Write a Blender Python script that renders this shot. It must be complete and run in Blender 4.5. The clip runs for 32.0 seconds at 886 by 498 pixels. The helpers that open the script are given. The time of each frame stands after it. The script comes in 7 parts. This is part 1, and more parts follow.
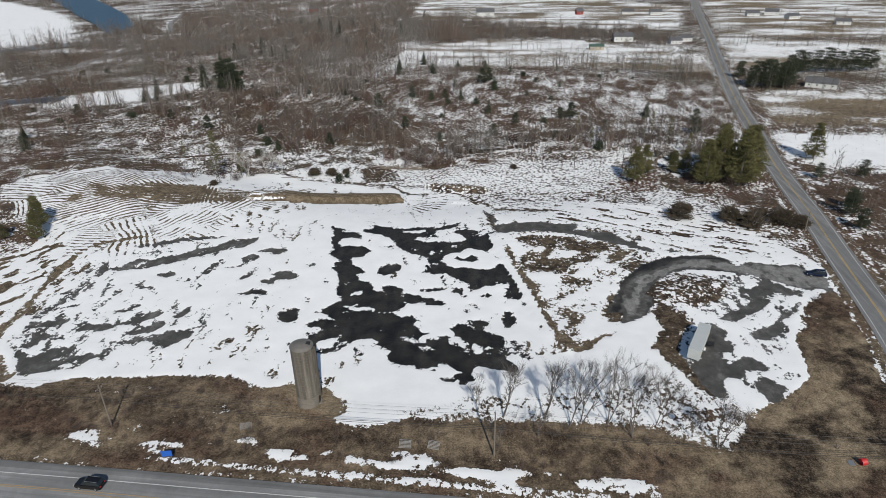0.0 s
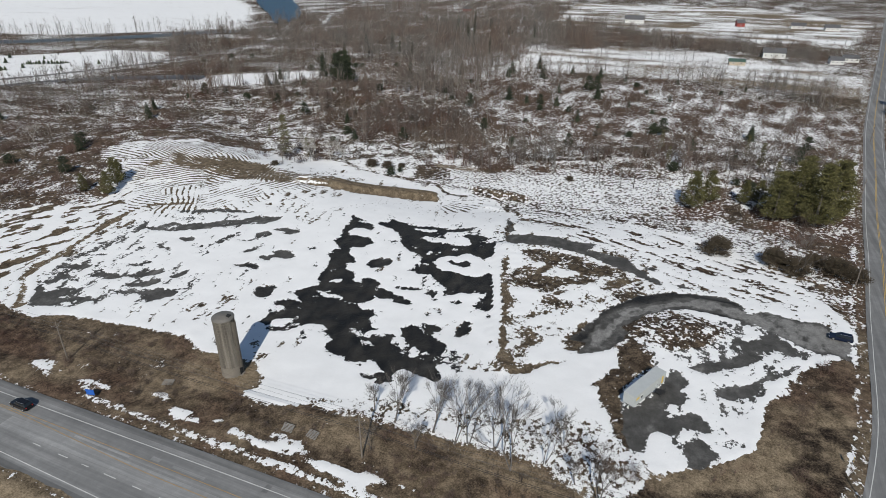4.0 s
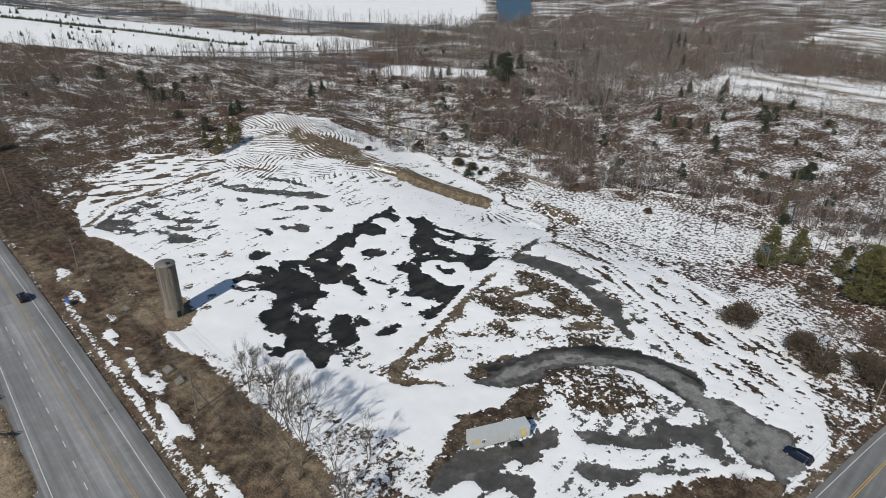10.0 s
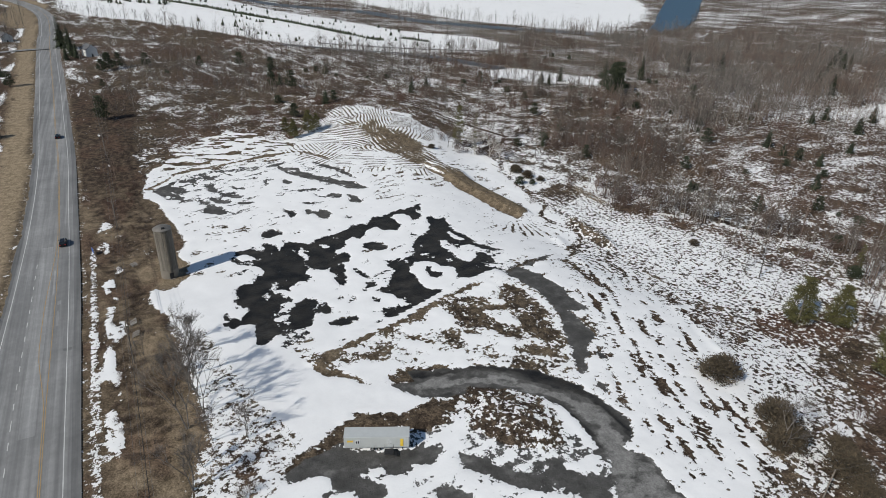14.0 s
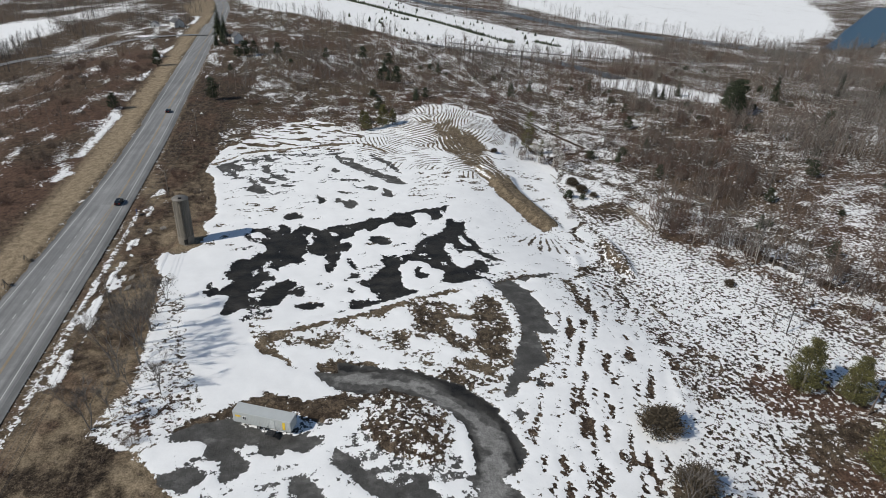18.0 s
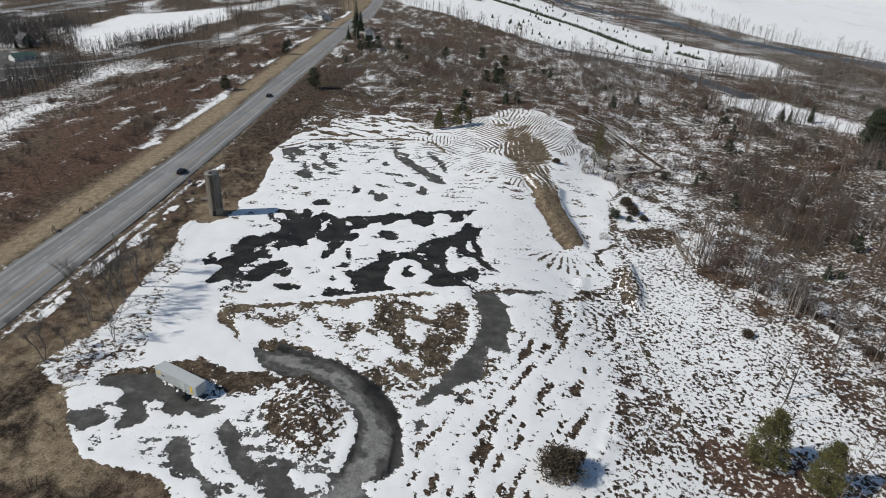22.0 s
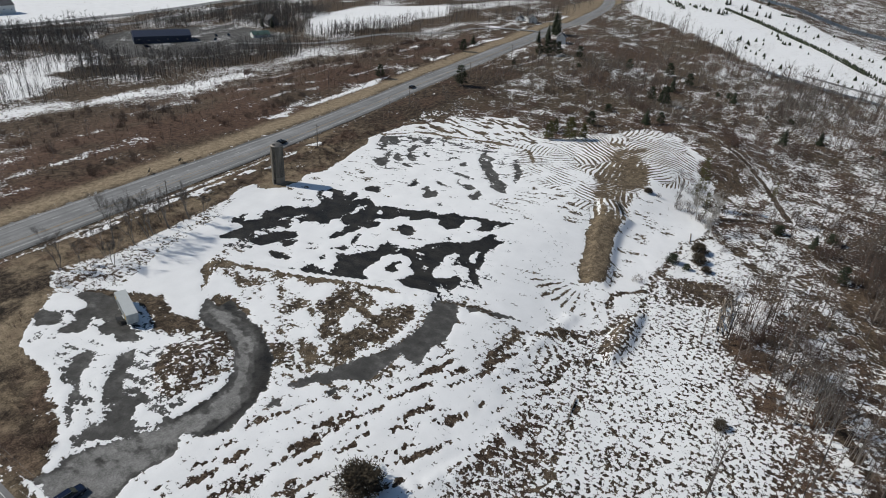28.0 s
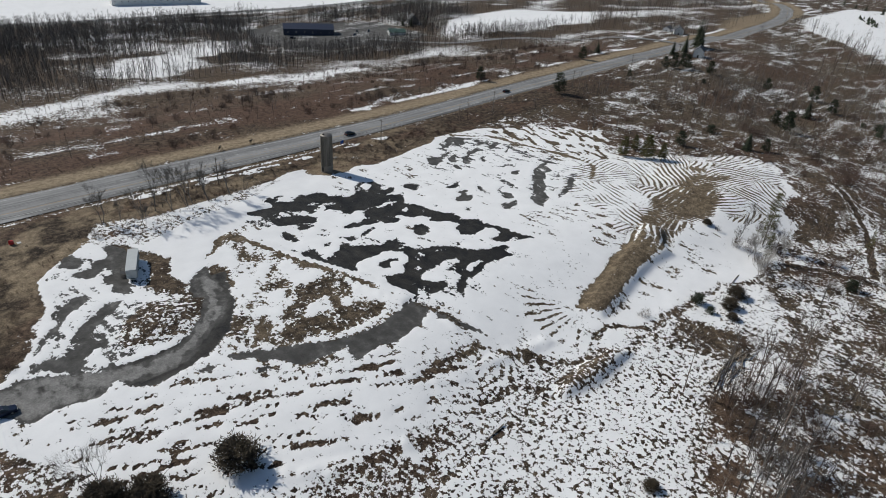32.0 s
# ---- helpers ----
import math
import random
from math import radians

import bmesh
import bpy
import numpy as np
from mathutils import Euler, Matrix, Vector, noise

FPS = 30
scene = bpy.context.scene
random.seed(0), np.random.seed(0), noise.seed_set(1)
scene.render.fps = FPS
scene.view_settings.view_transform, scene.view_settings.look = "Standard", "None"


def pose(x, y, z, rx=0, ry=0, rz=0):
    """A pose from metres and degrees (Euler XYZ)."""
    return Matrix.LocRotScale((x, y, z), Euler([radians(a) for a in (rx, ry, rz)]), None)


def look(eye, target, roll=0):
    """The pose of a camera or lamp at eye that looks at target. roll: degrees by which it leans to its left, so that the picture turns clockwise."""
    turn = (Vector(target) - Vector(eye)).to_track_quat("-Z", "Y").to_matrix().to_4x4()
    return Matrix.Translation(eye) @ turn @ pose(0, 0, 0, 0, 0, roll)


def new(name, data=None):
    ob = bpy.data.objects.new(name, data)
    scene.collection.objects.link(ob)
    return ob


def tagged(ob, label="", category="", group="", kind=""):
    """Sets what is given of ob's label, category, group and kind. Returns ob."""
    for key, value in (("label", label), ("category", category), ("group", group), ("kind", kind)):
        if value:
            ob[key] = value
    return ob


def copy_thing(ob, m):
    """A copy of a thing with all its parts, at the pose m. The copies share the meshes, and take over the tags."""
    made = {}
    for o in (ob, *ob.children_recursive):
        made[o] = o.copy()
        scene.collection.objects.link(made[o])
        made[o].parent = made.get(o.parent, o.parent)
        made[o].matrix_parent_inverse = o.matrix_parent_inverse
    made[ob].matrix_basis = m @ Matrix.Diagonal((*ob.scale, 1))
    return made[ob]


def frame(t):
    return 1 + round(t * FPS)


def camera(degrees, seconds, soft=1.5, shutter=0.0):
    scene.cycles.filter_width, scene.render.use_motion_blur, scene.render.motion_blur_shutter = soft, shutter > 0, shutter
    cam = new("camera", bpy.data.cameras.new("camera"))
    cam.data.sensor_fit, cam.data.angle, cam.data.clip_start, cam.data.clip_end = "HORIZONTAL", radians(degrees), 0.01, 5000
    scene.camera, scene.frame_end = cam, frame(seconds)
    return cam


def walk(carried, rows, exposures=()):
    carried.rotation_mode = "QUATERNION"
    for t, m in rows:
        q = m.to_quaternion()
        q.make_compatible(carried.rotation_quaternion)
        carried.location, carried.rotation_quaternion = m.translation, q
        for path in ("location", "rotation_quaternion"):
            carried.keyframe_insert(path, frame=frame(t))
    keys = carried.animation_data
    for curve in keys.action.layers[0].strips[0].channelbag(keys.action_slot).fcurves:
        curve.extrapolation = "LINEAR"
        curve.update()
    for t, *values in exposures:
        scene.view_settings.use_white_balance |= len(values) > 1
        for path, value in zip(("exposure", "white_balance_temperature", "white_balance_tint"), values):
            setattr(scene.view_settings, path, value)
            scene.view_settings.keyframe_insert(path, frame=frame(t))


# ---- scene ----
cam = camera(71.2, 32.0, soft=0.72)
METRES, EYE, TILT, LEAN, TURN = 352.97, 84.0, 0.0, 0.0, 7.9
ROWS = [
    (0.0, 0.0, 0.0, 0.0, -0.39, -27.09, 0.76),
    (0.5, 0.0161, 0.0006, -0.0005, 1.64, -27.02, 0.67),
    (1.0, 0.0314, 0.0017, -0.0009, 3.63, -26.98, 0.58),
    (1.5, 0.0474, 0.0034, -0.0014, 5.64, -26.93, 0.51),
    (2.0, 0.0627, 0.0056, -0.0018, 7.61, -26.91, 0.42),
    (2.5, 0.0785, 0.0084, -0.0022, 9.65, -26.86, 0.31),
    (3.0, 0.0935, 0.0118, -0.0025, 11.58, -26.84, 0.22),
    (3.5, 0.109, 0.0159, -0.0029, 13.59, -26.8, 0.14),
    (5.5, 0.1681, 0.0363, -0.0038, 21.53, -26.7, -0.21),
    (6.0, 0.1826, 0.0427, -0.0039, 23.55, -26.66, -0.3),
    (6.5, 0.1962, 0.0494, -0.004, 25.47, -26.66, -0.4),
    (7.0, 0.2103, 0.0568, -0.004, 27.5, -26.65, -0.49),
    (7.5, 0.2235, 0.0645, -0.0041, 29.44, -26.63, -0.6),
    (8.0, 0.237, 0.0729, -0.0043, 31.46, -26.63, -0.7),
    (8.5, 0.2496, 0.0813, -0.0043, 33.39, -26.63, -0.81),
    (9.0, 0.2624, 0.0906, -0.0043, 35.42, -26.61, -0.93),
    (9.5, 0.2744, 0.0999, -0.0044, 37.34, -26.59, -1.0),
    (10.0, 0.2866, 0.1101, -0.0043, 39.33, -26.59, -1.09),
    (10.5, 0.2979, 0.1202, -0.0043, 41.26, -26.58, -1.18),
    (11.0, 0.3093, 0.1311, -0.004, 43.29, -26.61, -1.28),
    (11.5, 0.3199, 0.1421, -0.004, 45.23, -26.63, -1.37),
    (12.0, 0.3305, 0.1538, -0.0036, 47.27, -26.67, -1.48),
    (12.5, 0.3404, 0.1655, -0.0035, 49.21, -26.68, -1.58),
    (13.0, 0.3502, 0.178, -0.0033, 51.24, -26.7, -1.68),
    (13.5, 0.3591, 0.1903, -0.0029, 53.18, -26.74, -1.77),
    (14.0, 0.3679, 0.2035, -0.0026, 55.19, -26.78, -1.85),
    (14.5, 0.376, 0.2164, -0.0024, 57.13, -26.8, -1.92),
    (16.5, 0.4053, 0.272, -0.0005, 65.1, -26.97, -2.18),
    (17.0, 0.4111, 0.2861, -0.0001, 67.05, -27.01, -2.26),
    (17.5, 0.4167, 0.3011, 0.0004, 69.09, -27.08, -2.32),
    (18.0, 0.4214, 0.3156, 0.0008, 71.05, -27.13, -2.39),
    (18.5, 0.4259, 0.331, 0.0012, 73.09, -27.18, -2.45),
    (19.0, 0.4296, 0.3457, 0.0016, 75.04, -27.25, -2.54),
    (19.5, 0.433, 0.3613, 0.0021, 77.08, -27.31, -2.58),
    (20.0, 0.4358, 0.3766, 0.0026, 79.05, -27.35, -2.63),
    (20.5, 0.4381, 0.3924, 0.0032, 81.1, -27.43, -2.68),
    (21.0, 0.4397, 0.4077, 0.0038, 83.08, -27.5, -2.75),
    (21.5, 0.4407, 0.4237, 0.0042, 85.11, -27.58, -2.83),
    (22.0, 0.4413, 0.439, 0.0048, 87.05, -27.65, -2.88),
    (22.5, 0.4413, 0.4547, 0.0053, 89.11, -27.73, -2.96),
    (23.0, 0.4407, 0.47, 0.0059, 91.04, -27.84, -2.99),
    (23.5, 0.4397, 0.4859, 0.0064, 93.1, -27.9, -3.05),
    (24.0, 0.438, 0.5012, 0.0071, 95.09, -27.98, -3.13),
    (24.5, 0.4359, 0.517, 0.0077, 97.16, -28.03, -3.19),
    (25.0, 0.4333, 0.532, 0.0083, 99.11, -28.12, -3.23),
    (25.5, 0.43, 0.5476, 0.0089, 101.2, -28.23, -3.31),
    (27.5, 0.412, 0.607, 0.0118, 109.2, -28.57, -3.46),
    (28.0, 0.4061, 0.6217, 0.0124, 111.23, -28.64, -3.47),
    (28.5, 0.3999, 0.6356, 0.013, 113.2, -28.72, -3.5),
    (29.0, 0.3929, 0.65, 0.0137, 115.27, -28.8, -3.51),
    (29.5, 0.3858, 0.6635, 0.0143, 117.25, -28.86, -3.52),
    (30.0, 0.3777, 0.6773, 0.015, 119.32, -28.96, -3.52),
    (30.5, 0.3697, 0.6902, 0.0157, 121.3, -29.03, -3.52),
    (31.0, 0.3607, 0.7035, 0.0163, 123.36, -29.12, -3.5),
    (31.5, 0.3518, 0.7158, 0.017, 125.35, -29.19, -3.49),
    (32.0, 0.342, 0.7283, 0.0178, 127.41, -29.28, -3.45),
]
walk(cam, [(t, pose(0, 0, EYE, TILT, LEAN, TURN) @ pose(METRES * x, METRES * y, METRES * z, 90 + pitch, roll, yaw)) for t, x, y, z, yaw, pitch, roll in ROWS],
     exposures=[(0.0, -0.41), (11.0, -0.40), (20.0, -0.43), (32.0, -0.53)])


# ---- daylight ----
SUN_AZ, SUN_EL = (0.33, -0.944), 38.6
world = bpy.data.worlds.new("winter_sky")
scene.world = world
world.use_nodes = True
sky = world.node_tree.nodes.new("ShaderNodeTexSky")
sky.sky_type, sky.sun_disc = "NISHITA", False
sky.sun_elevation, sky.sun_rotation = radians(SUN_EL), math.atan2(SUN_AZ[0], SUN_AZ[1])
sky.air_density, sky.dust_density, sky.ozone_density = 1.15, 0.4, 3.0
world.node_tree.nodes["Background"].inputs["Strength"].default_value = 0.086
world.node_tree.links.new(sky.outputs[0], world.node_tree.nodes["Background"].inputs["Color"])
sun = new("sun", bpy.data.lights.new("sun", "SUN"))
sun.data.energy, sun.data.angle, sun.data.color = 4.9, radians(0.6), (1.0, 0.965, 0.892)
sun.matrix_world = look((SUN_AZ[0] * 300, SUN_AZ[1] * 300, 300 * math.tan(radians(SUN_EL))), (0, 0, 0))


# ---- materials ----
def nodes_of(name):
    m = bpy.data.materials.new(name)
    m.use_nodes = True
    t = m.node_tree
    return m, t, t.nodes["Principled BSDF"]


def put(t, kind, **inputs):
    n = t.nodes.new(kind)
    for k, v in inputs.items():
        n.inputs[k.replace("_", " ")].default_value = v
    return n


def noise_at(t, scale, detail=4.0, rough=0.6, stretch=None, warp=0.0):
    g = t.nodes.new("ShaderNodeNewGeometry")
    vec = g.outputs["Position"]
    if stretch:
        mp = put(t, "ShaderNodeMapping", Scale=stretch[:3], Rotation=(0, 0, radians(stretch[3])))
        t.links.new(vec, mp.inputs["Vector"])
        vec = mp.outputs[0]
    n = put(t, "ShaderNodeTexNoise", Scale=scale, Detail=detail, Roughness=rough, Distortion=warp)
    t.links.new(vec, n.inputs["Vector"])
    return n.outputs[0]


def ramp(t, value, *stops):
    r = t.nodes.new("ShaderNodeValToRGB")
    e = r.color_ramp.elements
    while len(e) < len(stops):
        e.new(0.5)
    for k, (p, c) in zip(e, stops):
        k.position, k.color = p, (*c, 1) if not isinstance(c, float) else (c, c, c, 1)
    t.links.new(value, r.inputs[0])
    return r.outputs[0]


def blend(t, fac, a, b):
    n = t.nodes.new("ShaderNodeMix")
    n.data_type = "RGBA"
    for v, i in ((fac, 0), (a, 6), (b, 7)):
        if isinstance(v, tuple):
            n.inputs[i].default_value = (*v, 1)
        elif isinstance(v, float):
            n.inputs[i].default_value = v
        else:
            t.links.new(v, n.inputs[i])
    return n.outputs[2]


def calc(t, op, a, b=0.0, c=0.0):
    n = t.nodes.new("ShaderNodeMath")
    n.operation = op
    for i, v in enumerate((a, b, c)):
        if isinstance(v, (int, float)):
            n.inputs[i].default_value = v
        else:
            t.links.new(v, n.inputs[i])
    return n.outputs[0]


def step(t, v, lo, hi):
    n = t.nodes.new("ShaderNodeMapRange")
    n.interpolation_type = "SMOOTHSTEP"
    n.inputs[1].default_value, n.inputs[2].default_value = lo, hi
    t.links.new(v, n.inputs[0])
    return n.outputs[0]


def relief(t, bsdf, height, strength, distance):
    b = put(t, "ShaderNodeBump", Strength=strength, Distance=distance)
    t.links.new(height, b.inputs["Height"])
    t.links.new(b.outputs[0], bsdf.inputs["Normal"])


def plain(name, colour, rough=0.7, metal=0.0, scale=3.0, vary=0.25, bump=0.0, fine=40.0, alike=0.0):
    """Painted, wooden, metal or stone surface with grain at two scales."""
    m, t, b = nodes_of(name)
    big, small = noise_at(t, scale, 5), noise_at(t, fine, 3)
    mixv = calc(t, "MULTIPLY_ADD", small, 0.5, calc(t, "MULTIPLY", big, 0.5))
    if alike:
        o = t.nodes.new("ShaderNodeObjectInfo")
        mixv = calc(t, "MULTIPLY_ADD", calc(t, "SUBTRACT", o.outputs["Random"], 0.5), alike, mixv)
    lo = tuple(c * (1 - vary) for c in colour)
    hi = tuple(min(0.95, c * (1 + vary)) for c in colour)
    t.links.new(ramp(t, mixv, (0.3, lo), (0.7, hi)), b.inputs["Base Color"])
    b.inputs["Roughness"].default_value, b.inputs["Metallic"].default_value = rough, metal
    if bump:
        relief(t, b, small, 0.5, bump)
    return m


def ground_material():
    m, t, b = nodes_of("winter_ground")

    def field(name):
        a = t.nodes.new("ShaderNodeAttribute")
        a.attribute_name = name
        return a.outputs["Fac"]
    snow, frag, pave, wet, tan, red, comb, phase = (field(k) for k in ("snow", "frag", "pave", "wet", "tan", "red", "comb", "phase"))
    speck = field("speck")
    n_a = noise_at(t, 1.1, 5, 0.6, (1.0, 0.74, 1.0, 20))
    n_b = noise_at(t, 0.16, 4, 0.6)
    n_c = noise_at(t, 3.2, 4, 0.65)
    n_d = noise_at(t, 14.0, 2, 0.6)
    n_m = noise_at(t, 0.30, 4, 0.6, (1.0, 0.62, 1.0, 8))
    n_e = noise_at(t, 0.55, 8, 0.72)
    n_s = noise_at(t, 1.0, 5, 0.62)
    # soil, weeds and dry grass
    weed = ramp(t, calc(t, "MULTIPLY_ADD", n_c, 0.4, calc(t, "MULTIPLY", n_e, 0.6)), (0.41, (0.009, 0.0065, 0.005)), (0.5, (0.045, 0.033, 0.023)), (0.60, (0.155, 0.119, 0.082)))
    straw = ramp(t, calc(t, "MULTIPLY_ADD", n_c, 0.5, calc(t, "MULTIPLY", n_e, 0.5)), (0.38, (0.115, 0.087, 0.054)), (0.62, (0.43, 0.338, 0.228)))
    rust = ramp(t, calc(t, "MULTIPLY_ADD", n_c, 0.5, calc(t, "MULTIPLY", n_e, 0.5)), (0.39, (0.020, 0.012, 0.008)), (0.61, (0.165, 0.100, 0.070)))
    soil = blend(t, calc(t, "ADD", tan, calc(t, "MULTIPLY_ADD", n_b, 0.5, -0.25)), weed, straw)
    soil = blend(t, red, soil, rust)
    # asphalt and standing melt water
    dry = ramp(t, calc(t, "MULTIPLY_ADD", n_e, 0.5, calc(t, "MULTIPLY_ADD", n_m, 0.35, calc(t, "MULTIPLY", n_d, 0.15))), (0.36, (0.046, 0.0445, 0.042)), (0.5, (0.088, 0.0855, 0.081)), (0.64, (0.20, 0.195, 0.185)))
    soak = t.nodes.new("ShaderNodeClamp")
    t.links.new(calc(t, "MULTIPLY_ADD", calc(t, "ADD", wet, calc(t, "MULTIPLY_ADD", n_e, 1.3, -0.65)), 1.5, calc(t, "MULTIPLY_ADD", step(t, n_b, 0.25, 0.62), 0.4, -0.6)), soak.inputs[0])
    soak = soak.outputs[0]
    salted = ramp(t, calc(t, "MULTIPLY_ADD", n_e, 0.6, calc(t, "MULTIPLY", n_c, 0.4)), (0.38, (0.13, 0.127, 0.120)), (0.62, (0.30, 0.293, 0.28)))
    dry = blend(t, step(t, calc(t, "ADD", pave, calc(t, "MULTIPLY_ADD", n_m, 1.6, -0.8)), 1.15, 1.45), dry, salted)
    tar = blend(t, soak, dry, ramp(t, n_m, (0.38, (0.0135, 0.0135, 0.0137)), (0.62, (0.036, 0.033, 0.029))))
    soil = blend(t, step(t, calc(t, "ADD", pave, calc(t, "MULTIPLY_ADD", n_c, 1.2, -0.6)), -0.25, 0.25), soil, tar)
    # snow: the cover thins out where the field falls, broken up by the frag field
    broken = calc(t, "ADD", calc(t, "MULTIPLY_ADD", n_a, 5.2, -2.6), calc(t, "ADD", calc(t, "MULTIPLY_ADD", n_c, 2.8, -1.4), calc(t, "MULTIPLY_ADD", n_m, 2.2, -1.1)))
    # wheel and plough marks
    cover = calc(t, "MULTIPLY_ADD", calc(t, "SINE", calc(t, "MULTIPLY_ADD", n_e, 4.5, phase)), comb, calc(t, "MULTIPLY_ADD", broken, frag, calc(t, "MULTIPLY_ADD", calc(t, "MULTIPLY_ADD", n_s, 6.0, -3.0), speck, snow)))
    mask = step(t, cover, -0.02, 0.06)
    white = ramp(t, calc(t, "MULTIPLY_ADD", n_c, 0.3, calc(t, "MULTIPLY", n_b, 0.7)), (0.3, (0.80, 0.80, 0.795)), (0.7, (0.90, 0.90, 0.893)))
    t.links.new(blend(t, mask, soil, white), b.inputs["Base Color"])
    rough = calc(t, "MULTIPLY_ADD", calc(t, "MULTIPLY", soak, calc(t, "SUBTRACT", 1.0, mask)), -0.35, 0.9)
    t.links.new(rough, b.inputs["Roughness"])
    b.inputs["Specular IOR Level"].default_value = 0.16
    h = calc(t, "MULTIPLY_ADD", mask, 0.6, calc(t, "MULTIPLY", n_c, calc(t, "MULTIPLY_ADD", mask, -0.38, 0.45)))
    relief(t, b, calc(t, "MULTIPLY_ADD", calc(t, "MULTIPLY", n_e, 0.7), calc(t, "MULTIPLY_ADD", mask, -0.72, 1.0), h), 0.75, 0.34)
    return m


def road_material(name="worn_asphalt", k=1.0, stretch=(0.03, 1.5, 1.0, 0)):
    """Asphalt with long wear streaks, patches and fine grain."""
    m, t, b = nodes_of(name)
    long = noise_at(t, 0.5, 5, 0.6, stretch)
    big, mid, fine = noise_at(t, 0.10, 4), noise_at(t, 0.7, 6, 0.7), noise_at(t, 9.0, 3)
    v = calc(t, "MULTIPLY_ADD", long, 0.52, calc(t, "MULTIPLY_ADD", big, 0.22, calc(t, "MULTIPLY_ADD", mid, 0.16, calc(t, "MULTIPLY", fine, 0.10))))
    t.links.new(ramp(t, v, (0.36, (0.118 * k, 0.118 * k, 0.117 * k)), (0.5, (0.188 * k, 0.188 * k, 0.185 * k)), (0.64, (0.30 * k, 0.298 * k, 0.292 * k))), b.inputs["Base Color"])
    b.inputs["Roughness"].default_value = 0.85
    relief(t, b, fine, 0.3, 0.02)
    return m


def bark_material(name, dark, light, scale=0.07, warm=None):
    m, t, b = nodes_of(name)
    g = t.nodes.new("ShaderNodeNewGeometry")
    v = calc(t, "MULTIPLY_ADD", g.outputs["Random Per Island"], 0.55, calc(t, "MULTIPLY", noise_at(t, scale, 3), 0.6))
    colour = ramp(t, v, (0.25, dark), (0.62, tuple(a * 0.55 + c * 0.45 for a, c in zip(dark, light))), (0.9, light))
    if warm:
        colour = blend(t, step(t, noise_at(t, 0.022, 3), 0.42, 0.62), colour, ramp(t, v, (0.25, tuple(c * 0.35 for c in warm)), (0.85, warm)))
    t.links.new(colour, b.inputs["Base Color"])
    b.inputs["Roughness"].default_value = 0.9
    return m


GROUND, ASPHALT, SHOULDER, WORN = ground_material(), road_material("worn_asphalt", 1.1), road_material("dark_shoulder", 0.8), road_material("pale_worn_asphalt", 1.45)
SIDE_ASPHALT = road_material("side_road_asphalt", 0.95, (1.5, 0.03, 1.0, 0))
BARK = bark_material("grey_bark", (0.038, 0.033, 0.029), (0.31, 0.283, 0.257), 0.07, (0.20, 0.145, 0.115))
# southern trees seen towards the sun: their shaded side is put into this colour
BACKLIT_BARK = bark_material("backlit_bark", (0.034, 0.030, 0.027), (0.22, 0.20, 0.185))
HEDGE_BARK = bark_material("brown_grey_bark", (0.042, 0.036, 0.031), (0.20, 0.170, 0.148), 0.05)
TWIGS = bark_material("brush_twigs", (0.040, 0.030, 0.024), (0.19, 0.145, 0.118), 0.07, (0.165, 0.10, 0.078))
BIRCH = bark_material("pale_bark", (0.30, 0.28, 0.25), (0.62, 0.59, 0.55))
NEEDLE = bark_material("spruce_needles", (0.013, 0.019, 0.011), (0.066, 0.080, 0.040), 0.2)
PINE = bark_material("pine_needles", (0.032, 0.033, 0.014), (0.195, 0.178, 0.062), 0.2)
RUSTLEAF = bark_material("rusty_juniper", (0.030, 0.024, 0.016), (0.125, 0.095, 0.060), 0.3)
TRUNK = plain("trunk_bark", (0.16, 0.14, 0.12), 0.9, scale=2, vary=0.4, bump=0.02)
WHITE_LINE = plain("worn_white_paint", (0.55, 0.55, 0.53), 0.8, scale=0.6, vary=0.3)
DULL_YELLOW = plain("dull_yellow_paint", (0.36, 0.25, 0.12), 0.8, scale=0.6, vary=0.35)
YELLOW_LINE = plain("worn_yellow_paint", (0.50, 0.33, 0.09), 0.8, scale=0.6, vary=0.3)


# ---- helpers for meshes ----
def mesh_from(name, verts, faces, material, smooth=False):
    """A mesh of numpy vertices and faces of one size."""
    me = bpy.data.meshes.new(name)
    verts, faces = np.asarray(verts, np.float32), np.asarray(faces, np.int32)
    k = faces.shape[1]
    me.vertices.add(len(verts))
    me.vertices.foreach_set("co", verts.ravel())
    me.loops.add(faces.size)
    me.loops.foreach_set("vertex_index", faces.ravel())
    me.polygons.add(len(faces))
    me.polygons.foreach_set("loop_start", np.arange(len(faces), dtype=np.int32) * k)
    me.polygons.foreach_set("use_smooth", np.full(len(faces), smooth))
    me.materials.append(material)
    me.update(calc_edges=True)
    return me


def part(name, bm, material, parent=None, label=""):
    me = bpy.data.meshes.new(name)
    bm.to_mesh(me)
    bm.free()
    me.materials.append(material)
    ob = new(name, me)
    ob.parent = parent
    if label:
        tagged(ob, label)
    return ob


def empty(name, x, y, z, turn=0.0):
    ob = new(name)
    ob.empty_display_size = 0.3
    ob.matrix_basis = pose(x, y, z, 0, 0, turn)
    return ob


def box(bm, x0, y0, z0, x1, y1, z1, bevel=0.0):
    made = bmesh.ops.create_cube(bm, size=1, matrix=Matrix.LocRotScale(((x0 + x1) / 2, (y0 + y1) / 2, (z0 + z1) / 2), None, (x1 - x0, y1 - y0, z1 - z0)))
    if bevel:
        edges = list({e for v in made["verts"] for e in v.link_edges})
        bmesh.ops.bevel(bm, geom=edges, offset=bevel, segments=2, affect="EDGES", profile=0.6)
    return bm


def boxed(*args, bevel=0.0):
    return box(bmesh.new(), *args, bevel=bevel)


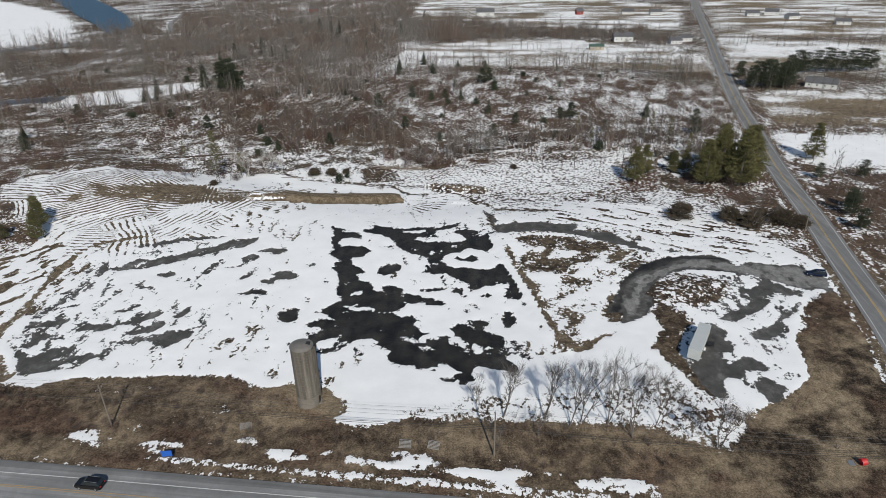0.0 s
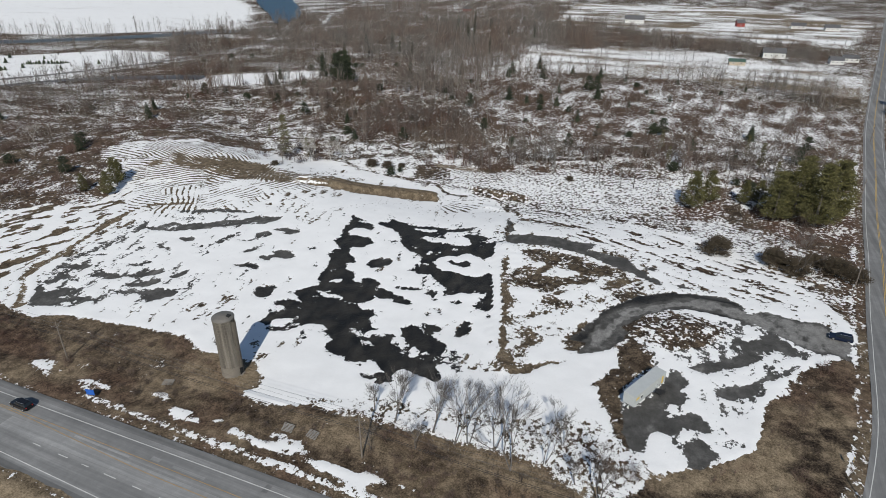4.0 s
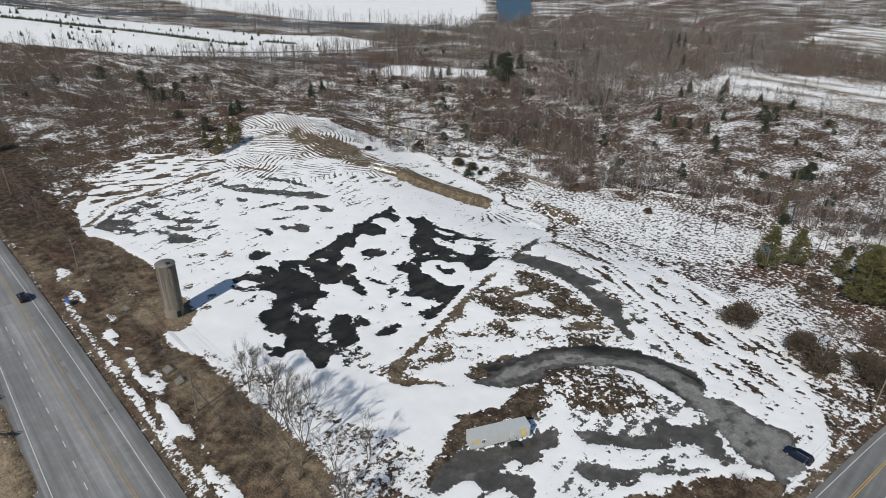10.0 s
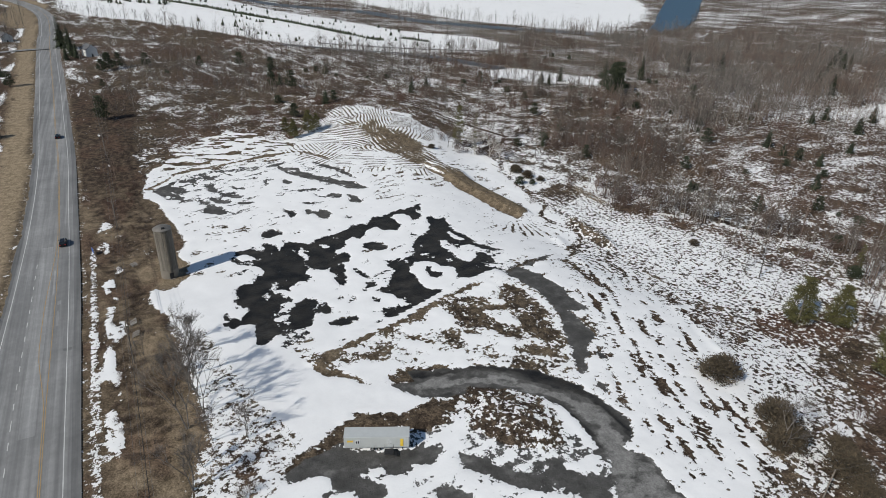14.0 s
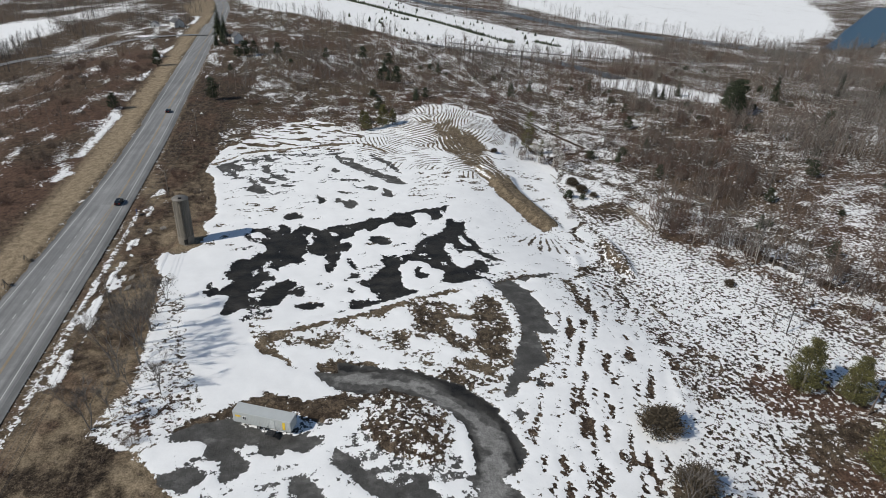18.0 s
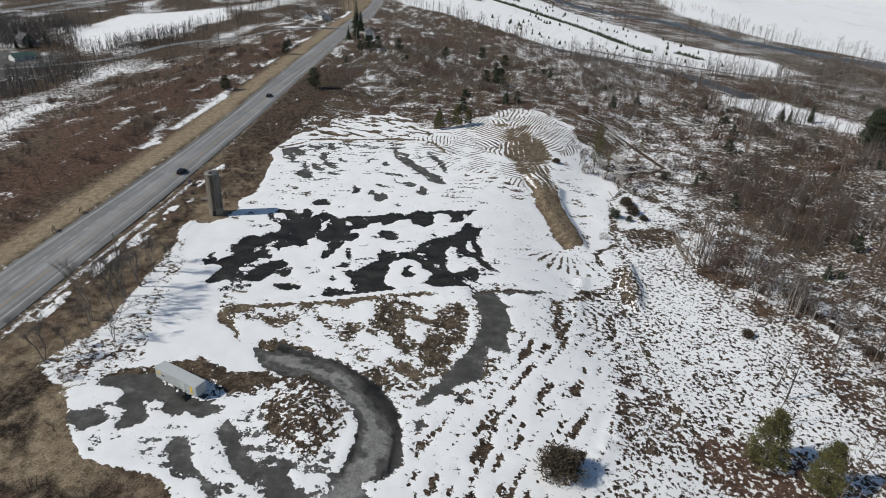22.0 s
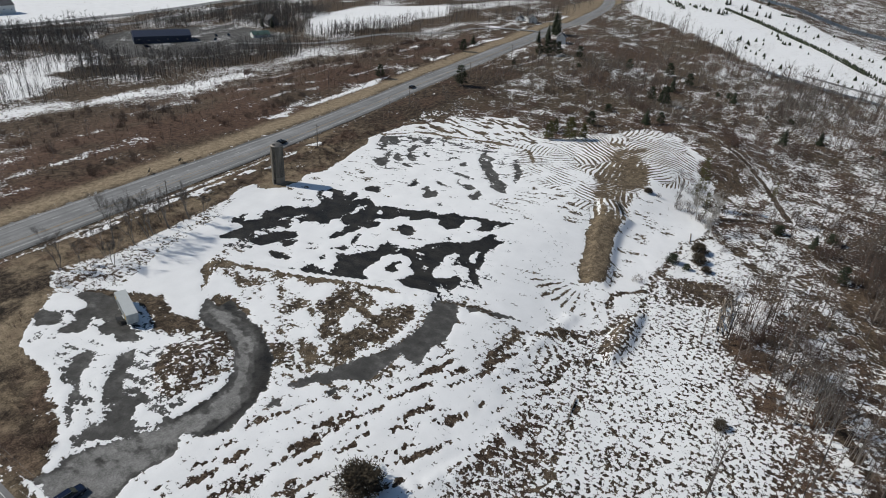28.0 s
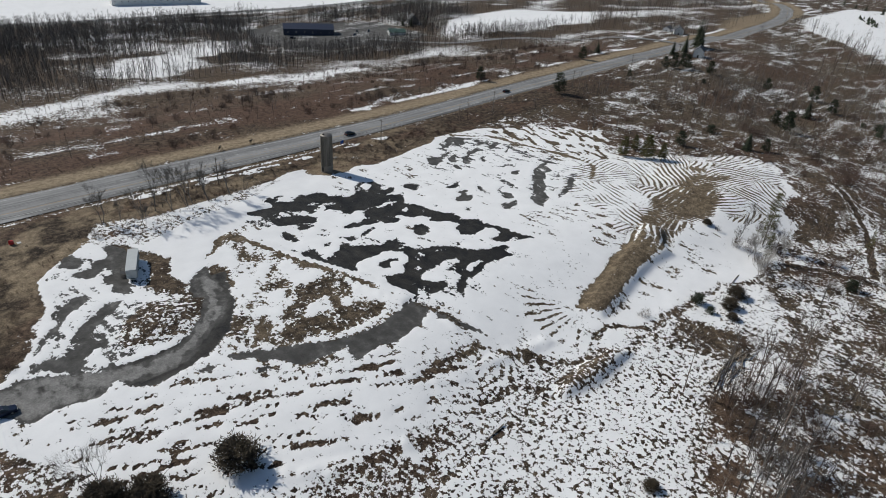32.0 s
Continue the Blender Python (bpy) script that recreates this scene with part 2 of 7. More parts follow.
def rod(bm, a, b, r0, r1=None, sides=8, caps=True):
    a, b = Vector(a), Vector(b)
    d = b - a
    m = Matrix.Translation((a + b) / 2) @ d.to_track_quat("Z", "Y").to_matrix().to_4x4()
    bmesh.ops.create_cone(bm, cap_ends=caps, segments=sides, radius1=r0, radius2=r0 if r1 is None else r1, depth=d.length, matrix=m)
    return bm


# ---- fields over the plan ----
def lattice(ix, iy, seed):
    h = (ix.astype(np.int64) * 374761393 + iy.astype(np.int64) * 668265263 + seed * 974634777) & 0xFFFFFFFF
    h = ((h ^ (h >> 13)) * 1274126177) & 0xFFFFFFFF
    return ((h ^ (h >> 16)) & 0xFFFF) / 65535.0


def vnoise(x, y, seed):
    ix, iy = np.floor(x), np.floor(y)
    fx, fy = x - ix, y - iy
    fx, fy = fx * fx * (3 - 2 * fx), fy * fy * (3 - 2 * fy)
    a, b = lattice(ix, iy, seed), lattice(ix + 1, iy, seed)
    c, d = lattice(ix, iy + 1, seed), lattice(ix + 1, iy + 1, seed)
    return (a + (b - a) * fx) * (1 - fy) + (c + (d - c) * fx) * fy


def fbm(x, y, seed, octaves=4):
    s, amp, total = 0.0, 1.0, 0.0
    for k in range(octaves):
        s = s + amp * vnoise(x * 2 ** k, y * 2 ** k, seed + k)
        total += amp
        amp *= 0.55
    return s / total


def turned(x, y, degrees):
    c, s = math.cos(radians(degrees)), math.sin(radians(degrees))
    return x * c + y * s, -x * s + y * c


def soft(v, lo, hi):
    k = np.clip((v - lo) / (hi - lo), 0, 1)
    return k * k * (3 - 2 * k)


def inside(x, y, poly, far=-12.0):
    """Signed distance to a polygon, positive inside, no lower than far."""
    p = np.array(poly, float)
    out = np.full(x.shape, far)
    near = (x > p[:, 0].min() + far) & (x < p[:, 0].max() - far) & (y > p[:, 1].min() + far) & (y < p[:, 1].max() - far)
    px, py = x[near], y[near]
    d2, odd = np.full(px.shape, 1e9), np.zeros(px.shape, bool)
    for (ax, ay), (bx, by) in zip(p, np.roll(p, -1, 0)):
        ex, ey = bx - ax, by - ay
        k = np.clip(((px - ax) * ex + (py - ay) * ey) / (ex * ex + ey * ey + 1e-9), 0, 1)
        d2 = np.minimum(d2, (px - ax - k * ex) ** 2 + (py - ay - k * ey) ** 2)
        if ey != 0:
            odd ^= ((ay > py) != (by > py)) & (px < ex * (py - ay) / ey + ax)
    d = np.sqrt(d2)
    out[near] = np.maximum(far, np.where(odd, d, -d))
    return out


def along(x, y, line, far=60.0):
    """Distance to a polyline, no more than far."""
    out = np.full(x.shape, far)
    for (ax, ay), (bx, by) in zip(line, line[1:]):
        near = (x > min(ax, bx) - far) & (x < max(ax, bx) + far) & (y > min(ay, by) - far) & (y < max(ay, by) + far)
        px, py = x[near], y[near]
        ex, ey = bx - ax, by - ay
        k = np.clip(((px - ax) * ex + (py - ay) * ey) / (ex * ex + ey * ey), 0, 1)
        out[near] = np.minimum(out[near], np.hypot(px - ax - k * ex, py - ay - k * ey))
    return out


def any_of(x, y, polys):
    d = np.full(x.shape, -12.0)
    for p in polys:
        d = np.maximum(d, inside(x, y, p))
    return d


def smooth_line(pts, gap=4.0):
    """A rounded line through the points, with a step of about gap."""
    p = [Vector(q) for q in pts]
    out = []
    for i in range(len(p) - 1):
        a, b, c, d = p[max(i - 1, 0)], p[i], p[i + 1], p[min(i + 2, len(p) - 1)]
        n = max(1, int((c - b).length / gap))
        for k in range(n):
            s = k / n
            out.append(0.5 * (2 * b + (c - a) * s + (2 * a - 5 * b + 4 * c - d) * s * s + (3 * b - a - 3 * c + d) * s ** 3))
    return out + [p[-1]]


# ---- the plan ----
MAIN_ROAD = [(72, 63.5), (10, 62.6), (-50, 62.6), (-90, 62.3), (-150, 61), (-200, 58.5), (-300, 53.5), (-370, 49.5), (-480, 44), (-580, 39), (-640, 34), (-700, 24), (-760, 8), (-850, -30), (-1200, -220)]
SIDE_ROAD = [(70, 56), (77, 90), (84.3, 122), (87.8, 150), (90.4, 172), (95, 205), (101, 250), (109, 305), (118, 370), (135, 470), (160, 610), (214, 918), (320, 1500)]
RAIL_ROAD = [(-430, 250), (-400, 305), (-362, 390), (-352, 455), (-356, 520), (-390, 660), (-440, 760), (-500, 950)]
LANE = [(-420, 47), (-412, 20), (-396, -6), (-375, -50), (-345, -75), (-290, -95), (-255, -150)]
HIGHWAY = [(200, -345), (-100, -331), (-167, -331), (-245, -328), (-340, -323), (-453, -321), (-700, -305), (-1100, -250)]
HIGHWAY_NEAR = [(-120, -326), (-190, -305), (-262, -283), (-358, -281), (-426, -284), (-700, -262), (-1100, -205)]
CLEARED = [(-122, 92), (-106, 90), (-100, 91), (-79, 95.5), (-60, 98.5), (-47, 94), (-36, 88), (-28, 86), (-18, 90), (-1, 93), (14, 96), (30, 102), (37.5, 103), (40.7, 99.5), (45, 98), (50, 101), (57, 106.5), (60.7, 110.7), (61.1, 117.7), (63.4, 126.6), (68, 136.5),
           (75, 146), (81, 148), (83, 158), (78, 170), (72, 179), (60, 187), (48, 195), (20, 199), (0, 203), (-20, 208), (-42, 212), (-80, 218), (-105, 226), (-125, 222), (-145, 217), (-165, 212), (-180, 204), (-188, 191), (-174, 177), (-150, 165), (-149, 154), (-143, 146), (-150, 139), (-160, 137), (-165, 129), (-159, 117), (-146, 106), (-133, 98)]
EAST_PLOTS = [(122, 318), (330, 325), (340, 395), (150, 400), (132, 380)]
EAST_PLOTS_FAR = [(145, 470), (400, 470), (420, 560), (165, 600)]
YARD = [(-165, -175), (-205, -135), (-260, -125), (-310, -130), (-315, -215), (-240, -262), (-190, -240)]
HEATH = [(-85, 305), (-40, 292), (40, 296), (104, 300), (118, 400), (60, 430), (-30, 440), (-90, 400)]
SCRUB_SNOW = [(60, 190), (52, 196), (20, 200), (-20, 209), (-42, 212), (-60, 222), (-52, 240), (-20, 248), (-4, 262), (28, 264), (36, 250), (44, 235), (62, 212), (76, 190)]
PINE_FLOOR = [[(33, 229), (40, 219), (50, 221), (54, 230), (51, 243), (40, 242)], [(60, 236), (64, 222), (72, 216), (92, 216), (94, 250), (70, 256)]]
TREE_FARM = [(-642, 66), (-562, 153), (-430, 223), (-381, 288), (-367, 370), (-392, 426), (-444, 415), (-507, 355), (-638, 294), (-832, 222), (-1000, 150), (-900, 40), (-720, 40)]
RIVER_FIELD = [(-1500, 480), (-800, 430), (-606, 480), (-504, 535), (-481, 625), (-560, 740), (-640, 830), (-800, 960), (-1500, 1400)]
RIVER = [(-459, 656), (-537, 746), (-605, 815), (-690, 908), (-780, 1005), (-960, 1200), (-900, 1240), (-735, 1045), (-640, 940), (-550, 836), (-475, 735), (-450, 676)]
STREAM = [(-1100, 130), (-805, 300), (-712, 385), (-587, 425), (-514, 470), (-470, 520), (-430, 620)]
CREEK = [(-430, 215), (-393, 264), (-376, 296), (-345, 321), (-314, 331), (-277, 341)]
NORTH_FIELD = [(-99, 451), (-39, 463), (42, 455), (122, 448), (134, 510), (46, 575), (-39, 578), (-102, 530)]
NORTH_FIELD_FAR = [(-130, 690), (-89, 720), (12, 655), (143, 650), (190, 860), (43, 1000), (-160, 960)]
EAST_FIELD = [(117, 303), (240, 310), (260, 262), (120, 256), (112, 275)]
EAST_FIELD_FAR = [(172, 610), (420, 600), (560, 1000), (240, 1000)]
WOOD_CLEARING = [(-275, 318), (-275, 354), (-245, 372), (-216, 392), (-206, 370), (-229, 339), (-255, 318)]
SOUTH_DRIFT = [(34, -47), (7, -53), (-32, -66), (-111, -52), (-164, -44), (-171, -50), (-116, -57), (-38, -75), (1, -68), (36, -56)]
POND = [(-42, -128), (-60, -165), (-80, -168), (-144, -180), (-152, -166), (-112, -142), (-95, -112), (-60, -95), (-36, -105)]
POND_DARK = [(-100, -140), (-126, -152), (-150, -136), (-131, -116), (-99, -113)]
SOUTH_FIELD = [(-317, -126), (-373, -98), (-489, -88), (-560, -120), (-480, -190), (-378, -176)]
SOUTH_FIELD_FAR = [(120, -345), (-32, -337), (-237, -318), (-430, -330), (-300, -500), (160, -520)]
BASIN_EAST = [
    [(-49.3, 170.7), (-49, 172.7), (-46.4, 172.3), (-46.4, 176.5), (-41.4, 175.2), (-36.2, 174.7), (-31.5, 176.5), (-27.3, 176.7), (-23.8, 178.8), (-19, 182.4), (-20, 178.6), (-23.1, 176.3), (-26, 174.9), (-25.9, 171.1), (-27.8, 169.4), (-31.3, 169.1), (-31.8, 166.6), (-27, 166.3), (-21.3, 166.7), (-18.1, 167.7), (-16.2, 169.3), (-17.5, 171.8), (-20.5, 174.3), (-19.6, 176.4), (-12.7, 176.2), (-12.4, 171.6), (-9.1, 175.6), (-8.2, 170.9), (-5.9, 162.8), (-2.3, 152.6), (1.6, 142.8), (2.6, 138.6), (0, 135.9), (-4.1, 136.9), (-1.9, 142.3), (-2.6, 144.1), (-5.6, 142.7), (-8.2, 142.2), (-11.8, 138.7), (-13.7, 143), (-17.1, 145.8), (-19.6, 147.2), (-23.6, 146.7), (-25.8, 147.9), (-24.7, 152.2), (-27.1, 156.9), (-31, 157.5), (-34.5, 159.7), (-37.2, 164.2), (-42.1, 169)],
]
BASIN_NORTH = [
    [(-45.9, 148.8), (-45.4, 146.4), (-53, 152.6), (-55.4, 154.6), (-54, 157.4), (-57.1, 161.9), (-57.5, 167.5), (-60.5, 173.5), (-54.5, 171.7), (-50.6, 169.7), (-48.8, 167.6), (-48.2, 165.4), (-51.1, 166), (-54.2, 164.9), (-54.5, 161.7), (-53, 159.4), (-50.2, 160.1), (-45.9, 160.8), (-43.6, 157.8), (-44.5, 154.2), (-48, 153), (-47.8, 151)],
    [(-33.2, 134), (-36.7, 138.8), (-34.8, 138.4), (-32.2, 139), (-29.1, 137.7), (-29.9, 135.5), (-25.9, 135.4), (-21.4, 133.9), (-17.8, 132.7), (-19.2, 131), (-21, 131), (-25.4, 131.4), (-27.6, 131.1)],
]
BASIN_WEST = [
    [(-48, 110), (-47.3, 114.5), (-45.4, 116.3), (-49.5, 118.1), (-48.7, 120.3), (-44.9, 121.1), (-43.3, 121.8), (-48.1, 123.6), (-47.4, 126.6), (-44.4, 130.2), (-45.7, 132.4), (-46.9, 134.5), (-47.6, 139.3), (-49.6, 144.2), (-52.3, 147), (-50.9, 150.3), (-46.6, 149.4), (-43.8, 146.8), (-42.6, 145.4), (-44.3, 143.4), (-42, 140.5), (-39.3, 139.6), (-37.3, 136.8), (-33.2, 134), (-28.6, 132.3), (-27.9, 129.5), (-30.3, 126.7), (-27.3, 124.6), (-25.4, 125.7), (-23.5, 123.6), (-24.3, 121.6), (-22.6, 119.3), (-19.9, 118.4), (-22.2, 116.6), (-21.9, 112.9), (-15.9, 107.5), (-14.3, 107.7), (-18.1, 104.4), (-21.7, 106), (-26, 105.8), (-27.3, 107.2), (-27.6, 110), (-28.5, 112), (-32.1, 112), (-31.2, 114.3), (-33.5, 114.8), (-35.9, 114.1), (-38, 112), (-39.7, 109), (-42, 107.8), (-44.5, 108.3)],
]
BASIN_SOUTH = [
    [(-21.9, 112.9), (-20.1, 116.1), (-17.5, 115.3), (-17.8, 117.8), (-15.4, 117.8), (-15.4, 115.9), (-12.9, 113.1), (-9.4, 110.9), (-7.2, 111.8), (-4.7, 113.9), (-5.5, 115.2), (-2.7, 112.9), (-1.4, 110.2), (0.8, 107.3), (1.3, 105.6), (-0.9, 105.3), (-2.8, 106.1), (-8.3, 107.7), (-8.7, 105.5), (-8.2, 102.8), (-7.9, 101.2), (-9.8, 100.9), (-11.8, 101), (-14.7, 100.8), (-15.7, 101.4), (-12.8, 102.2), (-10.8, 103.9), (-13.3, 106), (-14.4, 107.5), (-16.1, 107.3), (-20.2, 110)],
    [(-13.7, 117.9), (-15.3, 121), (-13.9, 123.3), (-11.6, 123.4), (-10, 121.5), (-8.4, 121.5), (-5.5, 120.3), (-3.2, 119.4), (-2.4, 116.8), (-2.2, 115.2), (-3.2, 113.7), (-5.8, 115.3), (-6.8, 114.1), (-9.5, 115.4), (-11.8, 116.3)],
]
BASIN_SPOTS = [
    [(-26.3, 138.5), (-23, 138.9), (-19.9, 139.8), (-19.2, 138.8), (-22.3, 137.4), (-25.2, 137.5)],
    [(-17.2, 137.7), (-15.6, 140.7), (-13.9, 139.4), (-13.8, 137.4), (-11.9, 135.4), (-13.6, 135.5), (-14.8, 137.2), (-16.4, 137.1)],
    [(-13.4, 129.4), (-12, 130.1), (-11.7, 129.4), (-12.4, 128.2)],
    [(-11.9, 132.2), (-11.7, 132.9), (-8.9, 131.7), (-9.3, 130.7)],
    [(-2.6, 123.8), (-3.4, 125.7), (-2.6, 127.6), (-2.7, 129.3), (-2.5, 130.5), (-0.7, 130.5), (-0.9, 128.7), (0.6, 126.7), (0.2, 124.5), (-1.5, 123.4)],
    [(-9.3, 121.4), (-11.8, 125.2), (-9, 125.7), (-6.1, 125.2), (-6.3, 124.1), (-8.2, 122.7), (-8.4, 121.1)],
]
BASIN_RAGS = [
    [(-39.1, 145.4), (-38.2, 149.4), (-35.8, 150.7), (-33.8, 151.2), (-33, 148.6), (-34.2, 146.4), (-36.7, 144.2)],
    [(-0.7, 111.9), (0.7, 114), (1.5, 113), (-0.1, 111.9)],
    [(-71.7, 129.4), (-70.2, 130.5), (-68.3, 132.8), (-65.8, 131.9), (-64, 130), (-67.4, 129.9), (-69.6, 128.8)],
    [(-57.8, 119.8), (-58.1, 122.7), (-54.5, 125.2), (-53.5, 123.7), (-52.9, 119.9), (-55, 118.4)],
    [(-10, 136.6), (-8.1, 138.3), (-6.7, 138), (-7.7, 136.1)],
    [(1, 134.1), (2.3, 136.2), (3.8, 134.4), (2.4, 133.4)],
    [(5, 123.1), (6.7, 125), (6.7, 123.4)],
]
ISLANDS = [
    [(-22, 155), (-21.9, 157.2), (-19.9, 159.3), (-17.2, 160.6), (-15.3, 163.3), (-12, 162.8), (-8.3, 160.8), (-5.7, 157.6), (-5.1, 154.9), (-6.9, 151.9), (-11.5, 151.1), (-17.5, 151.3), (-20, 152.2)],
    [(-37.4, 172.3), (-35, 173.7), (-30.2, 174.7), (-28.7, 173.8), (-30.8, 172.2), (-34, 171.5)],
    [(-44.2, 127.8), (-40.4, 127.8), (-36.5, 127.6), (-32.8, 126.1), (-30.1, 127), (-31.9, 126), (-35.4, 126.4), (-39.8, 126)],
    [(-43.2, 132.7), (-42.8, 134.8), (-40.4, 135.6), (-40.6, 133.8)],
    [(-45.4, 109.5), (-45, 111.7), (-41.7, 114), (-40.4, 113.3), (-41.6, 110), (-43.6, 109)],
    [(-9.4, 161.9), (-8.1, 163.9), (-6.2, 163), (-4.6, 159), (-5.2, 157.7)],
    [(-26.1, 158.2), (-25, 160.6), (-24.2, 159.6), (-25, 157.8)],
]
ISLAND_POOLS = [
    [(-19, 157.1), (-17.5, 157.6), (-14.7, 156.6), (-14, 159.2), (-12.8, 158.6), (-11.4, 156.7), (-12.9, 155), (-15.8, 155)],
]
MELT_WEST = [
    [(-115.5, 138.3), (-110.8, 138.9), (-109, 144.8), (-105.1, 143.8), (-101.1, 146.6), (-97.2, 149.3), (-94.4, 152.7), (-89.6, 154.9), (-87, 158.9), (-82.2, 160.4), (-80.2, 162.2), (-78.9, 160.8), (-80.8, 155.5), (-87.6, 151.7), (-93.4, 147.2), (-97.4, 143.6), (-100.2, 141.3), (-104.6, 138.8), (-110.8, 137)],
    [(-115.7, 151.8), (-107.9, 155.3), (-102.4, 159.4), (-93.6, 161.4), (-89.7, 161.6), (-92.5, 159.7), (-100.3, 157.2), (-106.2, 153.3), (-112.2, 151)],
    [(-106, 92.3), (-106, 93.7), (-108.3, 96.9), (-113, 100.6), (-113.7, 102.4), (-106.8, 98.7), (-103.3, 102.8), (-98.8, 102.1), (-97, 100), (-94.6, 101.3), (-89.7, 101.5), (-93.3, 98.7), (-94.3, 96.2), (-100, 93.7)],
]
MELT_FLAT = [
    [(-112, 101.8), (-112.4, 105.1), (-109.9, 107.4), (-105.5, 107.8), (-103.2, 105.8), (-108.3, 104.5), (-109, 101.6)],
    [(-113.2, 109.3), (-113.7, 112), (-109.6, 114.1), (-107.2, 113.6), (-108.8, 110.2)],
    [(-103.9, 109.6), (-104.8, 113.1), (-99.2, 111.8), (-96.9, 112.9), (-94.3, 111.5), (-97.6, 109.2)],
    [(-95, 112.2), (-92.8, 115.3), (-88.6, 119.5), (-86.2, 119.3), (-87.6, 116.3), (-90.7, 113.6)],
    [(-91.6, 108.9), (-87.9, 111.7), (-85.3, 115.3), (-83, 115.1), (-84.2, 111), (-87.6, 109.3)],
    [(-93.4, 105.4), (-87.2, 107.6), (-83.6, 108.5), (-81.2, 111.3), (-76.4, 113), (-74.9, 110.9), (-76.9, 107.3), (-78.7, 105.1), (-81.7, 105.5), (-81.1, 107.5), (-89.7, 105.5)],
]
MELT_SPOTS = [
    [(-83.4, 116.9), (-82.8, 119.8), (-81, 122), (-80.1, 119.4), (-81.2, 116.7)],
    [(-100.5, 118), (-96.6, 119.3), (-94.9, 121.9), (-93.8, 121), (-96.7, 117.7)],
    [(-99.4, 135.8), (-97, 136.9), (-93.8, 138.9), (-92.9, 136.6), (-94.9, 134.9)],
    [(-104, 131.2), (-100.6, 130.9), (-96, 129.6), (-94.5, 128.1), (-100.1, 129.8)],
    [(-86.7, 138), (-86, 143.1), (-84.7, 147.1), (-82.7, 145.5), (-84.1, 141.1), (-84.8, 137.9)],
    [(-81.2, 142.3), (-77.7, 144.9), (-79.5, 148.8), (-76.3, 151.7), (-74.5, 149.6), (-75.8, 146.6), (-77.3, 143.8)],
    [(-76.5, 153.2), (-74.3, 155.3), (-69.2, 156.4), (-67.3, 154.7), (-70.2, 151.7), (-73.6, 153.4)],
    [(-75.3, 136.8), (-73.5, 140.6), (-71.3, 140.3), (-73.4, 137)],
]
MELT_RAGS = [
    [(-68.6, 136.1), (-66.2, 139.1), (-66.8, 141.2), (-63.1, 143), (-59, 140.9), (-60.1, 138.9), (-64.6, 138.1), (-65.8, 135.3)],
    [(-113.1, 118.4), (-109.7, 120.5), (-109.5, 118.7)],
    [(-90.4, 133.6), (-88.4, 135.3), (-87.7, 133.5)],
    [(-59.9, 146.9), (-57.8, 148.7), (-56, 148), (-58.4, 145.9)],
    [(-118.8, 123.3), (-117, 127.9), (-115.7, 124.7)],
]
BRANCH = [
    [(-6.7, 174.4), (-8.4, 180.4), (-4.9, 182.8), (2.1, 184.6), (7, 185.1), (10.3, 183.6), (14.8, 184.5), (16.9, 185), (18.4, 184.3), (17.4, 181.1), (16.9, 179.4), (22.7, 179.3), (28.5, 178.3), (30.5, 174.2), (32.3, 172.4), (34.6, 171.8), (34.6, 170.2), (38.6, 167.6), (39.5, 165), (35.3, 166.8), (30.6, 169.5), (24.3, 172.2), (18.8, 175.4), (12.9, 177), (5, 177.6), (-1.7, 176.2)],
    [(-8.4, 180.4), (-10.1, 185.7), (-12.5, 191.2), (-13.8, 197.7), (-10.1, 190.7), (-7.5, 184.2)],
]
DRIVE_SPOT = [
    [(42.8, 165.8), (42.2, 167.6), (44.2, 168.5), (46, 166.9), (45.2, 165.9)],
    [(34, 173.7), (33.3, 175.3), (35.6, 175.4), (37.1, 174), (36.2, 173.3)],
]
ICE_STRIP = [
    [(-4, 172.2), (-3.7, 175), (1.7, 176.7), (8.3, 177.4), (14.4, 176.6), (18.8, 174.9), (17.7, 174.7), (13, 175.9), (7.5, 176.2), (2.6, 175.2), (-1.6, 173.4)],
]
DRIVE = [
    [(27, 132), (24.3, 126.7), (27.8, 129.5), (32.4, 133.6), (32.1, 139.3), (33.8, 143.8), (36.8, 148.5), (40.6, 152.7), (46.5, 155.3), (48.5, 154.7), (52.1, 155.5), (58.1, 154.6), (60.7, 154.6), (58.7, 162.4), (54, 165.4), (49.5, 164.6), (43.8, 162.9), (40.3, 161.6), (36, 158.9), (31.3, 153.6), (26.8, 146.5), (24.9, 140.5), (22.2, 132.2)],
    [(25.2, 127.5), (25.7, 130.3), (26.3, 136.5), (26.4, 141.1), (26.4, 146.5), (29, 150.4), (31.5, 154.3), (34.9, 158.7), (41.9, 157.8), (40.9, 152.9), (36.7, 149.2), (36.1, 145.6), (34.9, 141.1), (33.7, 136.6), (32.5, 132.8), (28.9, 129.3)],
]
APRON = [
    [(58.1, 154.6), (56.5, 151.3), (60.7, 154.6), (64.9, 152), (69.2, 149.3), (73.4, 146.6), (75.6, 148.1), (79.7, 146.6), (80.8, 153.6), (75.9, 160.7), (72.2, 160.4), (70.5, 160), (64.6, 161.4), (60.9, 161), (60.7, 159.6), (58.6, 159.1), (56.6, 161), (58.7, 162.4)],
]
